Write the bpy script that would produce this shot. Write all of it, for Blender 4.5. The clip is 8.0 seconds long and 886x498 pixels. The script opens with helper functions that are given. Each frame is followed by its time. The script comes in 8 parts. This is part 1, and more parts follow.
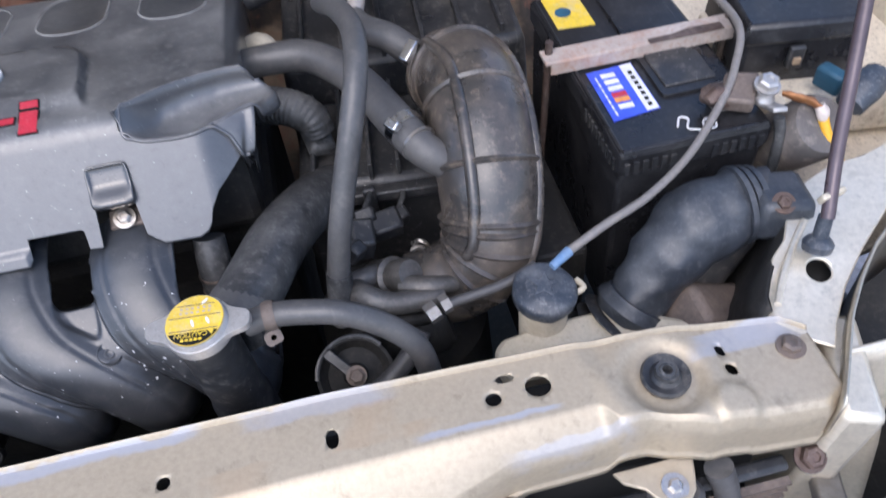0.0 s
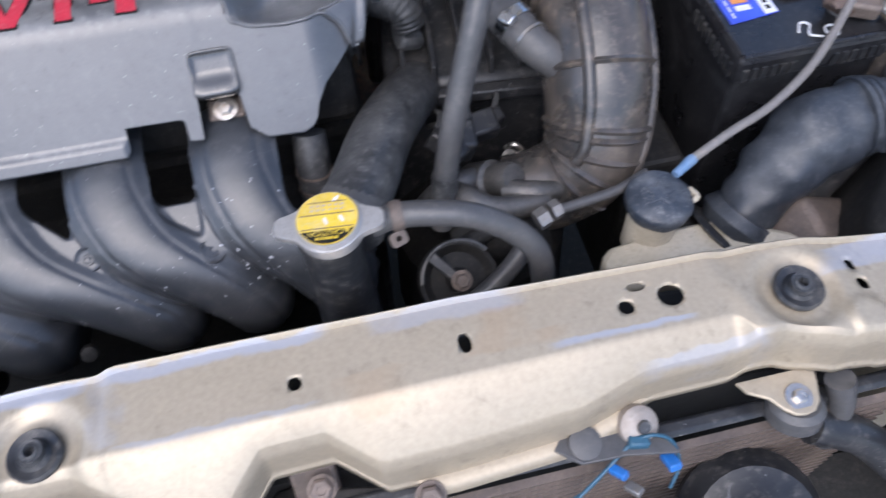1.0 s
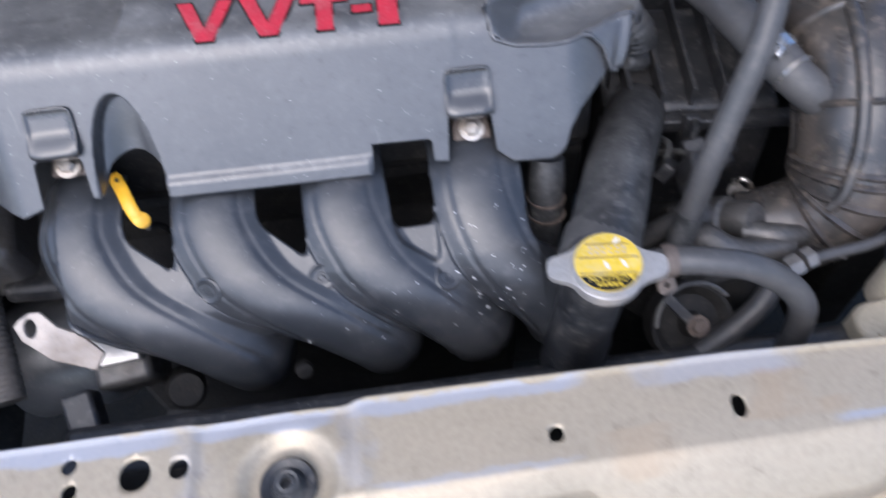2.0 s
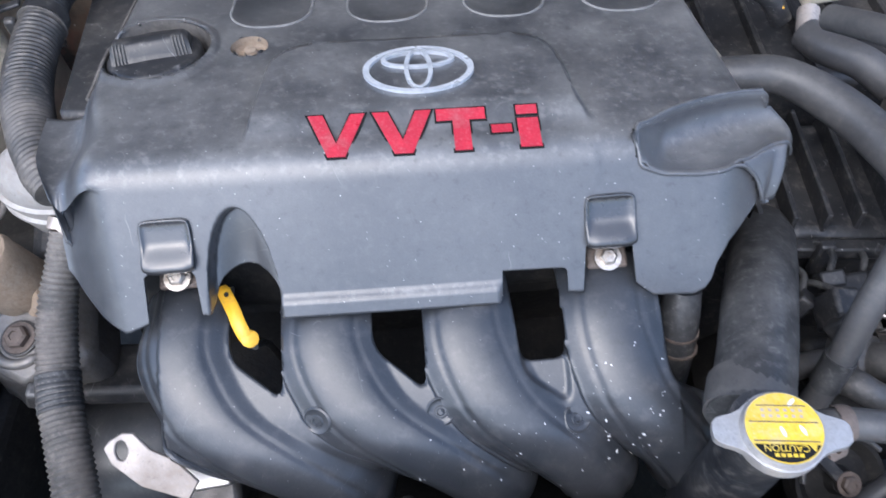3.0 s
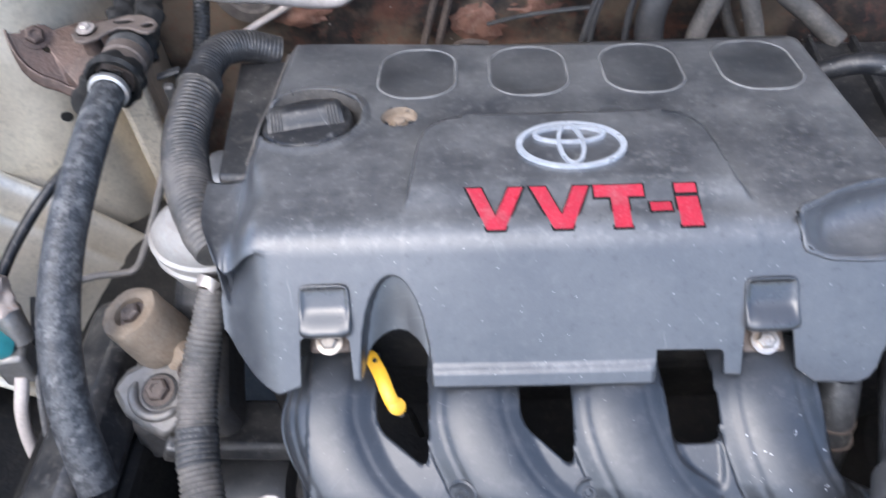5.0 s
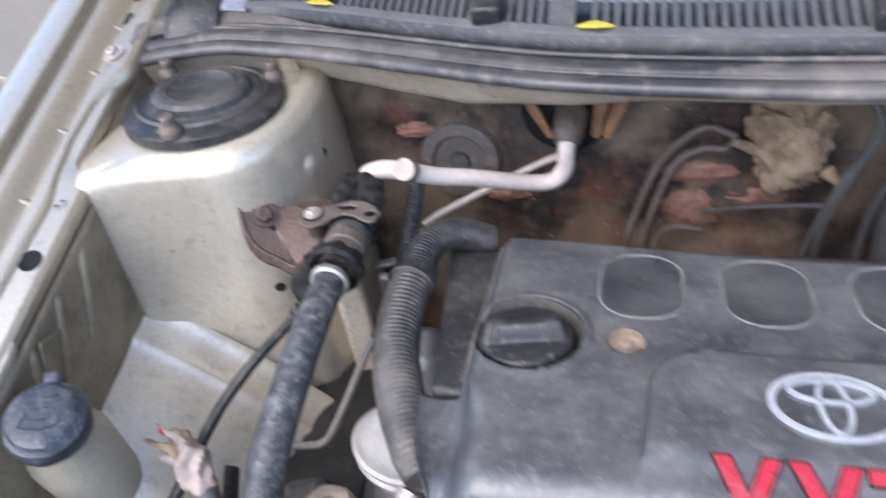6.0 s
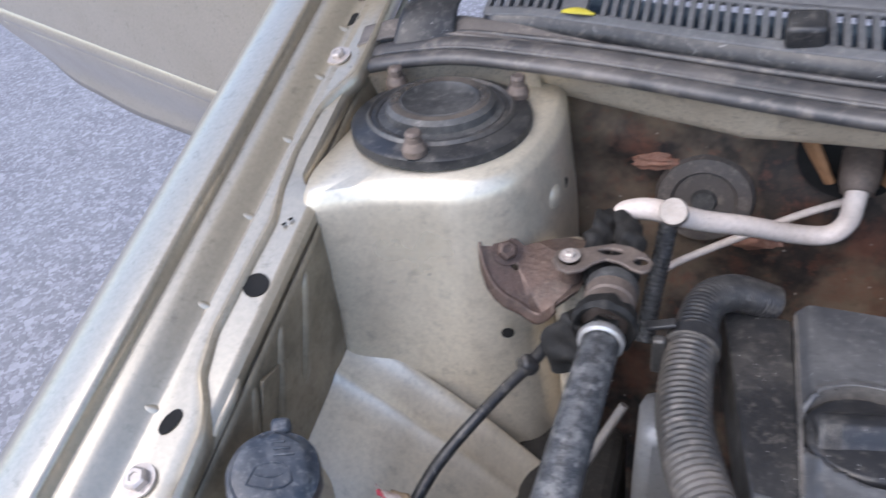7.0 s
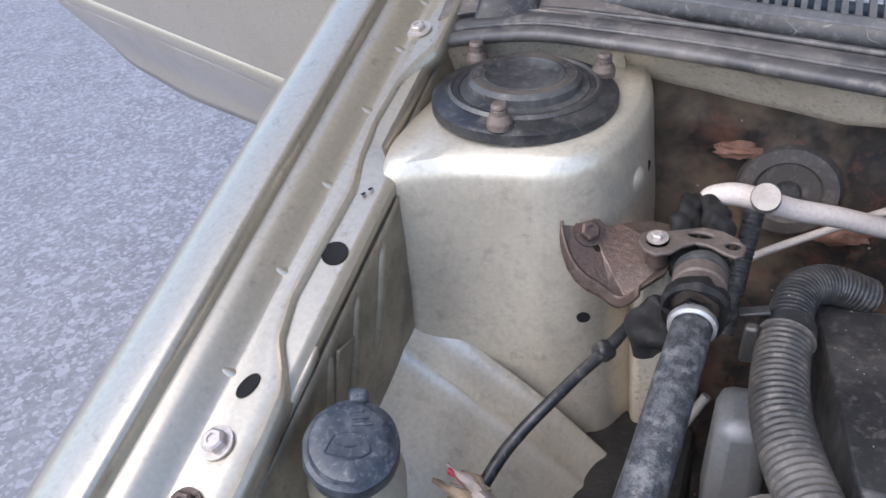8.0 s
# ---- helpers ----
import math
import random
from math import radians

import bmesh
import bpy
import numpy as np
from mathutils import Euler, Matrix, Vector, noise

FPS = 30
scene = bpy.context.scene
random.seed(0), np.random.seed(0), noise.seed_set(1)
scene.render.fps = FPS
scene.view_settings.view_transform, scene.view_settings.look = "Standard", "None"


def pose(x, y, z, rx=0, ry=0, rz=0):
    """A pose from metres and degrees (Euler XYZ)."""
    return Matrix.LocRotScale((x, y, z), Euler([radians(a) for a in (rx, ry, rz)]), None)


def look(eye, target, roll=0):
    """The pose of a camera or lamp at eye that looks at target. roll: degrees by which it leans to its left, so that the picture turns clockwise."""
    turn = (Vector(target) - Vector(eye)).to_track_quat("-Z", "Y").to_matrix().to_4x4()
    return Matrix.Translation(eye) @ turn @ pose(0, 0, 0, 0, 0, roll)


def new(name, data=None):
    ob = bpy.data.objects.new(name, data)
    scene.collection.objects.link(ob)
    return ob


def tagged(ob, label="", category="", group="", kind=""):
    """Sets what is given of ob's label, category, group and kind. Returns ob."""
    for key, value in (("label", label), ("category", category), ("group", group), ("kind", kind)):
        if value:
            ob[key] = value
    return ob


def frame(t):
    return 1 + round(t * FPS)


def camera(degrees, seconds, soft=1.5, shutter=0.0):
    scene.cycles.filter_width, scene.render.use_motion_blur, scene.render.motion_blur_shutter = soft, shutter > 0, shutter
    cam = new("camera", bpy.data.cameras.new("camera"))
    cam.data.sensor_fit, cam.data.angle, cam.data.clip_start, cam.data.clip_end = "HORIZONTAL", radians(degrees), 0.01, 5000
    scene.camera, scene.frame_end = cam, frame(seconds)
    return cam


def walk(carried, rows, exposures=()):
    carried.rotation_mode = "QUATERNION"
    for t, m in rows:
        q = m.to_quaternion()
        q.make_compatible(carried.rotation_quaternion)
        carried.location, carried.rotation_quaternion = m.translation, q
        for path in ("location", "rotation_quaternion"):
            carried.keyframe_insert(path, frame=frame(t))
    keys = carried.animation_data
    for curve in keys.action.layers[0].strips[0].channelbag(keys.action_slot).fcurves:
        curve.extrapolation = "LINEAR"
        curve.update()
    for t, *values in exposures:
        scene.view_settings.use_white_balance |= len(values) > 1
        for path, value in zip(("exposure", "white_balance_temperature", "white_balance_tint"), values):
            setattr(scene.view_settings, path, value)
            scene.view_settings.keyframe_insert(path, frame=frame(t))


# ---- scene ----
cam = camera(60.6, 8.0, shutter=0.5)
PATH = [
    (0, (0.082, 0.083, 1.194), (0.262, 1.372, -0.325), -6.7),
    (0.5, (0.055, 0.103, 1.182), (0.274, 1.262, -0.434), -5.5),
    (1, (-0.019, 0.113, 1.181), (0.181, 1.207, -0.481), -3.1),
    (1.5, (-0.07, 0.131, 1.178), (0.056, 1.187, -0.516), -3.3),
    (2, (-0.142, 0.178, 1.178), (-0.082, 1.274, -0.494), -4.8),
    (2.2, (-0.162, 0.202, 1.182), (-0.12, 1.317, -0.477), -5.0),
    (3.3, (-0.216, 0.245, 1.169), (-0.197, 1.517, -0.374), -3.5),
    (3.5, (-0.222, 0.248, 1.167), (-0.207, 1.53, -0.368), -3.5),
    (4, (-0.233, 0.244, 1.173), (-0.234, 1.554, -0.338), -3.6),
    (4.2, (-0.238, 0.242, 1.176), (-0.243, 1.551, -0.337), -3.6),
    (5.3, (-0.28, 0.262, 1.196), (-0.457, 1.665, -0.218), -7.2),
    (5.5, (-0.291, 0.277, 1.209), (-0.516, 1.719, -0.158), -7.9),
    (6, (-0.322, 0.324, 1.228), (-0.81, 1.825, -0.001), -9.8),
    (6.5, (-0.4, 0.354, 1.228), (-1.037, 1.845, 0.056), -9.7),
    (7, (-0.482, 0.372, 1.21), (-1.176, 1.836, 0.037), -9.4),
    (7.5, (-0.518, 0.376, 1.195), (-1.248, 1.799, -0.006), -9.0),
    (8, (-0.518, 0.358, 1.191), (-1.288, 1.795, 0.032), -8.6),
]
walk(cam, [(t, look(eye, target, roll)) for t, eye, target, roll in PATH], [(0.0, 1.2, 5900, 13), (2.0, 1.1, 5850, 13), (3.5, 1.5, 5700, 9), (4.2, 1.5, 5700, 9), (5.5, 1.55, 5950, 12), (6.5, 1.3, 6000, 13), (8.0, 1.15, 6000, 12)])

# ---------------------------------------------------------------- light
world = bpy.data.worlds.new("sky")
scene.world = world
world.use_nodes = True
wn = world.node_tree
sky = wn.nodes.new("ShaderNodeTexSky")
sky.sky_type, sky.sun_disc = "NISHITA", False
SUN_ELEV, SUN_AZ = 54.0, 208.0
sky.sun_elevation, sky.sun_rotation = radians(SUN_ELEV), radians(SUN_AZ)
sky.air_density, sky.dust_density, sky.ozone_density = 1.0, 2.5, 1.0
background = wn.nodes["Background"]
background.inputs["Strength"].default_value = 0.15
wn.links.new(sky.outputs[0], background.inputs["Color"])
sun_data = bpy.data.lights.new("sun", "SUN")
sun_data.energy, sun_data.angle, sun_data.color = 0.72, radians(60), (1.0, 0.95, 0.89)
sun = new("sun", sun_data)
saz, sel = radians(SUN_AZ), radians(SUN_ELEV)
sun.matrix_world = look(Vector((math.sin(saz) * math.cos(sel), math.cos(saz) * math.cos(sel), math.sin(sel))) * 10, (0, 0, 0))


# ---------------------------------------------------------------- materials
def surface(name, base, rough=0.5, metal=0.0, second=None, scale=30.0, mix=(0.4, 0.65), fine=250.0, bump=0.15, coat=0.0, coat_ior=1.5,
            dust=None, dust_scale=9.0, dust_range=(0.5, 0.75), dust_most=0.6, speck=None, speck_scale=120.0, speck_size=0.06, rough_var=0.15, settle=None, scratch=None, scratch_scale=14.0, scratch_width=0.006):
    """A node material: two colours mixed by noise, an optional dust layer, optional pale specks, grain and fine relief."""
    m = bpy.data.materials.new(name)
    m.use_nodes = True
    nt, bsdf = m.node_tree, m.node_tree.nodes["Principled BSDF"]
    nd, ln = nt.nodes.new, nt.links.new
    where = nd("ShaderNodeTexCoord").outputs["Object"]

    def noisy(sc, detail=5.0, rough_=0.6):
        n = nd("ShaderNodeTexNoise")
        n.inputs["Scale"].default_value, n.inputs["Detail"].default_value, n.inputs["Roughness"].default_value = sc, detail, rough_
        ln(where, n.inputs["Vector"])
        return n.outputs["Fac"]

    def ranged(value, lo, hi, a=0.0, b=1.0):
        r = nd("ShaderNodeMapRange")
        r.inputs["From Min"].default_value, r.inputs["From Max"].default_value = lo, hi
        r.inputs["To Min"].default_value, r.inputs["To Max"].default_value = a, b
        ln(value, r.inputs["Value"])
        return r.outputs["Result"]

    def mixed(fac, a, b):
        x = nd("ShaderNodeMix")
        x.data_type = "RGBA"
        ln(fac, x.inputs["Factor"])
        for socket, v in ((x.inputs["A"], a), (x.inputs["B"], b)):
            if isinstance(v, tuple):
                socket.default_value = (*v, 1)
            else:
                ln(v, socket)
        return x.outputs["Result"]

    second = second or tuple(c * 0.72 for c in base)
    coarse, grain = noisy(scale), noisy(fine, 3.0)
    colour = mixed(ranged(coarse, *mix), base, second)
    colour = mixed(ranged(grain, 0.35, 0.7, 0.0, 0.35), colour, tuple(c * 0.6 for c in base))
    if dust:
        layer = noisy(dust_scale, 8.0, 0.68)
        lying = ranged(layer, *dust_range, 0.0, dust_most)
        if settle:  # dust lies thicker on level faces; it also lightens the top as brighter lit
            level = nd("ShaderNodeSeparateXYZ")
            ln(nd("ShaderNodeTexCoord").outputs["Normal"], level.inputs[0])
            share = ranged(level.outputs["Z"], 0.62, 0.97, settle, 1.0)
            thick_ = nd("ShaderNodeMath")
            thick_.operation = "MULTIPLY"
            ln(lying, thick_.inputs[0])
            ln(share, thick_.inputs[1])
            lying = thick_.outputs[0]
        colour = mixed(lying, colour, dust)
        fleck = noisy(dust_scale * 9, 4.0, 0.7)
        flecks = ranged(fleck, 0.53, 0.68, 0.0, dust_most * 0.8)
        if settle:
            fewer = nd("ShaderNodeMath")
            fewer.operation = "MULTIPLY"
            ln(flecks, fewer.inputs[0])
            ln(share, fewer.inputs[1])
            flecks = fewer.outputs[0]
        colour = mixed(flecks, colour, dust)
        colour = mixed(ranged(fleck, 0.42, 0.30, 0.0, 0.45), colour, tuple(c * 0.45 for c in base))
    if scratch:
        raw = noisy(scratch_scale, 2.0, 0.4)
        off = nd("ShaderNodeMath")
        off.operation = "SUBTRACT"
        off.inputs[1].default_value = 0.5
        ln(raw, off.inputs[0])
        size = nd("ShaderNodeMath")
        size.operation = "ABSOLUTE"
        ln(off.outputs[0], size.inputs[0])
        line = ranged(size.outputs[0], scratch_width, 0.0)
        gate = ranged(noisy(scratch_scale * 2.3, 2.0), 0.54, 0.62)
        both = nd("ShaderNodeMath")
        both.operation = "MULTIPLY"
        ln(line, both.inputs[0])
        ln(gate, both.inputs[1])
        colour = mixed(both.outputs[0], colour, scratch)
    if speck:
        cells = nd("ShaderNodeTexVoronoi")
        cells.inputs["Scale"].default_value = speck_scale
        ln(where, cells.inputs["Vector"])
        few = nd("ShaderNodeMath")
        few.operation = "MULTIPLY"
        ln(ranged(cells.outputs["Distance"], speck_size, speck_size * 0.7), few.inputs[0])
        ln(ranged(noisy(speck_scale * 0.45, 2.0), 0.46, 0.54), few.inputs[1])
        colour = mixed(few.outputs[0], colour, speck)
    ln(colour, bsdf.inputs["Base Color"])
    ln(ranged(coarse, 0.3, 0.7, max(0.03, rough - rough_var), min(1.0, rough + rough_var)), bsdf.inputs["Roughness"])
    bsdf.inputs["Metallic"].default_value = metal
    bsdf.inputs["Coat Weight"].default_value = coat
    bsdf.inputs["Coat IOR"].default_value = coat_ior
    bsdf.inputs["Coat Roughness"].default_value = max(0.10, rough - 0.08)
    if bump:
        b = nd("ShaderNodeBump")
        b.inputs["Strength"].default_value, b.inputs["Distance"].default_value = bump, 0.002
        ln(grain, b.inputs["Height"])
        ln(b.outputs["Normal"], bsdf.inputs["Normal"])
    return m


DUST = (0.23, 0.21, 0.185)
M = dict(
    paint=surface("beige_paint", (0.54, 0.482, 0.378), 0.32, 0.68, (0.50, 0.442, 0.342), 5, bump=0.0, coat=1.0, dust=(0.42, 0.38, 0.30), dust_scale=9, dust_range=(0.58, 0.82), dust_most=0.18, rough_var=0.05),
    bar_paint=surface("worn_bar_paint", (0.445, 0.378, 0.278), 0.46, 0.36, (0.415, 0.350, 0.254), 6, bump=0.0, coat=0.12, dust=(0.45, 0.36, 0.26), dust_scale=7, dust_range=(0.58, 0.8), dust_most=0.22, rough_var=0.08),
    bay_paint=surface("dusty_bay_paint", (0.74, 0.675, 0.55), 0.36, 0.50, (0.65, 0.585, 0.467), 5, bump=0.02, coat=0.35, dust=(0.30, 0.26, 0.195), dust_scale=6, dust_range=(0.48, 0.74), dust_most=0.30, speck=(0.62, 0.6, 0.53), speck_scale=110, speck_size=0.07, rough_var=0.10),
    cover=surface("dusty_black_plastic", (0.042, 0.045, 0.052), 0.40, 0.0, (0.070, 0.073, 0.079), 9, bump=0.10, fine=900, coat=1.0, coat_ior=1.5, settle=0.15, dust=(0.25, 0.245, 0.235), dust_scale=16, dust_range=(0.36, 0.70), dust_most=0.55, speck=(0.6, 0.6, 0.58), speck_scale=200, speck_size=0.072, rough_var=0.10, scratch=(0.15, 0.15, 0.15), scratch_scale=11, scratch_width=0.0012),
    # dusty plastic, darker than the cover's to stand in for missing front shade
    runner=surface("dusty_shaded_runner_plastic", (0.027, 0.030, 0.035), 0.40, 0.0, (0.042, 0.044, 0.048), 14, bump=0.10, fine=700, coat=0.55, dust=(0.15, 0.14, 0.135), dust_scale=9, dust_range=(0.48, 0.76), dust_most=0.26, rough_var=0.1, scratch=(0.13, 0.13, 0.13), scratch_scale=13, scratch_width=0.0012, speck=(0.45, 0.45, 0.44), speck_scale=240, speck_size=0.07),
    sheath=surface("grey_cable_sheath", (0.20, 0.185, 0.175), 0.5, 0.0, (0.15, 0.14, 0.13), 30, bump=0.1, dust=(0.3, 0.26, 0.22), dust_scale=30, dust_range=(0.5, 0.75), dust_most=0.5),
    strapmetal=surface("rusty_pale_strap", (0.50, 0.43, 0.38), 0.6, 0.2, (0.40, 0.33, 0.29), 25, bump=0.2, dust=(0.36, 0.2, 0.13), dust_scale=18, dust_range=(0.52, 0.66), dust_most=0.7),
    snorkel=surface("scuffed_duct_plastic", (0.026, 0.031, 0.040), 0.48, 0.0, (0.046, 0.052, 0.062), 22, bump=0.15, coat=0.15, dust=(0.2, 0.2, 0.2), dust_scale=24, dust_range=(0.54, 0.78), dust_most=0.25),
    plastic=surface("black_plastic", (0.020, 0.021, 0.024), 0.42, 0.0, (0.034, 0.034, 0.035), 25, bump=0.1, dust=DUST, dust_scale=14, dust_range=(0.5, 0.8), dust_most=0.35, speck=(0.5, 0.5, 0.48), speck_scale=150, speck_size=0.07, scratch=(0.16, 0.16, 0.16), scratch_scale=22, scratch_width=0.004),
    rubber=surface("dusty_black_rubber", (0.030, 0.031, 0.033), 0.45, 0.0, (0.048, 0.048, 0.049), 30, bump=0.2, scratch=(0.14, 0.14, 0.14), scratch_scale=16, scratch_width=0.002, dust=(0.21, 0.205, 0.195), dust_scale=20, dust_range=(0.42, 0.75), dust_most=0.5),
    hose=surface("grey_rubber_hose", (0.066, 0.065, 0.066), 0.46, 0.0, (0.090, 0.088, 0.087), 12, bump=0.12, dust=(0.17, 0.155, 0.14), dust_scale=12, dust_range=(0.45, 0.80), dust_most=0.32),
    brown_rubber=surface("browned_rubber", (0.037, 0.035, 0.034), 0.33, 0.0, (0.058, 0.051, 0.045), 18, bump=0.15, coat=0.35, dust=(0.2, 0.16, 0.125), dust_scale=14, dust_range=(0.42, 0.72), dust_most=0.65),
    loom=surface("dusty_conduit", (0.045, 0.043, 0.041), 0.5, 0.0, (0.075, 0.07, 0.064), 20, bump=0.15, dust=(0.24, 0.21, 0.18), dust_scale=16, dust_range=(0.48, 0.72), dust_most=0.5),
    loom_pale=surface("pale_dusty_conduit", (0.095, 0.09, 0.083), 0.55, 0.0, (0.14, 0.13, 0.118), 30, bump=0.15, dust=(0.26, 0.23, 0.2), dust_scale=26, dust_range=(0.46, 0.7), dust_most=0.55),
    # grimy metal, its base also kept near black to deepen shade in cavities
    dark=surface("grimy_dark_metal_and_shade", (0.010, 0.0097, 0.0095), 0.7, 0.2, (0.019, 0.018, 0.017), 20, bump=0.3, dust=(0.06, 0.052, 0.044), dust_scale=15, dust_range=(0.5, 0.8), dust_most=0.5),
    alu=surface("weathered_aluminium", (0.32, 0.305, 0.29), 0.5, 0.7, (0.24, 0.225, 0.21), 25, bump=0.25, dust=(0.25, 0.22, 0.18), dust_scale=20, dust_range=(0.45, 0.75), dust_most=0.6),
    capmetal=surface("dull_cap_metal", (0.62, 0.61, 0.60), 0.42, 0.75, (0.5, 0.48, 0.46), 40, bump=0.1, dust=(0.4, 0.38, 0.35), dust_scale=40, dust_range=(0.5, 0.75), dust_most=0.5),
    steel=surface("zinc_steel", (0.55, 0.53, 0.5), 0.35, 0.9, (0.4, 0.36, 0.32), 60, bump=0.15, dust=(0.3, 0.22, 0.15), dust_scale=60, dust_range=(0.55, 0.75), dust_most=0.6),
    chrome=surface("bright_steel", (0.75, 0.75, 0.75), 0.22, 1.0, (0.6, 0.6, 0.6), 60, bump=0.05),
    rust=surface("rusty_steel", (0.125, 0.083, 0.066), 0.50, 0.4, (0.070, 0.054, 0.049), 45, bump=0.4, dust=(0.26, 0.20, 0.16), dust_scale=30, dust_range=(0.52, 0.72), dust_most=0.5),
    brown_steel=surface("brown_grimy_steel", (0.13, 0.105, 0.09), 0.6, 0.3, (0.19, 0.15, 0.125), 40, bump=0.3, dust=(0.27, 0.21, 0.17), dust_scale=30, dust_range=(0.5, 0.75), dust_most=0.5),
    firewall=surface("grimy_firewall", (0.215, 0.162, 0.115), 0.45, 0.0, (0.026, 0.023, 0.023), 7, mix=(0.45, 0.55), bump=0.3, fine=60, dust=(0.22, 0.095, 0.060), dust_scale=9, dust_range=(0.54, 0.66), dust_most=0.6, speck=(0.45, 0.4, 0.34), speck_scale=60, speck_size=0.09),
    # grimy bay paint, darkened further for the wall that lies in shadow
    shaded_grime=surface("shaded_grimy_paint", (0.36, 0.305, 0.22), 0.42, 0.35, (0.22, 0.185, 0.13), 14, bump=0.15, coat=0.15, dust=(0.13, 0.105, 0.075), dust_scale=14, dust_range=(0.5, 0.7), dust_most=0.55),
    beige_grime=surface("grimy_beige_steel", (0.70, 0.62, 0.49), 0.5, 0.15, (0.55, 0.47, 0.36), 12, bump=0.2, coat=0.15, dust=(0.14, 0.11, 0.08), dust_scale=22, dust_range=(0.56, 0.68), dust_most=0.6),
    seal=surface("weathered_rubber_seal", (0.036, 0.037, 0.042), 0.46, 0.0, (0.065, 0.063, 0.064), 9, bump=0.12, coat=0.25, dust=(0.28, 0.245, 0.215), dust_scale=6, dust_range=(0.46, 0.70), dust_most=0.55),
    seal_tray=surface("dusty_brown_tray", (0.13, 0.115, 0.105), 0.55, 0.0, (0.07, 0.065, 0.062), 10, bump=0.1, dust=(0.32, 0.27, 0.23), dust_scale=9, dust_range=(0.5, 0.7), dust_most=0.6),
    grille=surface("faded_grey_plastic", (0.105, 0.109, 0.116), 0.6, 0.0, (0.08, 0.082, 0.088), 20, bump=0.1, dust=(0.22, 0.21, 0.2), dust_scale=18, dust_range=(0.5, 0.75), dust_most=0.4),
    tank=surface("yellowed_translucent_plastic", (0.52, 0.47, 0.37), 0.5, 0.0, (0.44, 0.39, 0.29), 16, bump=0.05, dust=(0.3, 0.25, 0.18), dust_scale=22, dust_range=(0.5, 0.75), dust_most=0.5),
    blackgloss=surface("battery_black", (0.012, 0.012, 0.014), 0.32, 0.0, (0.02, 0.02, 0.022), 20, bump=0.05, dust=(0.1, 0.1, 0.1), dust_scale=20, dust_range=(0.55, 0.85), dust_most=0.3),
    red=surface("red_paint", (0.50, 0.024, 0.050), 0.4, 0.0, (0.38, 0.02, 0.042), 60, bump=0.05, dust=(0.5, 0.25, 0.24), dust_scale=60, dust_range=(0.55, 0.8), dust_most=0.4),
    silver=surface("silver_badge", (0.72, 0.75, 0.79), 0.35, 0.4, (0.58, 0.61, 0.65), 60, bump=0.05),
    yellow=surface("yellow_plastic", (0.78, 0.42, 0.02), 0.42, 0.0, (0.68, 0.35, 0.02), 40, bump=0.05, dust=(0.35, 0.25, 0.1), dust_scale=40, dust_range=(0.6, 0.8), dust_most=0.4),
    label=surface("yellow_label", (0.76, 0.53, 0.03), 0.5, 0.0, (0.58, 0.42, 0.06), 70, bump=0.03, dust=(0.55, 0.47, 0.28), dust_scale=50, dust_range=(0.5, 0.66), dust_most=0.7),
    # black print, and the painted darkness of holes that are not cut
    ink_and_holes=surface("black_print_and_holes", (0.003, 0.003, 0.003), 0.95, bump=0.0),
    blue=surface("blue_label", (0.05, 0.08, 0.55), 0.35, 0.0, (0.06, 0.12, 0.6), 40, bump=0.02),
    white=surface("white_print", (0.72, 0.72, 0.72), 0.5, 0.0, (0.6, 0.6, 0.62), 60, bump=0.02),
    orange=surface("orange_print", (0.75, 0.3, 0.08), 0.45, bump=0.02),
    bluecap=surface("bright_blue_plastic", (0.03, 0.17, 0.52), 0.4, bump=0.02),
    teal=surface("teal_plastic", (0.07, 0.40, 0.42), 0.4, bump=0.03),
    tealwire=surface("teal_wire", (0.03, 0.10, 0.16), 0.5, bump=0.02),
    capgrey=surface("weathered_grey_plastic", (0.030, 0.038, 0.052), 0.45, 0.0, (0.060, 0.070, 0.088), 40, bump=0.15, dust=(0.24, 0.24, 0.24), dust_scale=30, dust_range=(0.48, 0.75), dust_most=0.5),
    paleal=surface("pale_pipe", (0.55, 0.5, 0.46), 0.45, 0.5, (0.46, 0.4, 0.36), 20, bump=0.08, dust=(0.3, 0.24, 0.19), dust_scale=22, dust_range=(0.52, 0.75), dust_most=0.5),
    pipewhite=surface("dusty_white_pipe", (0.70, 0.615, 0.56), 0.5, 0.0, (0.58, 0.50, 0.44), 20, bump=0.08, dust=(0.42, 0.36, 0.3), dust_scale=22, dust_range=(0.55, 0.78), dust_most=0.5),
    gloss=surface("glossy_clip_plastic", (0.03, 0.031, 0.034), 0.30, 0.0, (0.045, 0.045, 0.047), 30, bump=0.05, coat=1.0),
    foam=surface("orange_brown_foam", (0.36, 0.19, 0.09), 0.9, 0.0, (0.2, 0.11, 0.06), 40, bump=0.5, fine=140),
    outline=surface("dust_line", (0.22, 0.215, 0.205), 0.75, 0.0, (0.10, 0.098, 0.095), 30, bump=0.1),
    bush=surface("brown_dusty_rubber", (0.26, 0.195, 0.135), 0.7, 0.0, (0.33, 0.26, 0.19), 30, bump=0.3, dust=(0.36, 0.31, 0.25), dust_scale=40, dust_range=(0.5, 0.7), dust_most=0.5),
    grimy=surface("grimy_cast_metal", (0.11, 0.108, 0.105), 0.5, 0.5, (0.065, 0.062, 0.06), 25, bump=0.3, dust=(0.2, 0.18, 0.16), dust_scale=30, dust_range=(0.48, 0.72), dust_most=0.5),
    liner=surface("dusty_hood_underside", (0.30, 0.265, 0.21), 0.7, 0.0, (0.24, 0.21, 0.165), 12, bump=0.2),
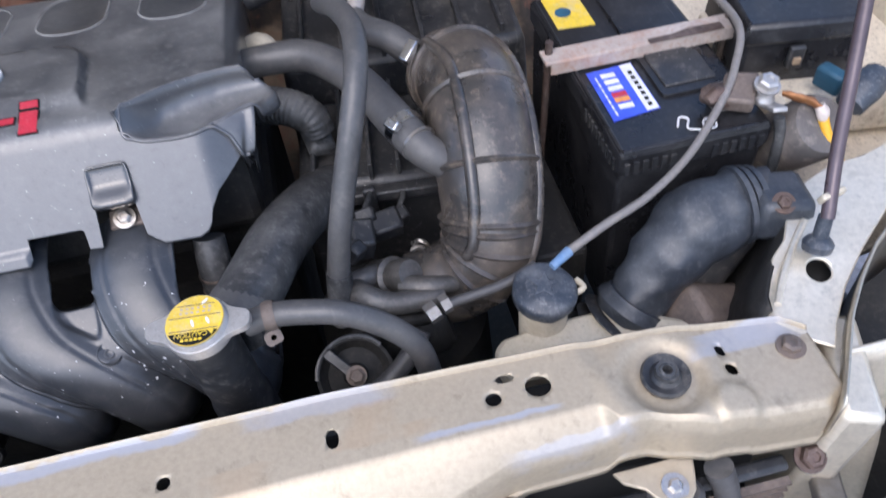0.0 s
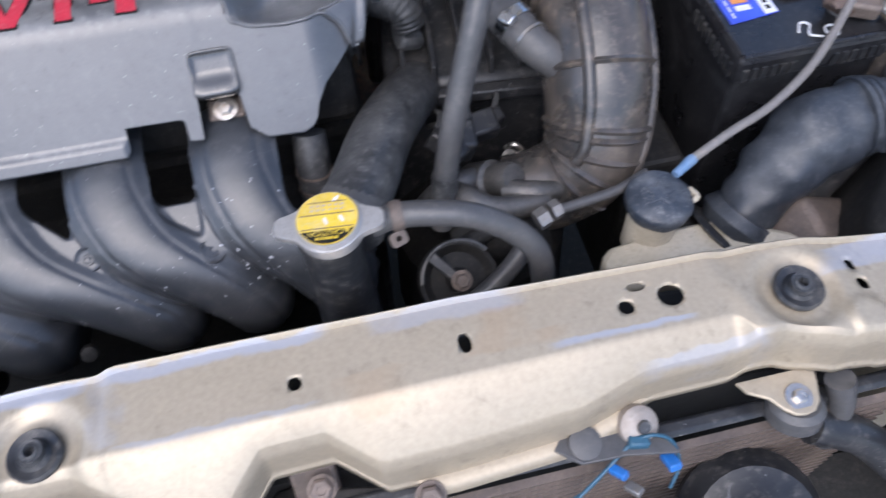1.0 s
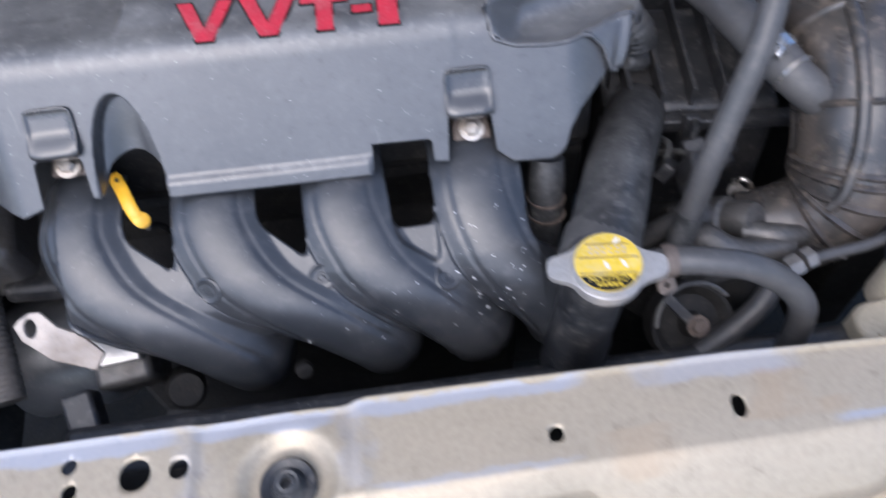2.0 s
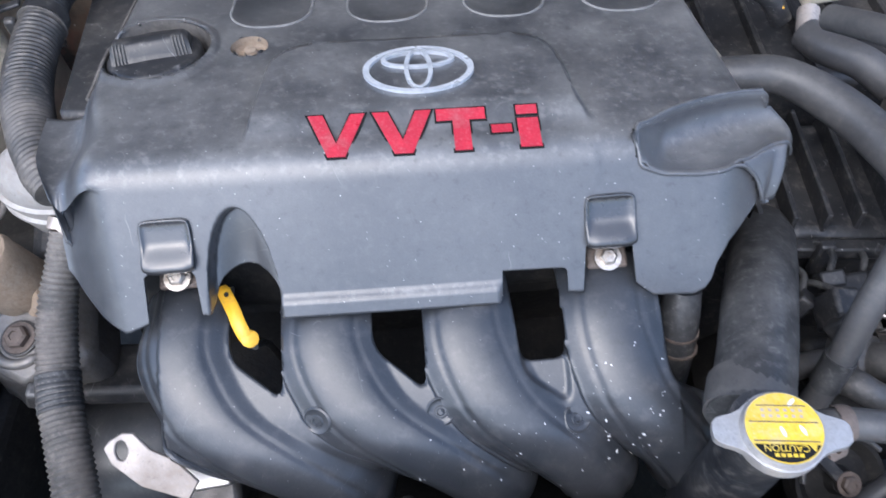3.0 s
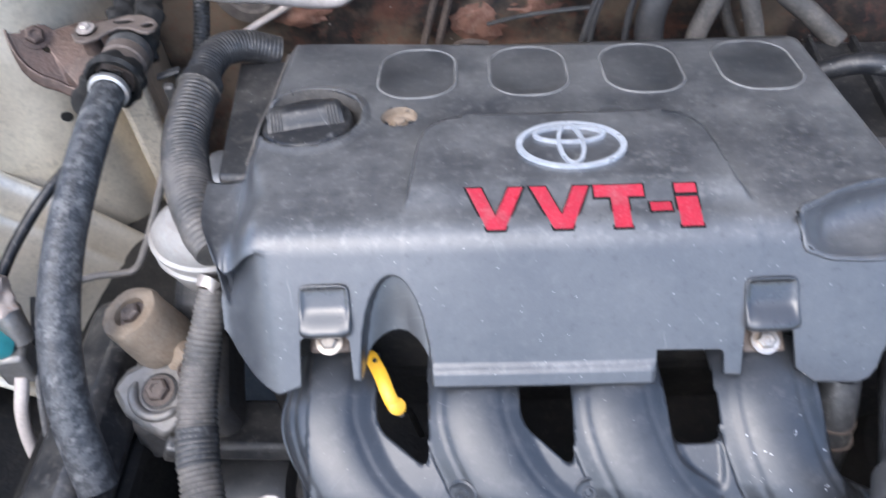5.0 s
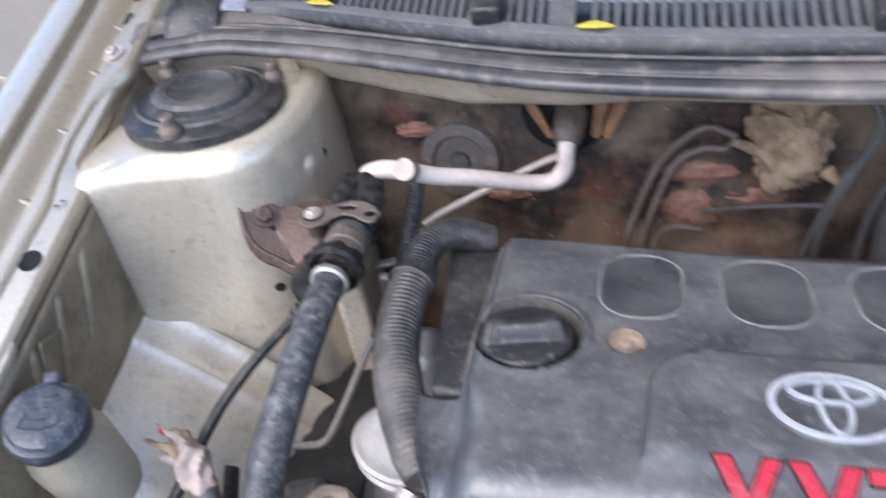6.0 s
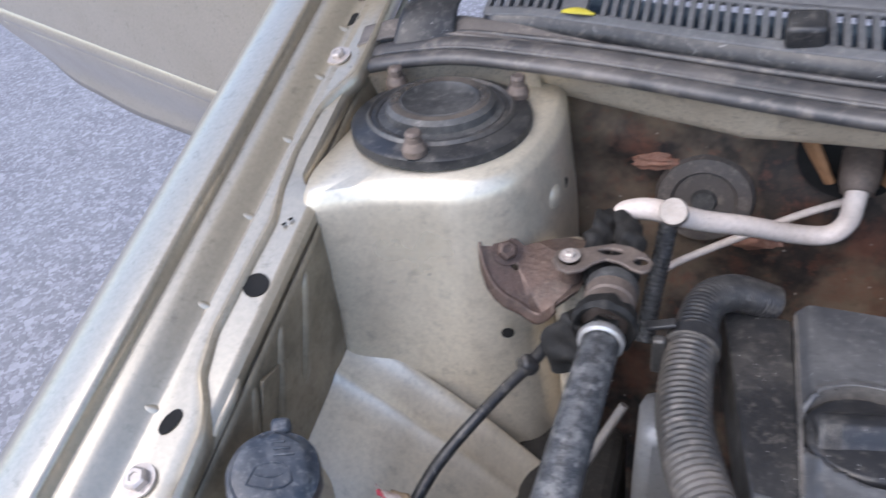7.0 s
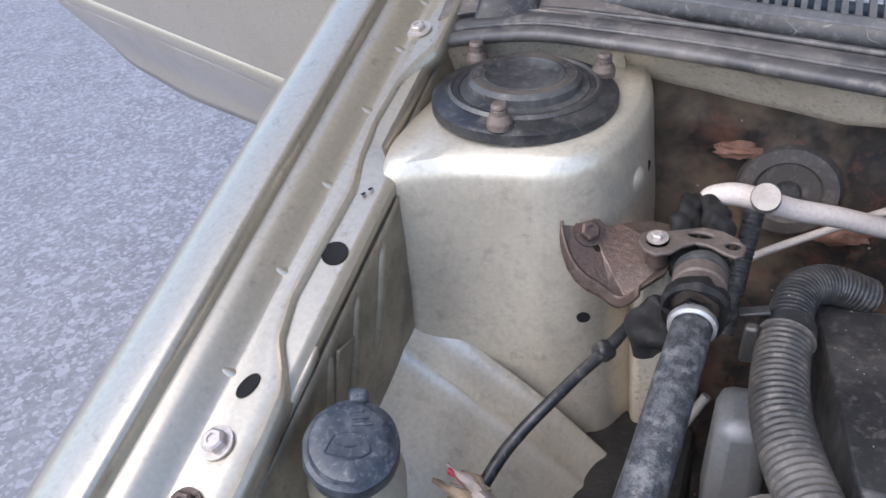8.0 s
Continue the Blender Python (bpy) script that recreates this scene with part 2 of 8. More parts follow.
    bracketal=surface("dull_bent_bracket", (0.36, 0.32, 0.285), 0.55, 0.3, (0.27, 0.235, 0.205), 40, bump=0.15, dust=(0.3, 0.24, 0.19), dust_scale=40, dust_range=(0.5, 0.7), dust_most=0.5),
    dustyblue=surface("dusty_blue_plastic", (0.09, 0.19, 0.36), 0.55, 0.0, (0.16, 0.24, 0.36), 60, bump=0.05),
    castgrey=surface("dull_cast_grey", (0.34, 0.35, 0.37), 0.5, 0.4, (0.27, 0.275, 0.285), 14, bump=0.1, dust=(0.3, 0.28, 0.25), dust_scale=16, dust_range=(0.5, 0.75), dust_most=0.4),
    pad=surface("cleaner_black_plastic", (0.036, 0.039, 0.044), 0.42, 0.0, (0.056, 0.058, 0.063), 14, bump=0.08, fine=900, coat=1.0, dust=(0.21, 0.205, 0.195), dust_scale=16, dust_range=(0.38, 0.74), dust_most=0.38, speck=(0.5, 0.5, 0.48), speck_scale=210, speck_size=0.05),
    scab=surface("flaking_pink_rust", (0.34, 0.175, 0.12), 0.7, 0.1, (0.20, 0.095, 0.065), 60, bump=0.6, fine=160, dust=(0.42, 0.29, 0.22), dust_scale=70, dust_range=(0.5, 0.7), dust_most=0.6),
    copper=surface("bare_copper_wire", (0.48, 0.22, 0.09), 0.4, 0.6, (0.34, 0.15, 0.07), 60, bump=0.1),
    whitecast=surface("whitish_oxidised_casting", (0.43, 0.41, 0.385), 0.55, 0.25, (0.33, 0.31, 0.29), 30, bump=0.12, dust=(0.34, 0.29, 0.24), dust_scale=24, dust_range=(0.5, 0.75), dust_most=0.5),
    mud=surface("pale_mud", (0.36, 0.262, 0.165), 0.85, 0.0, (0.17, 0.115, 0.072), 45, bump=0.8, fine=120),
)


def stones(name):
    """Rough asphalt: cells of pale and dark stone in a grey binder."""
    m = surface(name, (0.222, 0.220, 0.230), 0.85, 0.0, (0.19, 0.187, 0.202), 4, bump=0.0, fine=200)
    nt = m.node_tree
    bsdf = nt.nodes["Principled BSDF"]
    nd, ln = nt.nodes.new, nt.links.new
    under = bsdf.inputs["Base Color"].links[0].from_socket
    where = nd("ShaderNodeTexCoord").outputs["Object"]
    height = None
    for scale, lo, hi in ((105.0, 0.55, 1.0), (52.0, 0.72, 1.0)):
        cells = nd("ShaderNodeTexVoronoi")
        cells.inputs["Scale"].default_value = scale
        ln(where, cells.inputs["Vector"])
        grey = nd("ShaderNodeSeparateColor")
        ln(cells.outputs["Color"], grey.inputs["Color"])
        fac = nd("ShaderNodeMapRange")
        fac.inputs["From Min"].default_value, fac.inputs["From Max"].default_value = lo, hi
        ln(grey.outputs["Red"], fac.inputs["Value"])
        x = nd("ShaderNodeMix")
        x.data_type = "RGBA"
        ln(fac.outputs["Result"], x.inputs["Factor"])
        ln(under, x.inputs["A"])
        x.inputs["B"].default_value = (0.315, 0.312, 0.335, 1)
        dark = nd("ShaderNodeMapRange")
        dark.inputs["From Min"].default_value, dark.inputs["From Max"].default_value = 0.28, 0.0
        dark.inputs["To Max"].default_value = 0.55
        ln(grey.outputs["Green"], dark.inputs["Value"])
        y = nd("ShaderNodeMix")
        y.data_type = "RGBA"
        ln(dark.outputs["Result"], y.inputs["Factor"])
        ln(x.outputs["Result"], y.inputs["A"])
        y.inputs["B"].default_value = (0.14, 0.138, 0.15, 1)
        under, height = y.outputs["Result"], cells.outputs["Distance"]
    ln(under, bsdf.inputs["Base Color"])
    b = nd("ShaderNodeBump")
    b.inputs["Strength"].default_value, b.inputs["Distance"].default_value = 0.25, 0.003
    ln(height, b.inputs["Height"])
    ln(b.outputs["Normal"], bsdf.inputs["Normal"])
    return m


M["asphalt"] = stones("grey_asphalt")


def scuffed(m, patches, colour):
    """Adds soft-edged rubbed patches (x0, x1, y0, y1 from the thing's base) to a paint."""
    nt = m.node_tree
    nd, ln = nt.nodes.new, nt.links.new
    bsdf = nt.nodes["Principled BSDF"]
    under = bsdf.inputs["Base Color"].links[0].from_socket
    where = nd("ShaderNodeTexCoord").outputs["Object"]
    rough = nd("ShaderNodeTexNoise")
    rough.inputs["Scale"].default_value, rough.inputs["Detail"].default_value = 38.0, 6.0
    ln(where, rough.inputs["Vector"])
    swing = nd("ShaderNodeVectorMath")
    swing.operation = "MULTIPLY_ADD"
    swing.inputs[1].default_value, swing.inputs[2].default_value = (0.05, 0.014, 0), (-0.025, -0.007, 0)
    ln(rough.outputs["Color"], swing.inputs[0])
    moved_at = nd("ShaderNodeVectorMath")
    ln(where, moved_at.inputs[0])
    ln(swing.outputs[0], moved_at.inputs[1])
    axes = nd("ShaderNodeSeparateXYZ")
    ln(moved_at.outputs[0], axes.inputs[0])
    total = None
    for x0, x1, y0, y1, most in patches:
        fac = None
        for axis, a, b in (("X", x0 - 0.008, x0 + 0.012), ("X", x1 + 0.008, x1 - 0.012), ("Y", y0, y0 + 0.004), ("Y", y1, y1 - 0.002)):
            r = nd("ShaderNodeMapRange")
            r.interpolation_type = "SMOOTHSTEP"
            r.inputs["From Min"].default_value, r.inputs["From Max"].default_value = a, b
            r.inputs["To Max"].default_value = most if fac is None else 1.0
            ln(axes.outputs[axis], r.inputs["Value"])
            if fac is None:
                fac = r.outputs["Result"]
            else:
                p = nd("ShaderNodeMath")
                p.operation = "MULTIPLY"
                ln(fac, p.inputs[0])
                ln(r.outputs["Result"], p.inputs[1])
                fac = p.outputs[0]
        if total is None:
            total = fac
        else:
            p = nd("ShaderNodeMath")
            p.operation = "MAXIMUM"
            ln(total, p.inputs[0])
            ln(fac, p.inputs[1])
            total = p.outputs[0]
    x = nd("ShaderNodeMix")
    x.data_type = "RGBA"
    ln(total, x.inputs["Factor"])
    ln(under, x.inputs["A"])
    x.inputs["B"].default_value = (*colour, 1)
    ln(x.outputs["Result"], bsdf.inputs["Base Color"])


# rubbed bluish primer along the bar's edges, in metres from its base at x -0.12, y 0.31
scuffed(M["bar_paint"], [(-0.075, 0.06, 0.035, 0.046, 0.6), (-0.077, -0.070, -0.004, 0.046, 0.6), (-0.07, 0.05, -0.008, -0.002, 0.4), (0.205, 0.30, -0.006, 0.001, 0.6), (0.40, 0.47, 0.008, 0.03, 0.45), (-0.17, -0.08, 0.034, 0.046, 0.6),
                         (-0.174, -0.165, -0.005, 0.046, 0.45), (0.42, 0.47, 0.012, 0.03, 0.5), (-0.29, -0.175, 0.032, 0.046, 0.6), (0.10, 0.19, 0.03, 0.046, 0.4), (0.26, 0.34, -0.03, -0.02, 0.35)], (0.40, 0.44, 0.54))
scuffed(M["bar_paint"], [(0.155, 0.19, 0.0, 0.035, 0.22), (0.07, 0.11, -0.02, 0.01, 0.18), (0.19, 0.215, 0.0, 0.012, 0.2)], (0.42, 0.26, 0.13))


# ---------------------------------------------------------------- tools for shapes
def thing(name, at, label, category, group="", kind=""):
    ob = new(name)
    ob.empty_display_size = 0.02
    ob.location = at
    return tagged(ob, label, category, group, kind)


def world_place(ob):
    p = Vector(ob.location)
    while ob.parent:
        ob = ob.parent
        p = p + Vector(ob.location)
    return p


def part(name, bm, material, parent=None, label="", smooth=True, bevel=0.0, thick=0.0, angle=40):
    """Links a bmesh, given in world metres, as one mesh object; under a thing or a part if parent is given."""
    me = bpy.data.meshes.new(name)
    bmesh.ops.recalc_face_normals(bm, faces=bm.faces)
    if smooth:
        for f in bm.faces:
            f.smooth = True
        lim = math.cos(radians(angle))
        for e in bm.edges:
            if len(e.link_faces) == 2 and e.link_faces[0].normal.dot(e.link_faces[1].normal) < lim:
                e.smooth = False
    if parent is None:
        lo = [min(v.co[k] for v in bm.verts) for k in range(3)]
        hi = [max(v.co[k] for v in bm.verts) for k in range(3)]
        base = Vector(((lo[0] + hi[0]) / 2, (lo[1] + hi[1]) / 2, lo[2]))
        bmesh.ops.translate(bm, verts=bm.verts, vec=-base)
    else:
        bmesh.ops.translate(bm, verts=bm.verts, vec=-world_place(parent))
    bm.to_mesh(me)
    bm.free()
    me.materials.append(material)
    ob = new(name, me)
    if parent is None:
        ob.location = base
    else:
        ob.parent = parent
    if thick:
        mod = ob.modifiers.new("thickness", "SOLIDIFY")
        mod.thickness, mod.offset = thick, -1
    if bevel:
        mod = ob.modifiers.new("edges", "BEVEL")
        mod.width, mod.segments, mod.limit_method, mod.angle_limit = bevel, 2, "ANGLE", radians(35)
    if label:
        ob["label"] = label
    return ob


def crumple(bm, amount, scale, seed=0.0):
    """Pushes the surface in and out by noise, so that a moulded thing is not too true."""
    bm.normal_update()
    for v in bm.verts:
        v.co += v.normal * amount * noise.noise(v.co * scale + Vector((seed, 0, 0)))
    return bm


def joined(*bms):
    out = bmesh.new()
    for b in bms:
        me = bpy.data.meshes.new("joined")
        b.to_mesh(me)
        b.free()
        out.from_mesh(me)
        bpy.data.meshes.remove(me)
    return out


def moved(bm, m):
    bmesh.ops.transform(bm, matrix=m, verts=bm.verts)
    return bm


def glide(points, steps=8):
    """A smooth line through the points."""
    p = [Vector(q) for q in points]
    p = [2 * p[0] - p[1]] + p + [2 * p[-1] - p[-2]]
    out = []
    for a, b, c, d in zip(p, p[1:], p[2:], p[3:]):
        for k in range(steps):
            t = k / steps
            out.append(0.5 * (2 * b + (c - a) * t + (2 * a - 5 * b + 4 * c - d) * t * t + (3 * b - a - 3 * c + d) * t ** 3))
    return out + [p[-2]]


def tube(points, r, seg=14, steps=8, pitch=0.0, depth=0.0, caps=True, flat=1.0, up=None):
    """A tube along a smooth line. r: a radius or one for each point. pitch, depth: rings. flat: height over width of the section."""
    line = glide(points, steps)
    radii = r if isinstance(r, (list, tuple)) else [r] * len(points)
    s = [0.0]
    for a, b in zip(line, line[1:]):
        s.append(s[-1] + (b - a).length)
    if pitch:
        n = max(8, int(s[-1] / pitch * 6))
        fine, j = [], 0
        at = []
        for k in range(n + 1):
            u = s[-1] * k / n
            while j < len(s) - 2 and s[j + 1] < u:
                j += 1
            f = (u - s[j]) / max(1e-9, s[j + 1] - s[j])
            fine.append(line[j].lerp(line[j + 1], f))
            at.append((j + f) / steps)
        line, sl = fine, [s[-1] * k / n for k in range(n + 1)]
    else:
        at, sl = [k / steps for k in range(len(line))], s
    bm, rings = bmesh.new(), []
    normal = Vector(up) if up else None
    for k, p in enumerate(line):
        way = (line[min(k + 1, len(line) - 1)] - line[max(k - 1, 0)]).normalized()
        if normal is None:
            normal = way.orthogonal()
        normal = (normal - way * normal.dot(way)).normalized()
        side = way.cross(normal)
        i = min(int(at[k]), len(radii) - 2)
        f = at[k] - i
        f = f * f * (3 - 2 * f)
        rad = radii[i] * (1 - f) + radii[i + 1] * f
        if pitch:
            rad *= 1 + depth * math.sin(2 * math.pi * sl[k] / pitch)
        rings.append([bm.verts.new(p + (normal * math.cos(a) * flat + side * math.sin(a)) * rad) for a in (2 * math.pi * q / seg for q in range(seg))])
    for a, b in zip(rings, rings[1:]):
        for q in range(seg):
            bm.faces.new((a[q], a[(q + 1) % seg], b[(q + 1) % seg], b[q]))
    if caps:
        bm.faces.new(rings[0][::-1])
        bm.faces.new(rings[-1])
    return bm


def lathe(profile, seg=28, m=None):
    """Turns (radius, height) pairs round z."""
    bm, rings = bmesh.new(), []
    for r, z in profile:
        if r < 1e-6:
            rings.append([bm.verts.new((0, 0, z))])
        else:
            rings.append([bm.verts.new((r * math.cos(2 * math.pi * q / seg), r * math.sin(2 * math.pi * q / seg), z)) for q in range(seg)])
    for a, b in zip(rings, rings[1:]):
        for q in range(seg):
            vs = []
            for v in (a[q % len(a)], a[(q + 1) % len(a)], b[(q + 1) % len(b)], b[q % len(b)]):
                if v not in vs:
                    vs.append(v)
            if len(vs) > 2:
                bm.faces.new(vs)
    return moved(bm, m) if m else bm


def box(size, m, taper=1.0):
    bm = bmesh.new()
    bmesh.ops.create_cube(bm, size=1.0)
    for v in bm.verts:
        k = taper if v.co.z > 0 else 1.0
        v.co = Vector((v.co.x * size[0] * k, v.co.y * size[1] * k, v.co.z * size[2]))
    return moved(bm, m)


def plate(outline, thick, m=None, holes=()):
    """A flat sheet of an outline, with holes, from z = 0 down to -thick."""
    bm = bmesh.new()
    for loop in (outline, *holes):
        vs = [bm.verts.new((x, y, 0)) for x, y in loop]
        for a, b in zip(vs, vs[1:] + vs[:1]):
            bm.edges.new((a, b))
    bmesh.ops.triangle_fill(bm, edges=bm.edges[:], use_beauty=True)
    for f in bm.faces:
        if f.normal.z < 0:
            f.normal_flip()
    made = bmesh.ops.extrude_face_region(bm, geom=bm.faces[:])
    bmesh.ops.translate(bm, verts=[v for v in made["geom"] if isinstance(v, bmesh.types.BMVert)], vec=(0, 0, -thick))
    return moved(bm, m) if m else bm


def ring(cx, cy, rx, ry=None, n=20, turn=0.0):
    ry = ry or rx
    return [(cx + rx * math.cos(2 * math.pi * k / n + turn), cy + ry * math.sin(2 * math.pi * k / n + turn)) for k in range(n)]


def rounded(x0, y0, x1, y1, r, n=5):
    out = []
    for cx, cy, a in ((x1 - r, y1 - r, 0), (x0 + r, y1 - r, 90), (x0 + r, y0 + r, 180), (x1 - r, y0 + r, 270)):
        out += [(cx + r * math.cos(radians(a + 90 * k / n)), cy + r * math.sin(radians(a + 90 * k / n))) for k in range(n + 1)]
    return out


def sheet(us, vs, place, holes=(), step=None):
    """A surface place(u, v) over a grid; holes are (u, v, ru, rv) in grid units, cut with clean rims."""
    bm = bmesh.new()
    keep, uv = {}, {}
    cols = [[None] * len(vs) for _ in us]
    for i, u in enumerate(us):
        for j, v in enumerate(vs):
            inside, uu, vv = False, u, v
            for cu, cv, ru, rv in holes:
                du, dv = (u - cu) / ru, (v - cv) / rv
                d = math.hypot(du, dv)
                gu, gv = (step[0] if step else us[1] - us[0]) / ru, (step[1] if step else vs[1] - vs[0]) / rv
                g = 0.75 * max(abs(gu), abs(gv))
                if d < 1 - g:
                    inside = True
                elif d < 1 + g and d > 1e-6:
                    uu, vv = cu + (u - cu) / d, cv + (v - cv) / d
            cols[i][j] = None if inside else bm.verts.new(place(uu, vv))
    for i in range(len(us) - 1):
        for j in range(len(vs) - 1):
            q = [cols[i][j], cols[i + 1][j], cols[i + 1][j + 1], cols[i][j + 1]]
            q = [v for v in q if v]
            if len(q) == 4:
                bm.faces.new(q)
    bmesh.ops.delete(bm, geom=[v for v in bm.verts if not v.link_faces], context="VERTS")
    return bm


def span(a, b, step):
    n = max(1, round((b - a) / step))
    return [a + (b - a) * k / n for k in range(n + 1)]


def ease(x, a, b):
    t = min(1.0, max(0.0, (x - a) / (b - a)))
    return t * t * (3 - 2 * t)


def along(x, table):
    """Linear between the rows of a table."""
    if x <= table[0][0]:
        return table[0][1]
    for (a, p), (b, q) in zip(table, table[1:]):
        if x <= b:
            return p + (q - p) * (x - a) / max(1e-9, b - a)
    return table[-1][1]


def facing(at, normal, turn=0.0):
    """A pose at a place with its z along the normal."""
    return Matrix.Translation(at) @ Vector(normal).to_track_quat("Z", "Y").to_matrix().to_4x4() @ pose(0, 0, 0, 0, 0, turn)


def hexbolt(parent, at, normal, r, material, name="bolt", washer=None, label=""):
    m = facing(at, normal)
    w = washer or r * 1.5
    bm = joined(lathe([(0, 0.0), (w, 0.0), (w, r * 0.25), (0, r * 0.25)], 20), lathe([(r * 1.1, r * 0.25), (r * 1.1, r * 0.9), (r * 0.85, r * 1.1), (r * 0.5, r * 1.1), (r * 0.45, r * 0.95), (0, r * 0.95)], 6))
    return part(name, moved(bm, m), material, parent, label, angle=30)


# ---------------------------------------------------------------- ground and closing walls
bm = bmesh.new()
bmesh.ops.create_grid(bm, x_segments=2, y_segments=2, size=60)
tagged(part("ground", bm, M["asphalt"], None, smooth=False), "rough grey asphalt with pale aggregate", "ground", kind="structure")
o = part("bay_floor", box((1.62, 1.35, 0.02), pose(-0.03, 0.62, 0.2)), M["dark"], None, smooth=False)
tagged(o, "dark grimy splash panel under the engine", "panel", kind="structure")


# ---------------------------------------------------------------- radiator support bar
def bar_front(x):
    return along(x, [(-0.6, 0.292), (-0.33, 0.294), (-0.215, 0.294), (-0.165, 0.262), (-0.138, 0.256), (-0.105, 0.286), (-0.065, 0.287), (-0.035, 0.266),
                     (0.011, 0.266), (0.094, 0.270), (0.138, 0.281), (0.231, 0.282), (0.269, 0.270), (0.345, 0.264), (0.365, 0.275)])


def bar_back(x):
    return along(x, [(-0.6, 0.352), (-0.20, 0.352), (-0.185, 0.355), (0.03, 0.352), (0.27, 0.343), (0.345, 0.334), (0.365, 0.318)])


def bar_top(x, y):
    z = 0.7515 - 0.006 * ease(x, 0.2, 0.34)
    for cx, cy, r in ((-0.233, 0.315, 0.037), (0.251, 0.311, 0.037)):
        d = math.hypot(x - cx, y - cy)
        z += 0.0026 * ease(d, r * 0.55, r * 0.85) * (1 - ease(d, r * 0.9, r * 1.4)) - 0.003 * (1 - ease(d, r * 0.55, r * 0.85))
    d = math.hypot(x - 0.288, y - 0.283)
    z += 0.004 * (1 - ease(d, 0.011, 0.017))
    z -= 0.003 * ease(x - 0.3 * (0.32 - y), 0.205, 0.222)
    z -= 0.0025 * (ease(x, -0.29, -0.284) - ease(x, -0.197, -0.19))
    return z + 0.0012 * noise.noise((x * 14, y * 20, 3.0))


def crease(x):
    k = ease(x, 0.2, 0.226)
    return max(0.302 - 0.035 * k, bar_front(x) + 0.007)


support = thing("radiator_support", (-0.12, 0.31, 0.66), "beige painted steel radiator support bar with scuffs and stamped holes", "car body panel")
holes = [(-0.078, 0.321, 0.0046, 0.0046), (0.03, 0.323, 0.0043, 0.0075), (0.137, 0.323, 0.0055, 0.0055), (0.148, 0.336, 0.007, 0.0036), (0.168, 0.325, 0.0088, 0.0088),
         (0.296, 0.322, 0.0040, 0.0036), (0.2965, 0.3065, 0.0043, 0.0038), (-0.296, 0.331, 0.0058, 0.0058), (-0.321, 0.331, 0.0092, 0.0092), (-0.36, 0.341, 0.0046, 0.0046), (-0.358, 0.326, 0.0046, 0.0046),
         (-0.42, 0.33, 0.007, 0.007)]


def bar_place(x, v):
    y0, y1 = crease(x), bar_back(x)
    y = 0.302 + 0.05 * v
    y = y0 + (y - 0.302) / 0.05 * (y1 - y0)
    return (x, y, bar_top(x, y))


def as_v(x, y):
    return (y - crease(x)) / (bar_back(x) - crease(x))


top = sheet(span(-0.6, 0.36, 0.0024), span(0, 1, 0.05), bar_place, [(a, as_v(a, b), c, d / 0.05) for a, b, c, d in holes])


def bar_face(x, v):
    """v 0 to 1: sloping face; 1 to 2: turned-down face; 2 to 3: lower flange."""
    y0, yf = crease(x), bar_front(x)
    z0 = bar_top(x, y0)
    zf = z0 - 0.80 * (y0 - yf) - 0.004
    if v <= 1:
        k = 0.5 * (v + v * v * 0.6 + 0.4 * v)
        return (x, y0 + (yf + 0.003 - y0) * v, z0 + (zf + 0.006 - z0) * k)
    notch = ease(x, -0.155, -0.13) * (1 - ease(x, -0.045, -0.03))  # no lower flange at the latch
    flare = 0.0015
    lip = 0.010 * (1 - notch) * (1 - ease(x, 0.125, 0.15)) * ease(x, -0.02, 0.0) + 0.0015
    if v <= 2:
        f = v - 1
        zf += 0.006
        return (x, yf + 0.003 - 0.003 * ease(f, 0, 0.2) - flare * f, zf - 0.036 * f)
    return (x, yf - flare - lip * min(1.0, (v - 2) * 1.25), zf - 0.030 - 0.0015 * (v - 2) - 0.004 * ease(v, 2.8, 3.0))


front = sheet(span(-0.6, 0.36, 0.0024), [0, 0.15, 0.3, 0.5, 0.7, 0.85, 0.95, 1, 1.05, 1.15, 1.35, 1.6, 1.85, 2, 2.1, 2.4, 3], bar_face)
lip = sheet(span(-0.6, 0.36, 0.0024), [0, 0.25, 0.5, 0.75, 1, 1.5], lambda x, v: (x, bar_back(x) + 0.005 * min(v, 1), bar_top(x, bar_back(x)) + 0.004 * math.sin(min(v, 1) * 3.14) - 0.02 * max(0, v - 0.75)))
bm = joined(top, front, lip)
bmesh.ops.remove_doubles(bm, verts=bm.verts, dist=0.0004)
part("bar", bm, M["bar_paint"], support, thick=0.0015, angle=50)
# rounded right end, lower channel wall, tab
part("end_cap", sheet(span(0, 1, 0.1), span(0, 1, 0.1), lambda u, v: (0.36 + 0.006 * math.sin(u * 1.57) , 0.262 + 0.07 * v + 0.006 * u * (0.5 - v) * 2, 0.742 - 0.05 * u - 0.015 * (1 - v))), M["bar_paint"], support, thick=0.002)
part("lower_channel", box((0.95, 0.03, 0.07), pose(-0.12, 0.335, 0.675)), M["dark"], support, smooth=False, bevel=0.004)
part("tab", plate([(0.210, 0.266), (0.222, 0.259), (0.228, 0.250), (0.234, 0.245), (0.241, 0.2435), (0.248, 0.245), (0.254, 0.251), (0.258, 0.262), (0.262, 0.275), (0.205, 0.275)], 0.003, pose(0, 0, 0.702)), M["bar_paint"], support, bevel=0.001)
hexbolt(support, (0.241, 0.256, 0.702), (0, -0.15, 1), 0.0045, M["steel"], washer=0.0092)
hexbolt(support, (0.343, 0.313, 0.742), (0, 0, 1), 0.0062, M["brown_steel"], washer=0.0100)
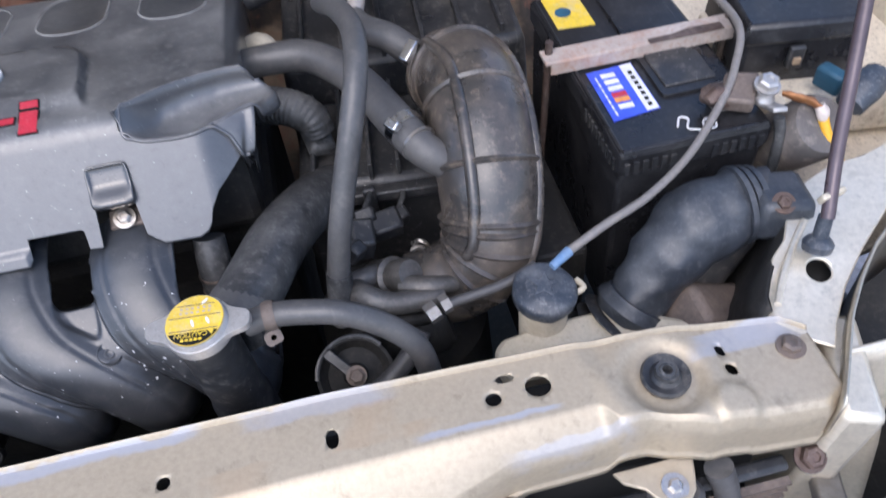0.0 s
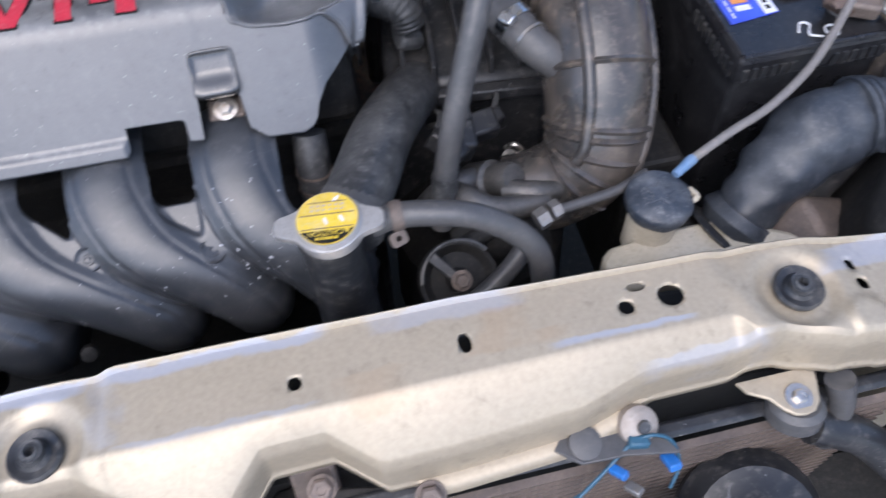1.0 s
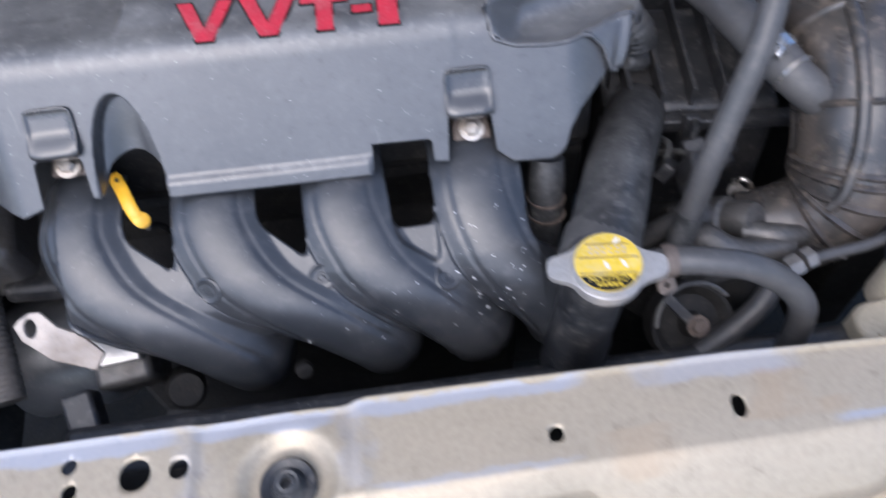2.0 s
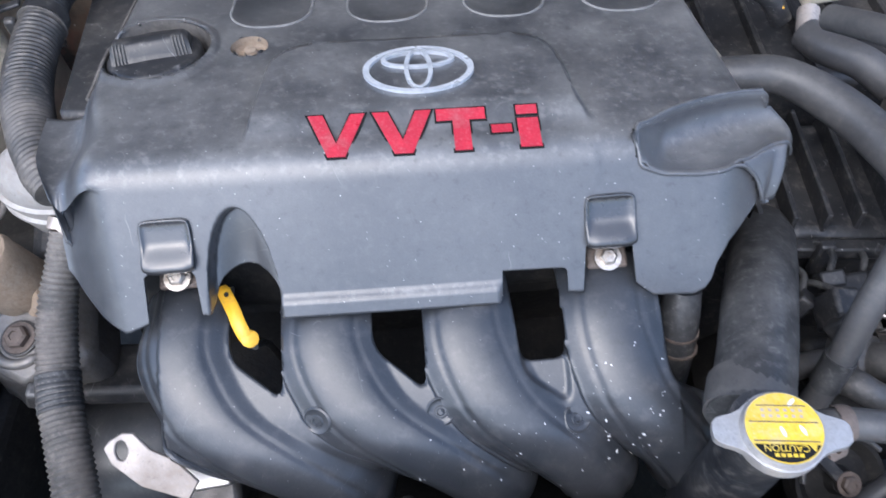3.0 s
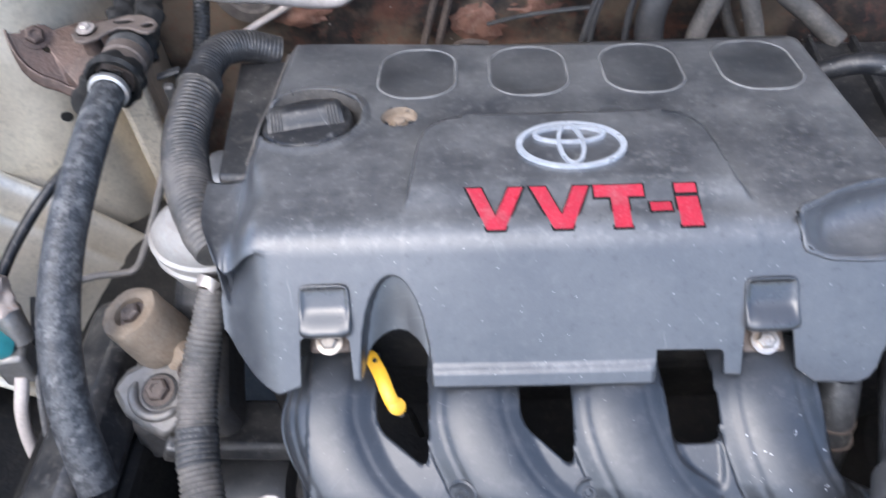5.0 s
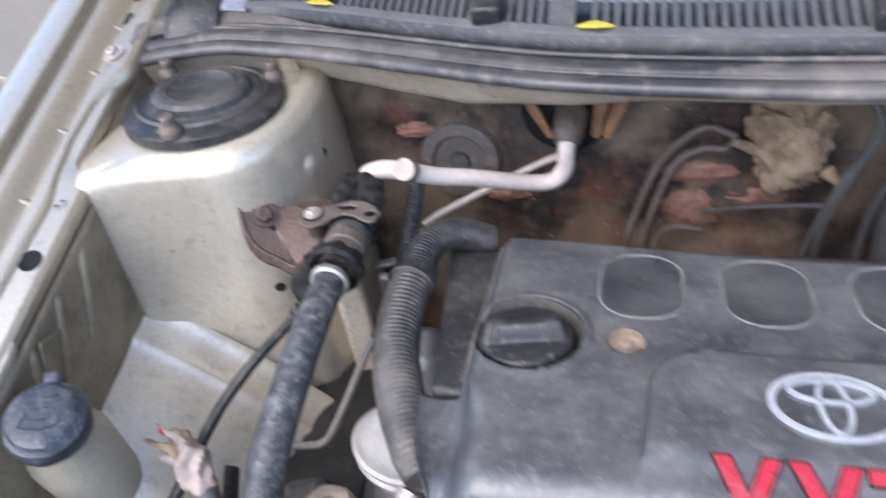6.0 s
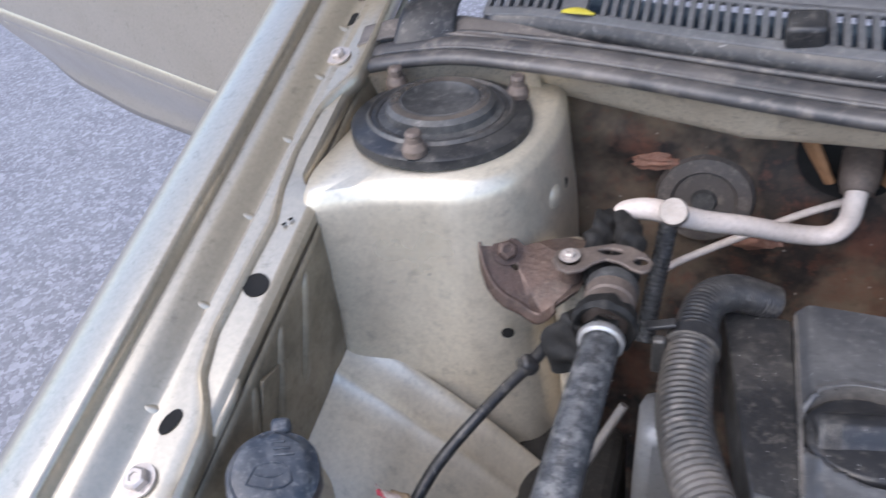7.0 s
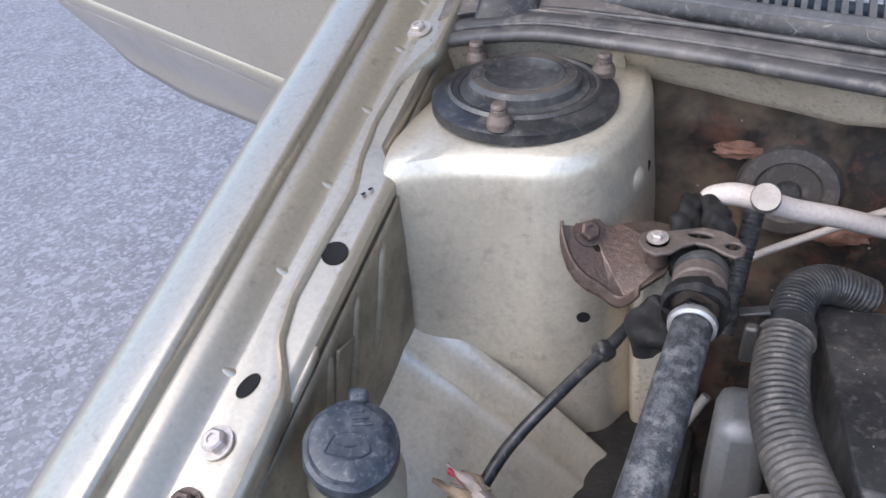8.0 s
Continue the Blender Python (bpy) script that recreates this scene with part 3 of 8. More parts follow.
for x in (-0.233, 0.251):
    m = facing((x, 0.313 if x < 0 else 0.311, 0.7475), (0, -0.05, 1))
    stop = thing("hood_stop", m.translation, "round black rubber hood stop set in the beige bar", "rubber stop", "hood stops on the bar")
    part("flange", lathe([(0, 0.0), (0.0162, 0.0), (0.0166, 0.003), (0.0152, 0.0050), (0.013, 0.0042), (0.0105, 0.0035), (0.0085, 0.006), (0.0, 0.006)], 30, m), M["plastic"], stop)
    part("stem", lathe([(0.0082, 0.005), (0.0074, 0.010), (0.0055, 0.0095), (0.0048, 0.0105), (0.0034, 0.0108), (0.0024, 0.006), (0.0, 0.006)], 24, m), M["rubber"], stop)

# ---------------------------------------------------------------- engine block under the cover
block = thing("engine_block", (-0.22, 0.68, 0.3), "dark grimy engine block and cylinder head", "engine")
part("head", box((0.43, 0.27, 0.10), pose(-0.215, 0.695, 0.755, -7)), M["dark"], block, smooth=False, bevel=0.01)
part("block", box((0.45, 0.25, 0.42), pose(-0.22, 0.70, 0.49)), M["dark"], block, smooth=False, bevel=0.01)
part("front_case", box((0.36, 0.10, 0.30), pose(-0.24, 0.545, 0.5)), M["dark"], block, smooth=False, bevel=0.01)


# ---------------------------------------------------------------- engine cover
L0, R0, BACK, BEND = -0.43, 0.006, 0.824, 0.566
SLANT = Vector((0, -0.60, -0.80))


def cover_base(x, y):
    return 0.8495 - 0.135 * (y - 0.64) - 0.030 * (x + 0.23)


RIM = [(-0.083, 0.569), (-0.076, 0.577), (-0.066, 0.583), (-0.054, 0.591), (-0.041, 0.597), (-0.027, 0.602), (-0.011, 0.606), (0.002, 0.6075), (0.03, 0.6075)]
SCOOP_LOW = [(-0.084, 0.853), (-0.081, 0.847), (-0.073, 0.839), (-0.064, 0.836), (-0.041, 0.834), (-0.013, 0.835), (-0.008, 0.829), (-0.003, 0.823), (0.001, 0.813), (0.02, 0.813)]
SCOOP_FRONT = SCOOP_LOW[:6] + [(0.015, 0.837)]
FLAP = [(-0.0135, 0.5545, 0.8350), (-0.008, 0.5535, 0.830), (-0.003, 0.551, 0.824), (0.001, 0.545, 0.8135), (0.003, 0.5465, 0.8085), (0.0105, 0.548, 0.8095)]


def in_scoop(x, y, z):
    """Whether a place of the cover lies inside the hose scoop in its right shoulder."""
    return x > -0.0785 and y < along(x, RIM) - 0.0012 and z > along(x, SCOOP_LOW) + 0.0012


def panel_mask(x, y):
    l = along(y, [(0.575, -0.315), (0.60, -0.3115), (0.65, -0.308), (0.662, -0.3065), (0.671, -0.303), (0.678, -0.298), (0.684, -0.290), (0.687, -0.280), (0.689, -0.262)])
    r = along(y, [(0.575, -0.103), (0.60, -0.109), (0.645, -0.113), (0.660, -0.1145), (0.670, -0.117), (0.677, -0.121), (0.683, -0.128), (0.687, -0.138), (0.689, -0.156)])
    return ease(x, l - 0.0042, l) * (1 - ease(x, r, r + 0.0036)) * (1 - ease(y, 0.6865, 0.6905)) * ease(y, 0.578, 0.606)


def cover_top(x, y):
    z = cover_base(x, y) + 0.0078 * panel_mask(x, y)
    wide = 0.010 + 0.022 * (1 - ease(y, 0.60, 0.66))
    z -= (0.008 + 0.010 * (1 - ease(y, 0.60, 0.66))) * (1 - ease(x, L0, L0 + wide)) ** 2 + 0.010 * ease(x, R0 - 0.010, R0) ** 2
    d = math.hypot(x + 0.3925, (y - 0.700) / 1.04)
    z += 0.0025 * (1 - ease(d, 0.041, 0.047))
    for cx in COILS:  # shallow round-cornered pads over the coils
        z -= 0.0011 * (1 - ease(math.hypot(max(0.0, abs(x - cx) - 0.004), max(0.0, abs(y - coil_y(cx)) - 0.015)), 0.0235, 0.0265))
    return z


COILS = (-0.3155, -0.227, -0.1375, -0.0475)


def coil_y(cx):
    return 0.7675 - 0.007 * (cx + 0.3155)


BOTTOM = [(-0.436, 0.814), (-0.430, 0.798), (-0.422, 0.789), (-0.412, 0.784), (-0.400, 0.781), (-0.3855, 0.785), (-0.385, 0.786), (-0.3835, 0.8085), (-0.378, 0.8125), (-0.368, 0.814), (-0.358, 0.8125), (-0.3525, 0.8085), (-0.3515, 0.7875), (-0.346, 0.7865), (-0.3455, 0.788),
          (-0.3430, 0.7950), (-0.3400, 0.7985), (-0.335, 0.8010), (-0.3295, 0.8025), (-0.324, 0.8030), (-0.318, 0.8020), (-0.312, 0.7990), (-0.3075, 0.7945), (-0.305, 0.7895), (-0.3038, 0.7845), (-0.235, 0.7825), (-0.1655, 0.781), (-0.165, 0.795), (-0.1245, 0.7935), (-0.124, 0.781), (-0.1145, 0.780), (-0.1125, 0.803), (-0.107, 0.807),
          (-0.0975, 0.808), (-0.088, 0.806), (-0.083, 0.801), (-0.081, 0.782), (-0.07, 0.7745), (-0.044, 0.773), (-0.037, 0.7755), (-0.033, 0.780), (-0.030, 0.788), (-0.022, 0.7975), (-0.013, 0.802), (-0.006, 0.806), (0.000, 0.810), (0.003, 0.815)]


def arch(x, z):
    """How far the dipstick arch goes in."""
    if z > 0.842:
        return 0.0
    d = math.hypot((x + 0.3245) / 0.0225, (z - 0.787) / 0.053)
    return 0.017 * (1 - ease(d, 0.88, 1.0)) + 0.008 * (1 - ease(d, 0.2, 0.95))


def cover_at(x, s):
    """s: metres from the back edge over the top; past 1.0 it is the share of the front face."""
    drop, xx = 0.0, x
    if x < L0:
        drop, xx = (L0 - x) * 9, L0 - (L0 - x) * 0.25
    if x > R0:
        drop, xx = (x - R0) * 9, R0 + (x - R0) * 0.25
    if s < 0:
        return (xx, BACK - s * 0.15, cover_top(xx, BACK) + s * 1.2 - drop * 0.5)
    if s <= BACK - BEND - 0.016:
        y = BACK - s
        y += (0.004 - 0.018 * ease(x, -0.45, -0.15)) * ease(y, 0.70, BACK)
        return (xx, y, cover_top(min(max(x, L0), R0), y) - drop)
    y0 = BEND + 0.016
    z0 = cover_top(min(max(x, L0), R0), y0)
    p0 = Vector((0, y0, z0))
    p1 = p0 + Vector((0, -1, 0.135)) * 0.016
    p2 = p1 + SLANT * 0.016
    if s < 1.0:
        a = (s - (BACK - y0)) / 0.032
        p = p0.lerp(p1, a).lerp(p1.lerp(p2, a), a)
        return (xx, p.y, p.z - drop)
    f = s - 1.0
    zb = along(min(max(x, -0.436), R0), BOTTOM)
    p = p2.lerp(p2 + SLANT * ((p2.z - zb) / 0.8), f)
    into = arch(xx, p.z)
    low = 0.004 * ease(f, 0.86, 0.89) if -0.303 < x < -0.166 else 0.0
    side = 0.016 * (1 - ease(x, L0, L0 + 0.035)) + 0.014 * ease(x, -0.03, R0)
    xx -= 0.008 * (1 - ease(x, L0, L0 + 0.03)) * ease(f, 0.1, 0.6)
    return (xx, p.y + into * 0.8 + side - low, p.z - into * 0.3 - drop * 0.4)


def cover_place(x, s):
    p = cover_at(x, s)
    if s > 0 and in_scoop(*p):
        return (p[0], p[1] + 0.012, p[2] - 0.034)
    return p


xs = span(L0, R0, 0.0027) + span(-0.350, -0.299, 0.0012)
for x, _ in BOTTOM:
    xs.append(x + 0.00005)
xs = sorted(set([round(x, 5) for x in xs] + [L0 - 0.0022, L0 - 0.004, L0 - 0.006, R0 + 0.0022, R0 + 0.004, R0 + 0.006, -0.4347]))
ss = [-0.03, -0.015, -0.004] + span(0, BACK - BEND - 0.016, 0.003) + [BACK - BEND - 0.016 + 0.032 * k / 9 for k in range(1, 9)] + [1.0 + k / 56 for k in range(57)]
oil_hole, small_hole = (-0.3925, BACK - 0.700, 0.0395, 0.0415), (-0.326, BACK - 0.698, 0.0135, 0.0125)
cover = thing("engine_cover", (-0.215, 0.67, 0.77), "dusty black plastic engine cover with red letters and silver badge", "engine cover")
shell = part("shell", sheet(xs, ss, cover_place, [oil_hole, small_hole], (0.0027, 0.003)), M["cover"], cover, thick=0.0022, angle=62)
wall = sheet(span(0, 1, 0.03), [0, 0.1, 0.4, 1], lambda u, v: (-0.3925 + (0.0397 - 0.006 * v) * math.cos(u * 6.2832), 0.700 + (0.0417 - 0.006 * v) * math.sin(u * 6.2832), cover_top(-0.3925 + 0.0405 * math.cos(u * 6.2832), 0.700 + 0.0425 * math.sin(u * 6.2832)) - 0.03 * v))
part("filler_well", wall, M["loom_pale"], cover, "dust-lined filler well")
wall = sheet(span(0, 1, 0.05), [0, 0.4, 1], lambda u, v: (-0.326 + (0.0135 - 0.002 * v) * math.cos(u * 6.2832), 0.698 + (0.0125 - 0.002 * v) * math.sin(u * 6.2832), cover_top(-0.326, 0.698) - 0.014 * v))
part("screw_well", wall, M["bush"], cover, "dust-filled screw recess")
part("screw_floor", lathe([(0.0132, 0.004), (0.0105, 0.001), (0.0065, 0.0015), (0.0050, 0.0035), (0.0042, 0.0065), (0, 0.0075)], 18, pose(-0.326, 0.698, cover_top(-0.326, 0.698) - 0.0085)), M["bush"], cover)
part("hidden_recess", lathe([(0.0115, 0.0004), (0.0105, 0.0012), (0.0092, 0.0004), (0.007, 0.0001), (0, 0.0001)], 26, pose(-0.172, 0.6945, cover_top(-0.172, 0.6945), -7.7)), M["pad"], cover, "shallow round recess")
for cx in COILS:
    path = rounded(cx - 0.0305, coil_y(cx) - 0.0415, cx + 0.0305, coil_y(cx) + 0.0415, 0.0265, 8)
    path = [p for k, p in enumerate(path) if k == 0 or math.dist(p, path[k - 1]) > 0.0008]
    part("coil_pad", sheet(span(0, len(path) - 1, 1) + [len(path)], [0.02, 0.3, 0.6, 0.85, 0.975], lambda u, v, cx=cx, path=path: (cx + (path[int(u) % len(path)][0] - cx) * v, coil_y(cx) + (path[int(u) % len(path)][1] - coil_y(cx)) * v, cover_top(cx + (path[int(u) % len(path)][0] - cx) * v, coil_y(cx) + (path[int(u) % len(path)][1] - coil_y(cx)) * v) + 0.0004)), M["pad"], cover, "cleaner black pad over a coil")
    part("coil_outline", tube([(px, py, cover_top(px, py) - 0.0005 - 0.0004 * noise.noise((px * 60, py * 60, 0))) for px, py in path + path[:2]], 0.0014, 8, 2), M["outline"], cover)


def on_front(x, z):
    """The place of the front face at a height."""
    lo, hi = 0.0, 1.0
    for _ in range(30):
        mid = (lo + hi) / 2
        lo, hi = (mid, hi) if cover_at(x, 1 + mid)[2] > z else (lo, mid)
    return Vector(cover_at(x, 1 + lo))


for x, z in ((-0.366, 0.824), (-0.097, 0.8155)):
    m = facing(on_front(x, z) + Vector((0, -0.0012, 0.0009)), (0, -0.8, 0.6))
    pad = sheet(span(-1, 1, 0.1), span(-1, 1, 0.1), lambda a, b, m=m: tuple(m @ Vector((0.0158 * a * (1 - 0.09 * b ** 6), 0.0165 * b * (1 - 0.09 * a ** 6), 0.0002 - 0.0022 * (1 - max(abs(a), abs(b)) ** 8) + 0.0065 * ease(-b, -0.15, 0.85) * (1 - ease(-b, 0.86, 1.0)) * (1 - 0.5 * abs(a) ** 6)))))
    part("clip_pad", pad, M["gloss"], cover, "glossy black snap clip", thick=0.001, angle=70)


# lower flange at the front left corner: from a crest on the shell outwards and down
FLANGE = [(-0.4590, 0.645, 0.8385), (-0.4555, 0.618, 0.8425), (-0.4500, 0.594, 0.8450), (-0.4400, 0.573, 0.8425), (-0.4345, 0.560, 0.830), (-0.4325, 0.552, 0.815)]
crest_line = [Vector(cover_at(L0 - 0.0004, 0.182 + k / 28 * 0.091 if k < 28 else 1.0 + (k - 28) / 12 * 0.4)) for k in range(41)]
flange_line = glide(FLANGE, 8)
part("corner_flange", sheet(span(0, 1, 0.025), [0, 0.08, 0.2, 0.4, 0.6, 0.8, 0.92, 1.0, 1.06, 1.12], lambda u, v: tuple(crest_line[round(u * 40)].lerp(flange_line[round(u * 40)], min(v, 1.0)) + Vector((0, 0, -0.0035 * math.sin(min(v, 1.0) * 3.14) - 0.11 * max(0.0, v - 1.0))))), M["cover"], cover, "smooth lower corner flange", thick=0.0018, angle=70)
part("crest", tube([tuple(p + Vector((-0.0004, 0, 0.0002))) for p in crest_line[::5]], 0.0011, 10, 6), M["cover"], cover)
part("edge_lip", tube([(L0 - 0.0006, y, cover_top(L0, y) + 0.0002) for y in (0.822, 0.79, 0.76, 0.735, 0.70, 0.67, 0.652)], 0.0013, 8, 6), M["loom_pale"], cover)
part("side_ledge", moved(plate([(-0.480, 0.836), (-0.432, 0.832), (-0.428, 0.648), (-0.4545, 0.650)], 0.05), Matrix.Translation((0, 0, 0.8245)) @ pose(0, 0.74, 0, -7.5) @ pose(0, -0.74, 0)), M["plastic"], cover, bevel=0.004)



def scoop_at(a, b):
    """a: from the inner end to the open outer end; b: from the upper to the lower rim."""
    aa = min(a, 1.0)
    x = -0.083 + 0.098 * aa
    y = along(x, RIM)
    up = Vector((x, y, cover_base(x, y) + 0.0006))
    low = on_front(min(x, R0 - 0.02), min(0.849, along(x, SCOOP_FRONT))) + Vector((0, -0.0006 + 0.009 * ease(x, -0.013, 0.012), 0.0006))
    low.x = x
    if aa < 0.05:
        low = up.lerp(low, aa / 0.05)
    p = up.lerp(low, b)
    sag = 0.021 * ease(aa, 0.0, 0.30) * math.sin(math.pi * b ** 0.75) ** 0.62
    p += Vector((0, 0.45, -0.89)) * sag
    p.x += (0.013 * math.sin(math.pi * b) - 0.003 * (1 - b) ** 4) * ease(aa, 0.75, 1.0)
    if a > 1.0:
        th = (a - 1.0) / 0.1 * 1.57
        p += Vector((0.006 * math.sin(th), -0.002 * math.sin(th) * (1 - b), -0.011 * (1 - math.cos(th))))
    return p


flap_line = glide(FLAP, 8)
part("scoop_side", sheet(span(0, 1, 0.025), span(0, 1, 0.1), lambda u, v: tuple(scoop_at(0.714 + 0.32 * u, 1).lerp(flap_line[round(u * 40)], v) + Vector((0.3, -0.8, 0.4)) * 0.0022 * math.sin(math.pi * v) * u)), M["cover"], cover, thick=0.0018, angle=70)
part("hose_scoop", sheet(span(0, 1, 0.025) + [1.02, 1.04, 1.06, 1.08, 1.1], span(0, 1, 0.04), lambda a, b: tuple(scoop_at(a, b))), M["cover"], cover, "smooth teardrop recess for the hose", thick=0.0018, angle=70)
rim_line = [scoop_at(1.0 - 0.05 * k, 0) for k in range(20)] + [scoop_at(0.05 * k, 1) for k in range(1, 14)] + flap_line[0:40:4]
part("scoop_rim", tube([tuple(p) for p in rim_line], 0.0014, 10, 2), M["cover"], cover)


def on_panel(px, py, lift):
    y0 = BEND + 0.016
    if py >= y0:
        return (px, py, cover_top(px, py) + lift)
    lo, hi = BACK - y0, BACK - y0 + 0.0319
    for _ in range(24):
        mid = (lo + hi) / 2
        lo, hi = (mid, hi) if cover_at(px, mid)[1] > py else (lo, mid)
    q = cover_at(px, lo)
    return (px, q[1] - 0.4 * lift, q[2] + lift)


def flat_on_panel(outline, lift, thick, holes=()):
    bm = plate(outline, thick, None, holes)
    for v in bm.verts:
        v.co = Vector(on_panel(v.co.x, v.co.y, lift + v.co.z))
    return bm


LX0, LW, LY0, LH = -0.277, 0.142, 0.5665, 0.0305
glyphs = [
    ("letter_v", [(0, 1), (0.065, 1), (0.123, 0.3), (0.185, 1), (0.246, 1), (0.16, 0), (0.086, 0)]),
    ("letter_v", [(0.278, 1), (0.345, 1), (0.405, 0.3), (0.465, 1), (0.532, 1), (0.445, 0), (0.368, 0)]),
    ("letter_t", [(0.553, 1), (0.764, 1), (0.764, 0.74), (0.695, 0.74), (0.695, 0), (0.622, 0), (0.622, 0.74), (0.553, 0.74)]),
    ("hyphen", [(0.785, 0.58), (0.872, 0.58), (0.872, 0.36), (0.785, 0.36)]),
    ("letter_i", [(0.900, 0.70), (0.990, 0.70), (0.990, 0), (0.900, 0)]),
    ("i_dot", [(0.900, 1), (0.990, 1), (0.990, 0.80), (0.900, 0.80)]),
]
for name, pts in glyphs:
    world_pts = [(LX0 + LW * u, LY0 + LH * w) for u, w in pts]
    cx, cy = sum(p[0] for p in world_pts) / len(pts), sum(p[1] for p in world_pts) / len(pts)
    grown = []
    n = len(world_pts)
    area = sum(world_pts[i][0] * world_pts[(i + 1) % n][1] - world_pts[(i + 1) % n][0] * world_pts[i][1] for i in range(n))
    for i in range(n):
        a, b, c = Vector(world_pts[i - 1]), Vector(world_pts[i]), Vector(world_pts[(i + 1) % n])
        d1, d2 = (b - a).normalized(), (c - b).normalized()
        sg = 1 if area > 0 else -1
        n1, n2 = Vector((d1.y, -d1.x)) * sg, Vector((d2.y, -d2.x)) * sg
        q = (n1 + n2) / max(0.5, 1 + n1.dot(n2))
        grown.append(tuple(b + q * 0.0011))
    body = part(name, flat_on_panel(grown, 0.0008, 0.003), M["ink_and_holes"], cover, "raised letter with red face and dark rim", smooth=False)
    part("red_face", flat_on_panel(world_pts, 0.0012, 0.002), M["red"], body, smooth=False)
EX, EY = -0.2070, 0.6425
for rx, ry, cy, w, name in ((0.0365, 0.0282, 0.0, 0.0042, "outer_oval"), (0.0095, 0.0240, 0.0, 0.0030, "upright_oval"), (0.0245, 0.0105, 0.0120, 0.0030, "cross_oval")):
    part(name, flat_on_panel(ring(EX, EY + cy, rx, ry, 48), 0.0022 + (0.0002 if name != "outer_oval" else 0), 0.003, [ring(EX, EY + cy, rx - w, ry - w * 0.8, 48)]), M["silver"], cover, "silver oval ring of the badge", smooth=False)
for x, y, z in ((-0.368, 0.533, 0.796), (-0.0965, 0.528, 0.788)):
    part("bolt_seat", box((0.026, 0.016, 0.006), pose(x, y + 0.004, z - 0.004, 25)), M["brown_steel"], cover, bevel=0.002)
    hexbolt(cover, (x, y, z), (0, -0.45, 0.9), 0.0050, M["steel"], washer=0.0086, label="bright cover bolt with rusty washer")

cap = thing("oil_filler_cap", (-0.396, 0.705, 0.80), "black plastic oil filler cap with a ribbed grip bar", "filler cap")
m = pose(-0.396, 0.703, 0.838, -7, 0, 9)
part("cap_disc", lathe([(0.0, -0.03), (0.0335, -0.03), (0.0345, -0.006), (0.0345, 0.0), (0.0335, 0.0025), (0.031, 0.0045), (0.0, 0.0055)], 40, m), M["plastic"], cap)


def grip_at(u, v):
    """u: along the bar, -1 to 1; v: over it from front to back."""
    half = 0.0245 * (1 - 0.10 * ease(abs(v), 0.0, 1.0)) if abs(v) < 1 else 0.0245
    prof = [(-1, -0.0150, 0.003), (-0.85, -0.0120, 0.0050), (-0.6, -0.0085, 0.0115), (-0.4, -0.0060, 0.0150), (-0.25, -0.0035, 0.0165), (0.25, 0.0045, 0.0165), (0.4, 0.007, 0.0150), (1, 0.013, 0.003)]
    y, z = along(v, [(p, q) for p, q, w in prof]), along(v, [(p, w) for p, q, w in prof])
    end = ease(abs(u), 0.86, 1.0)
    return tuple(m @ Vector((0.0285 * u * (1 - 0.06 * (z - 0.003) / 0.02), y, z - end * (z - 0.003) * (1 if abs(u) > 0.999 else 0.25))))


part("grip", sheet([-1, -0.995, -0.96, -0.9, -0.8, -0.4, 0, 0.4, 0.8, 0.9, 0.96, 0.995, 1], [-1, -0.93, -0.85, -0.72, -0.6, -0.5, -0.4, -0.33, -0.25, 0, 0.25, 0.33, 0.4, 0.7, 1], grip_at), M["plastic"], cap, angle=50)
for sx in (-1, 1):
    for k in range(4):
        u = sx * (0.62 + 0.085 * k)
        part("grip_rib", tube([tuple(Vector(grip_at(u, v)) + Vector((0, -0.0003, 0.0004))) for v in (-0.88, -0.75, -0.6, -0.45, -0.3)], 0.0007, 6, 2), M["loom"], cap)

dip = thing("dipstick", (-0.333, 0.51, 0.74), "bright yellow plastic oil dipstick handle", "dipstick")
part("handle", tube([(-0.345, 0.536, 0.7785), (-0.3425, 0.530, 0.7795), (-0.336, 0.517, 0.7785), (-0.3325, 0.5085, 0.776), (-0.3290, 0.5020, 0.771), (-0.3275, 0.5005, 0.765)], [0.0030, 0.0046, 0.0047, 0.0047, 0.0046, 0.0040], 14, 6, flat=0.4, up=(0, -0.5, 0.85)), M["yellow"], dip)
# black spot drawn on for the eyelet's dark hole
part("eyelet", lathe([(0.0016, 0.0), (0.0, 0.0002)], 12, facing((-0.3405, 0.527, 0.7825), (0, -0.5, 0.85))), M["ink_and_holes"], dip)
part("hub", lathe([(0, -0.006), (0.0048, -0.006), (0.0058, -0.003), (0.0055, 0.003), (0.003, 0.004), (0, 0.004)], 16, pose(-0.3268, 0.5020, 0.7675, 35, 20)), M["yellow"], dip)
part("stick", tube([(-0.3245, 0.499, 0.763), (-0.322, 0.515, 0.74), (-0.32, 0.53, 0.68)], 0.0024, 8, 3), M["dark"], dip)

# ---------------------------------------------------------------- intake manifold
manifold = thing("intake_manifold", (-0.22, 0.46, 0.62), "dusty black plastic intake manifold with four curved runners", "intake manifold")
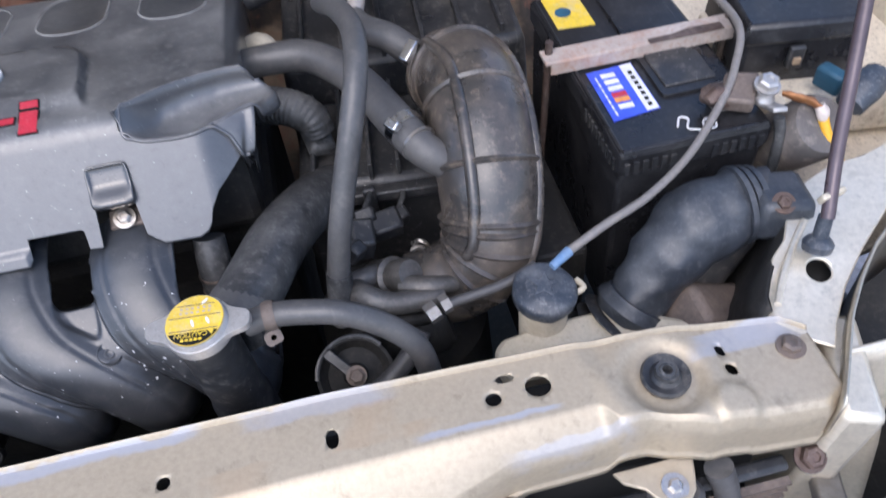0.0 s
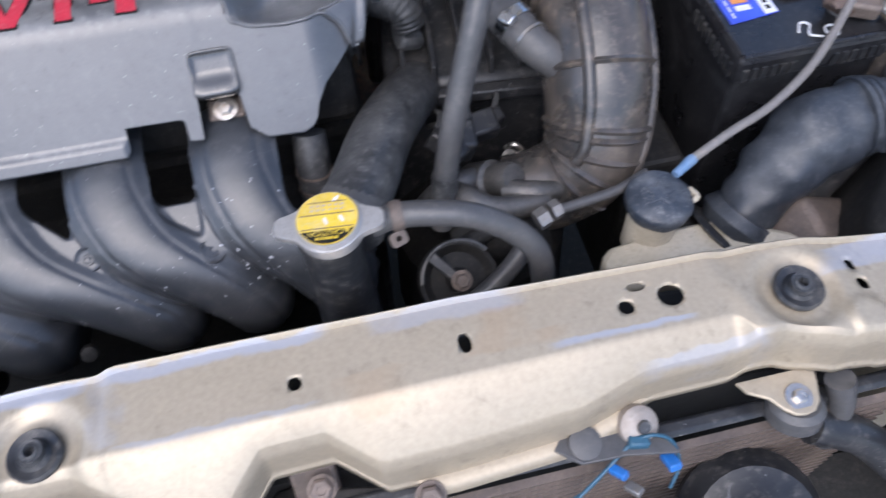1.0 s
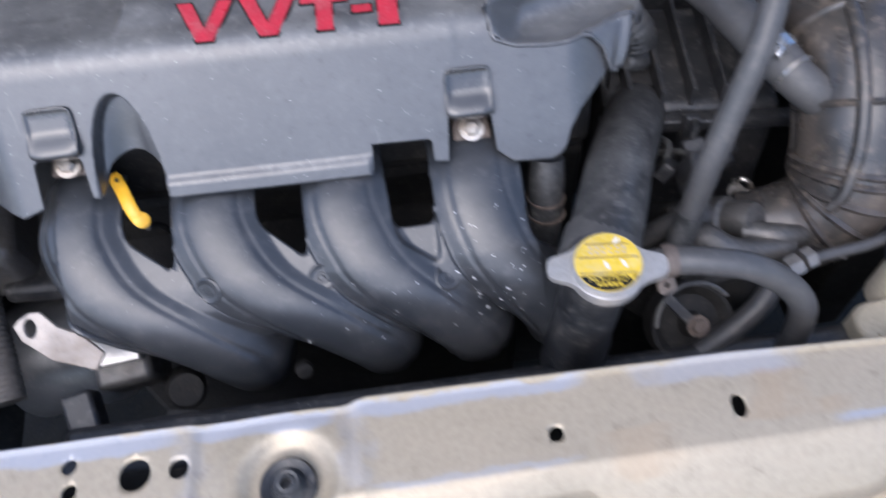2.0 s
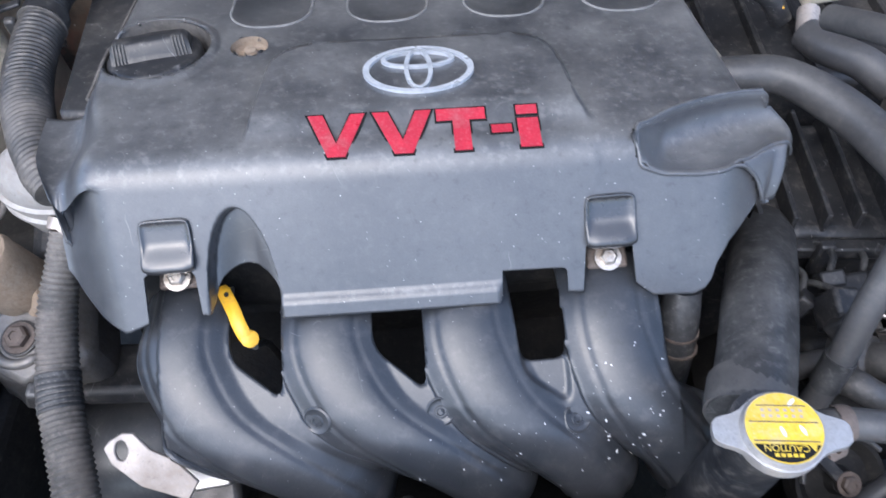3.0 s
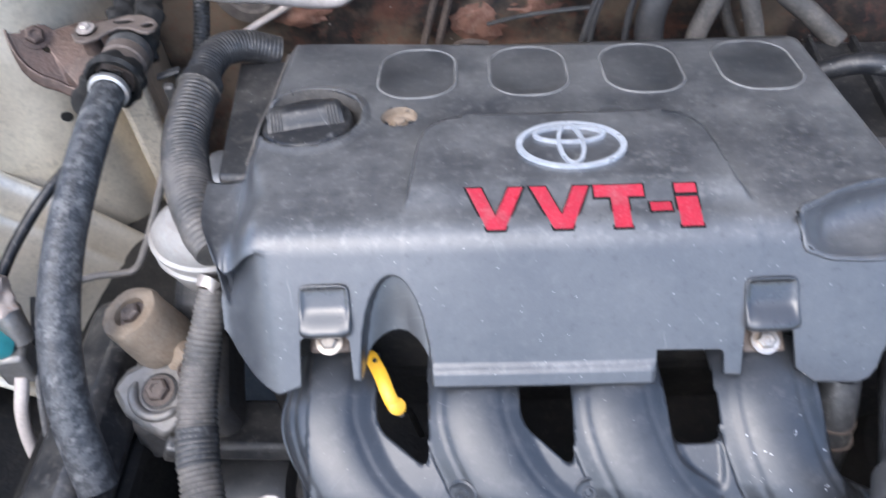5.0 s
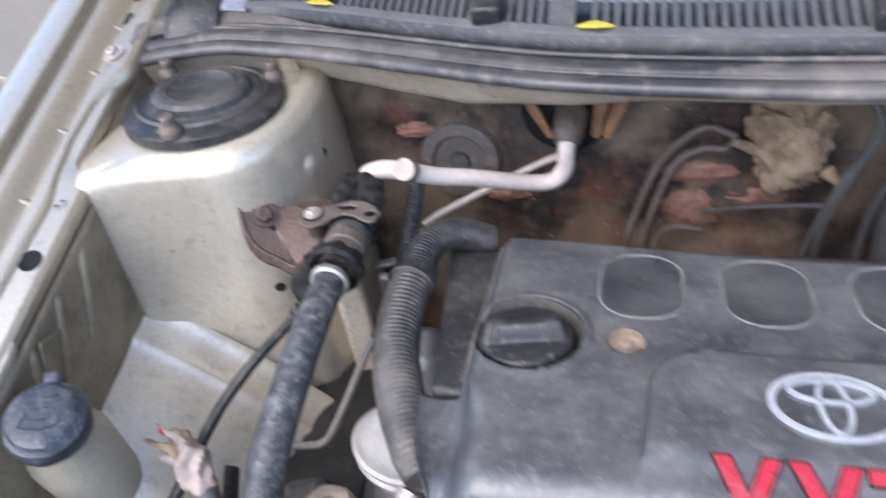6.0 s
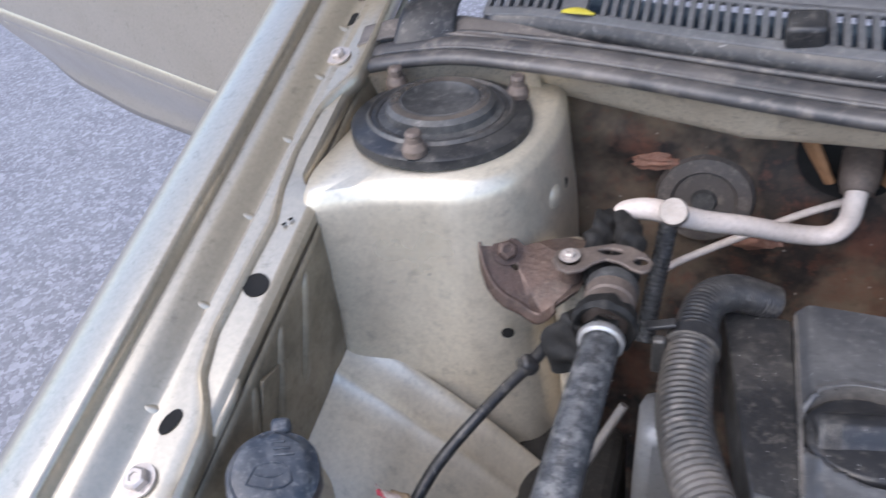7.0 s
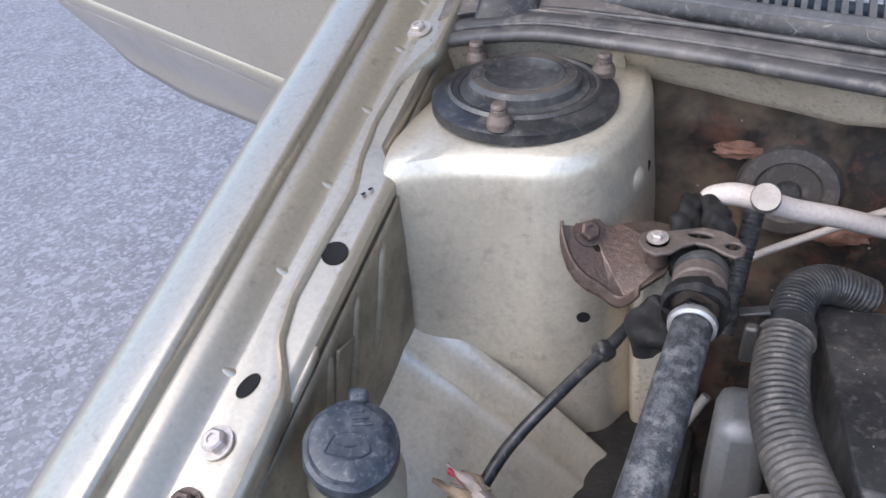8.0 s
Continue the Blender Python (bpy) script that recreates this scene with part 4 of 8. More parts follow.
# the four runners are one moulding: a swept section whose height over the sweep's middle line is set by the distance from each runner's axis
SWEEP = glide([(0, 0.548, 0.752), (0, 0.522, 0.752), (0, 0.500, 0.745), (0.19, 0.473, 0.726), (0.62, 0.452, 0.702), (0.97, 0.4410, 0.6775), (1.0, 0.448, 0.657), (1, 0.470, 0.645), (1, 0.505, 0.642)], 24)
RADII = list(enumerate([0.0275, 0.0280, 0.0295, 0.0325, 0.0325, 0.0295, 0.0275, 0.0265, 0.026]))
AXES = [(-0.3715, -0.2740), (-0.2775, -0.1770), (-0.1895, -0.1090), (-0.0985, -0.0420)]
UNIT = 0.027  # metres for each step of the sweep


def sweep_at(t):
    k = min(max(t, 0.0), 7.999) * 24
    i = int(k)
    p = SWEEP[i].lerp(SWEEP[i + 1], k - i)
    way = SWEEP[min(i + 3, 192)] - SWEEP[max(i - 2, 0)]
    size = math.hypot(way.y, way.z)
    return p, Vector((0, way.z / size, -way.y / size)), way.x / size


def runner_axis(i, t):
    """The axis of a runner, its half width along x and its depth."""
    p, _, lean = sweep_at(t)
    k = AXES[i][1] - AXES[i][0]
    r = along(t, RADII)
    return AXES[i][0] + k * p.x, r * math.sqrt(1 + (0.6 * lean * k) ** 2) * (1.06 if t < 2.2 else 1.06 - 0.06 * ease(t, 2.2, 3.0)), r


def soft_max(a, b, k):
    m = max(0.0, k - abs(a - b)) / k
    return max(a, b) + m * m * k * 0.25


def wedge(x, t, left, right, t_left, t_right, low=-1):
    """Distance from the edge of an opening between two runners: negative inside."""
    slope = (t_right - t_left) * UNIT / (right - left)
    foot = ((t - t_left) * UNIT - slope * (x - left)) / math.hypot(1, slope)
    d = soft_max(left - x, x - right, 0.006)
    d = soft_max(d, foot, 0.008)
    return max(d, (low - t) * UNIT)


def opening(x, t):
    """Negative where the moulding is open."""
    d = min(wedge(x, t, -0.3395, -0.3065, 2.02, 2.74), wedge(x, t, -0.2490, -0.2172, 2.02, 2.78), wedge(x, t, -0.1625 + 0.002 * t, -0.1285, 2.42, 2.42))
    d = min(d, wedge(x, t, -0.0665, 0.03, 2.85, 4.45, -1))
    if t > 3.9:
        near = min(abs(x - c) - 1.10 * w for c, w, _ in (runner_axis(i, t) for i in range(4)))
        if x > -0.09:
            near = min(near, x + 0.012) if t < 4.6 else near
        d = min(d, max(-near, (4.3 - t) * UNIT))
    return d


def skin_height(x, t):
    h = -1.0
    r0 = along(t, RADII)
    for i in range(4):
        c, w, r = runner_axis(i, t)
        q = abs(x - c) / w
        if q < 1.0:
            p = r * 0.97 * (1 - q ** 2.4) ** 0.55
            p -= 0.0016 * ease(q, 0.50, 0.62) - 0.0012 * ease(q, 0.62, 0.72)
        else:
            p = -(q - 1) * w * 2.6
        h = p if h < -0.9 else soft_max(h, p, 0.006)
    web = r0 * (0.76 - 0.36 * ease(t, 3.4, 4.4) - 0.9 * ease(t, 4.2, 5.0))
    if x < AXES[0][0] - 0.01:
        web = -0.05
    if x > -0.06:
        web = r0 * (0.10 - 0.6 * ease(t, 4.2, 5.0))
    h = soft_max(h, web, 0.020)
    plate_in = max(wedge(x, t, -0.1585, -0.1275, 2.62, 3.22), (2.2 - t) * UNIT)
    return h - 0.0034 * (1 - ease(plate_in, -0.0022, 0.0))


def skin_at(x, t):
    p, n, _ = sweep_at(t)
    h = skin_height(x, t)
    return Vector((x, p.y + n.y * h, p.z + n.z * h))


def skin_normal(x, t):
    e = 0.03
    a, b = skin_at(x + 0.0015, t) - skin_at(x - 0.0015, t), skin_at(x, t - e) - skin_at(x, t + e)
    return a.cross(b).normalized()


def runner_edges(i, t):
    c, w, _ = runner_axis(i, t)
    left = c - w * (1.16 if i == 0 else 1.0)
    if i == 3:
        return left, max(c + w * 1.16, -0.012)
    c, w, _ = runner_axis(i + 1, t)
    return left, c - w


def runner_skin(i):
    """One runner with the web on its far side; the openings are cut with clean rims."""
    na, ts = (64 if i < 3 else 80), span(0.35, 7.9, 0.045)
    bm, cols, rim = bmesh.new(), [], set()
    for t in ts:
        x0, x1 = runner_edges(i, t)
        row = []
        for k in range(na + 1):
            x, tt = x0 + (x1 - x0) * k / na, t
            d = opening(x, tt)
            if d < -0.0011:
                row.append(None)
                continue
            on_rim = d < 0.0011 and 0 < k < na
            if on_rim:
                for _ in range(3):
                    d = opening(x, tt)
                    gx, gt = (opening(x + 0.0004, tt) - opening(x - 0.0004, tt)) / 0.0008, (opening(x, tt + 0.015) - opening(x, tt - 0.015)) / (0.03 * UNIT)
                    g = max(0.3, gx * gx + gt * gt)
                    x, tt = x - d * gx / g, tt - d * gt / g / UNIT
            v = bm.verts.new(skin_at(x, tt))
            if on_rim:
                rim.add(v)
            row.append(v)
        cols.append(row)
    for a, b in zip(cols, cols[1:]):
        for k in range(na):
            q = [v for v in (a[k], a[k + 1], b[k + 1], b[k]) if v]
            if len(q) > 2 and not all(v in rim for v in q):
                bm.faces.new(q)
    bmesh.ops.delete(bm, geom=[v for v in bm.verts if not v.link_faces], context="VERTS")
    return bm


for i in range(4):
    part("runner", runner_skin(i), M["runner"], manifold, thick=0.0032, angle=75)
for x, t in ((-0.2865, 3.07), (-0.2100, 3.10), (-0.1255, 3.39)):
    m = facing(skin_at(x, t) - skin_normal(x, t) * 0.0006, skin_normal(x, t))
    part("screw_pad", lathe([(0, -0.006), (0.0098, -0.006), (0.0096, 0.0006), (0.0084, 0.0014), (0.0074, 0.0006), (0.0042, 0.0006), (0.0036, 0.0013), (0.0026, 0.0013), (0.0020, 0.0004), (0.0, 0.0004)], 24, m), M["runner"], manifold)
# white paint splashes on the runners
rng = random.Random(5)
splash = []
for k in range(56):
    if k < 34:
        x, t = rng.gauss(-0.085, 0.017), rng.triangular(1.6, 4.6, 3.6)
    else:
        x, t = rng.uniform(-0.23, -0.07), rng.triangular(3.0, 5.2, 4.2)
    if opening(x, t) < 0.004:
        continue
    r = rng.choice((0.00022, 0.0003, 0.0003, 0.0004, 0.0004, 0.0007))
    turn = rng.uniform(0, 180)
    outline = [(r * (1 + 0.35 * rng.uniform(-1, 1)) * math.cos(q * 0.785), r * rng.uniform(1.0, 2.4) * math.sin(q * 0.785)) for q in range(8)]
    splash.append(plate(outline, 0.0012, facing(skin_at(x, t) + skin_normal(x, t) * 0.0003, skin_normal(x, t), turn)))
o = part("paint_splash", joined(*splash), M["white"], manifold, "small white paint splashes", smooth=False)
o["kind"] = "stuff"
part("outer_flange", tube([tuple(skin_at(runner_axis(0, t)[0] - runner_axis(0, t)[1] * 1.02, t)) for t in span(0.6, 5.0, 0.4)], 0.0022, 8, 5), M["runner"], manifold)
part("bracket", plate(rounded(-0.014, -0.007, 0.014, 0.007, 0.005), 0.002, pose(-0.332, 0.405, 0.648, 20, 0, -10), [ring(-0.005, 0, 0.0035)]), M["dark"], manifold)
part("side_lug", lathe([(0, 0), (0.007, 0), (0.006, 0.006), (0, 0.007)], 12, facing((-0.238, 0.424, 0.668), (0.2, -0.7, 0.6))), M["dark"], manifold)

# ---------------------------------------------------------------- radiator and filler
rad = thing("radiator", (-0.1, 0.375, 0.3), "black radiator standing behind the support bar", "radiator")
part("core", box((0.62, 0.03, 0.34), pose(-0.1, 0.375, 0.47)), M["dark"], rad, smooth=False, bevel=0.003)
part("top_tank", box((0.62, 0.045, 0.035), pose(-0.1, 0.38, 0.655)), M["plastic"], rad, bevel=0.008)

filler = thing("coolant_filler", (-0.038, 0.395, 0.65), "black filler neck with a pressed metal radiator cap", "radiator cap")
part("neck", lathe([(0.024, -0.16), (0.0225, -0.11), (0.0205, -0.10), (0.020, -0.03), (0.0215, -0.022), (0.0215, -0.008), (0, -0.008)], 32, pose(-0.039, 0.400, 0.808, 4)), M["plastic"], filler)
mc = pose(-0.0375, 0.395, 0.8075, 3, -3, -8) @ Matrix.Diagonal((0.93, 0.93, 1, 1))


# outline of the cap: a round plate with two waisted, blunt ears
EAR = [(0.0172, 0.0156), (0.0208, 0.0122), (0.0250, 0.0100), (0.0300, 0.0085), (0.0340, 0.0070), (0.0362, 0.0046), (0.0368, 0.0)]
bow = [(0.0232 * math.cos(a), 0.0232 * math.sin(a)) for a in (radians(50 + 5 * k) for k in range(17))]
half = EAR[::-1] + bow + [(-x, y) for x, y in EAR]
outline = half + [(x, -y) for x, y in half[-2:0:-1]]
part("cap_plate", moved(plate(outline, 0.0050), mc), M["capmetal"], filler, "dull pressed metal cap with two ears", bevel=0.0012)
part("cap_skirt", lathe([(0.0215, -0.010), (0.0228, -0.009), (0.0231, -0.004), (0.0231, -0.001)], 40, mc), M["capmetal"], filler)
part("cap_dome", lathe([(0.0222, 0.0), (0.0217, 0.0030), (0.0210, 0.0042), (0.0, 0.0046)], 40, mc), M["capmetal"], filler)
sticker = part("sticker", lathe([(0.0203, 0.0048), (0.0, 0.0050)], 40, mc), M["label"], filler, "round yellow warning sticker, worn")
dark = [(x, y) for x, y in ring(0, 0, 0.0196, 0.0196, 60) if y < -0.0083]
part("sticker_band", plate(dark, 0.0004, mc @ pose(0, 0, 0.0054)), M["ink_and_holes"], sticker, "black printed band", smooth=False)
def printed(text, size, m, material, parent, name="print"):
    """Flat lettering in the built-in font, as a mesh."""
    curve = bpy.data.curves.new(name, "FONT")
    curve.body, curve.size, curve.align_x, curve.align_y, curve.extrude = text, size, "CENTER", "CENTER", 0.0001
    temp = bpy.data.objects.new(name, curve)
    me = bpy.data.meshes.new_from_object(temp)
    bpy.data.objects.remove(temp)
    me.transform(Matrix.Translation(-world_place(parent)) @ m)
    me.materials.append(material)
    ob = new(name, me)
    ob.parent = parent
    return ob


printed("CAUTION", 0.0052, mc @ pose(-0.001, -0.0118, 0.0056, 0, 0, 180), M["label"], sticker, "caution_word")
for k in range(5):
    part("print_bar", box((0.0022, 0.0019, 0.0003), mc @ pose(-0.0065 + 0.0031 * k, -0.0158, 0.0056)), M["label"], sticker, smooth=False)
part("warning_triangle", plate([(0.0105, -0.0095), (0.0150, -0.0095), (0.0135, -0.0135)], 0.0003, mc @ pose(0, 0, 0.0057)), M["label"], sticker, smooth=False)
for y, w in ((0.0125, 0.026), (0.0030, 0.036), (-0.0078, 0.034)):
    part("print_bar", box((w, 0.0005, 0.0003), mc @ pose(0, y, 0.0052)), M["brown_steel"], sticker, smooth=False)
for row in range(2):
    for k in range(6):
        part("print_bar", box((0.0018, 0.0016, 0.0002), mc @ pose(-0.010 + 0.0040 * k, 0.0098 - 0.0034 * row, 0.0052)), M["strapmetal"], sticker, smooth=False)
for x, y, turn in ((-0.001, -0.0025, 20), (0.0095, -0.0015, 25), (0.006, 0.0145, -40)):
    part("rubbed_spot", plate(ring(0, 0, 0.0011, 0.0032, 12), 0.0002, mc @ pose(x, y, 0.0053, 0, 0, turn)), M["white"], sticker, "pale rubbed spot", smooth=False)

hose = thing("upper_radiator_hose", (0.02, 0.52, 0.60), "thick black rubber upper radiator hose", "hose")
part("hose", tube([(-0.03, 0.425, 0.755), (-0.010, 0.468, 0.750), (0.010, 0.515, 0.741), (0.034, 0.565, 0.721), (0.056, 0.612, 0.690), (0.064, 0.65, 0.64), (0.058, 0.67, 0.58)], [0.0245, 0.0245, 0.0245, 0.0245, 0.025, 0.0255, 0.025], 26, 8), M["rubber"], hose)
part("collar", tube([(-0.0285, 0.428, 0.7525), (-0.0255, 0.435, 0.7522), (-0.0195, 0.449, 0.7495)], [0.0262, 0.0266, 0.0262], 28, 4), M["hose"], hose, "pale rubbed end collar")

stub = thing("bypass_hose", (-0.046, 0.50, 0.66), "short brown bypass hose with two wire clamps", "hose")
part("hose", tube([(-0.043, 0.522, 0.755), (-0.0445, 0.512, 0.738), (-0.046, 0.500, 0.712), (-0.047, 0.492, 0.67)], [0.0125, 0.0135, 0.0130, 0.0130], 18, 6), M["rubber"], stub)
for z in (0.728, 0.716):
    part("wire_clamp", tube([(-0.0452, 0.5075 + (z - 0.728) * 0.45, z + 0.001), (-0.0453, 0.5070 + (z - 0.728) * 0.45, z - 0.001)], 0.0146, 18, 2), M["brown_steel"], stub)

flow = thing("overflow_hose", (0.06, 0.385, 0.68), "thin curved grey overflow hose", "hose")
part("hose", tube([(-0.012, 0.405, 0.783), (0.005, 0.405, 0.787), (0.030, 0.400, 0.788), (0.055, 0.395, 0.783), (0.080, 0.390, 0.765), (0.098, 0.386, 0.738), (0.104, 0.383, 0.70), (0.106, 0.382, 0.66)], 0.0088, 14, 6), M["hose"], flow)
part("clip", lathe([(0.0098, -0.004), (0.0105, 0.0), (0.0098, 0.004)], 16, pose(0.005, 0.405, 0.787, 0, 90)), M["brown_steel"], flow)
part("clip_tab", plate(rounded(-0.006, -0.005, 0.006, 0.005, 0.003), 0.002, pose(0.004, 0.395, 0.775, 50, 0, 20), [ring(0, 0, 0.002)]), M["brown_steel"], flow)

heat = thing("heater_hose", (0.07, 0.5, 0.7), "long grey rubber heater hose crossing the engine bay", "hose")
part("end_sleeve", tube([(0.0478, 0.467, 0.708), (0.052, 0.473, 0.734)], 0.0104, 16, 3), M["rubber"], heat)
part("hose", tube([(0.045, 0.463, 0.685), (0.050, 0.470, 0.725), (0.060, 0.485, 0.765), (0.074, 0.503, 0.806), (0.087, 0.520, 0.84), (0.099, 0.548, 0.866), (0.103, 0.585, 0.874), (0.096, 0.628, 0.868), (0.085, 0.68, 0.845)], 0.0092, 16, 6), M["hose"], heat)

elbow = thing("breather_elbow", (0.03, 0.61, 0.76), "short grey ribbed elbow hose beside the engine cover", "hose")
part("elbow", tube([(-0.015, 0.688, 0.756), (0.012, 0.669, 0.761), (0.037, 0.655, 0.762), (0.053, 0.646, 0.753), (0.057, 0.641, 0.738)], [0.0175, 0.0175, 0.017, 0.0165, 0.016], 20, 8, 0.0042, 0.018), M["rubber"], elbow)
part("foot", box((0.028, 0.028, 0.014), pose(0.056, 0.640, 0.730, 25, 20, 20), 0.85), M["rubber"], elbow, bevel=0.004)

branch = thing("branch_hose", (0.09, 0.63, 0.75), "grey rubber branch hose joining the air intake", "hose")
part("hose", tube([(-0.01, 0.688, 0.792), (0.026, 0.681, 0.799), (0.065, 0.672, 0.80), (0.100, 0.632, 0.795), (0.124, 0.572, 0.79), (0.139, 0.540, 0.783), (0.165, 0.528, 0.765)], [0.014, 0.014, 0.0145, 0.0155, 0.016, 0.0145, 0.0145], 20, 8), M["hose"], branch)
w = Vector((0.022, -0.05, -0.008)).normalized()
part("clamp_band", tube([Vector((0.129, 0.561, 0.789)) - w * 0.005, Vector((0.129, 0.561, 0.789)) + w * 0.005], 0.0168, 24, 2), M["chrome"], branch, "bright worm-drive hose clamp")
part("clamp_screw", box((0.013, 0.009, 0.008), facing((0.119, 0.551, 0.804), (-0.4, -0.3, 0.85)), 0.9), M["chrome"], branch, bevel=0.001)
part("clamp_ring", tube([Vector((0.137, 0.545, 0.785)) - w * 0.0012, Vector((0.137, 0.545, 0.785)) + w * 0.0012], 0.0163, 24, 2), M["steel"], branch)

duct = thing("air_intake_hose", (0.17, 0.52, 0.68), "large browned rubber air intake hose with moulded ribs", "intake hose")
CL = [(0.188, 0.665, 0.752), (0.191, 0.635, 0.778), (0.194, 0.600, 0.785), (0.192, 0.560, 0.777), (0.188, 0.525, 0.757), (0.183, 0.501, 0.728), (0.173, 0.486, 0.700), (0.148, 0.485, 0.678), (0.11, 0.492, 0.668)]
part("hose_body", tube(CL, [0.040, 0.042, 0.043, 0.0435, 0.043, 0.041, 0.039, 0.037, 0.033], 36, 10, flat=0.94, up=(0, -0.6, 0.8)), M["brown_rubber"], duct)
line = glide(CL, 10)
for k in (5, 12, 25, 39, 50, 60):
    a, b = line[k], line[k + 1]
    way = (b - a).normalized()
    rr = along(k / 10, [(0, 0.040), (1, 0.042), (2, 0.043), (3, 0.0435), (4, 0.043), (5, 0.041), (6, 0.039), (7, 0.037)])
    part("rib", tube([a - way * 0.0026, a, a + way * 0.0026], [rr + 0.0012, rr + 0.0034, rr + 0.0012], 36, 3, flat=0.95, up=(0, -0.6, 0.8)), M["brown_rubber"], duct)
for ang in (0.45, -1.15, 2.2):
    pts = []
    for k in range(6, 62, 4):
        way = (line[k + 1] - line[k]).normalized()
        nn = Vector((0, -0.6, 0.8))
        nn = (nn - way * nn.dot(way)).normalized()
        side = way.cross(nn)
        rr = along(k / 10, [(0, 0.040), (1, 0.042), (2, 0.043), (3, 0.0435), (4, 0.043), (5, 0.041), (6, 0.039), (7, 0.037)])
        pts.append(line[k] + nn * math.cos(ang) * rr * 0.925 + side * math.sin(ang) * rr * 0.975)
    part("long_rib", tube(pts, 0.0052, 10, 4), M["brown_rubber"], duct)
for k in range(4):
    a = line[52 + 4 * k]
    way = (line[53 + 4 * k] - a).normalized()
    part("bellows_ring", tube([a - way * 0.003, a, a + way * 0.003], [0.039 - 0.001 * k, 0.0425 - 0.001 * k, 0.039 - 0.001 * k], 30, 3), M["brown_rubber"], duct)
a = line[2]
way = (line[3] - a).normalized()
part("clamp_band", tube([a - way * 0.005, a + way * 0.005], 0.0425, 36, 2, flat=0.95, up=(0, -0.6, 0.8)), M["steel"], duct)
part("clamp_screw", box((0.02, 0.009, 0.008), pose(0.15, 0.635, 0.81, 0, -30, 40)), M["chrome"], duct, bevel=0.001)

# ---------------------------------------------------------------- throttle side clutter
thr = thing("throttle_assembly", (0.1, 0.49, 0.6), "grimy throttle body with small hoses and plugs", "throttle body")
part("housing", lathe([(0, -0.04), (0.032, -0.04), (0.036, -0.03), (0.036, 0.03), (0.030, 0.038), (0, 0.04)], 24, pose(0.095, 0.47, 0.655, 0, 80)), M["dark"], thr)
part("stay", box((0.05, 0.05, 0.05), pose(0.075, 0.50, 0.66, 20, 10, 10)), M["dark"], thr, bevel=0.006)
part("plug", box((0.028, 0.022, 0.022), pose(0.098, 0.545, 0.70, 20, 0, 10)), M["plastic"], thr, bevel=0.003)
part("connector", box((0.02, 0.026, 0.03), pose(0.075, 0.52, 0.715, 15, 10, 0)), M["plastic"], thr, bevel=0.003)
hexbolt(thr, (0.121, 0.528, 0.672), (0.1, -0.6, 0.8), 0.0046, M["alu"], washer=0.0075)
part("water_pipe", tube([(0.062, 0.478, 0.70), (0.066, 0.463, 0.712), (0.085, 0.452, 0.708), (0.118, 0.452, 0.702), (0.128, 0.456, 0.70)], [0.0105, 0.0105, 0.0095, 0.009, 0.0085], 14, 6), M["grimy"], thr)
part("pulley", lathe([(0.0, 0.010), (0.008, 0.010), (0.010, 0.002), (0.022, 0.0), (0.028, 0.006), (0.031, 0.006), (0.031, -0.012), (0, -0.012)], 30, facing((0.047, 0.415, 0.675), (0.05, -0.6, 0.8))), M["dark"], thr)
mp = facing((0.047, 0.415, 0.677), (0.05, -0.6, 0.8))
part("guard_strip", tube([tuple(mp @ Vector((0.030 * math.cos(a), 0.030 * math.sin(a), 0.012))) for a in (0.6 + 0.3 * k for k in range(9))], 0.0018, 8, 3), M["rubber"], thr)
part("guard_arm", box((0.008, 0.030, 0.004), mp @ pose(-0.010, 0.012, 0.011, 0, 0, 35)), M["plastic"], thr, bevel=0.001)
part("valve_body", lathe([(0, 0.03), (0.012, 0.03), (0.014, 0.024), (0.014, 0.008), (0.018, 0.006), (0.018, -0.02), (0, -0.02)], 20, facing((0.092, 0.492, 0.690), (0.5, -0.5, 0.6))), M["grimy"], thr, "grimy cast valve body")
part("valve_tail", tube([(0.10, 0.472, 0.70), (0.118, 0.462, 0.705), (0.135, 0.462, 0.702), (0.15, 0.468, 0.695)], [0.010, 0.0095, 0.008, 0.008], 12, 5), M["grimy"], thr)
for k, (x, y, z, sx) in enumerate(((0.082, 0.548, 0.712, 0.020), (0.112, 0.552, 0.700, 0.016), (0.068, 0.502, 0.722, 0.016), (0.058, 0.535, 0.705, 0.018))):
    plugk = part("small_plug", box((sx, 0.014, 0.016), pose(x, y, z, 25, 10 * k - 10, 20 * k), 0.85), M["plastic"], thr, bevel=0.002)
    part("plug_wire", tube([(x, y + 0.004, z + 0.004), (x + 0.008, y + 0.022, z + 0.004), (x + 0.004, y + 0.045, z - 0.012), (x - 0.01, y + 0.07, z - 0.04)], 0.0026, 8, 4), M["rubber"], thr)
part("metal_clip", tube([(0.118, 0.533, 0.680), (0.124, 0.530, 0.686), (0.130, 0.527, 0.682), (0.132, 0.523, 0.674)], 0.0022, 8, 4), M["steel"], thr)
part("inner_hose", tube([(0.035, 0.50, 0.66), (0.050, 0.492, 0.69), (0.070, 0.490, 0.700), (0.088, 0.50, 0.69)], 0.009, 12, 5), M["hose"], thr)
part("lower_pipe", tube([(0.03, 0.43, 0.66), (0.06, 0.44, 0.685), (0.09, 0.445, 0.69), (0.12, 0.45, 0.68)], 0.007, 12, 5), M["dark"], thr)
hexbolt(thr, (0.048, 0.407, 0.686), (0.05, -0.6, 0.8), 0.0055, M["brown_steel"])
part("drain_hose", tube([(0.05, 0.395, 0.665), (0.075, 0.405, 0.675), (0.095, 0.415, 0.69), (0.105, 0.425, 0.70)], 0.008, 12, 5), M["hose"], thr)
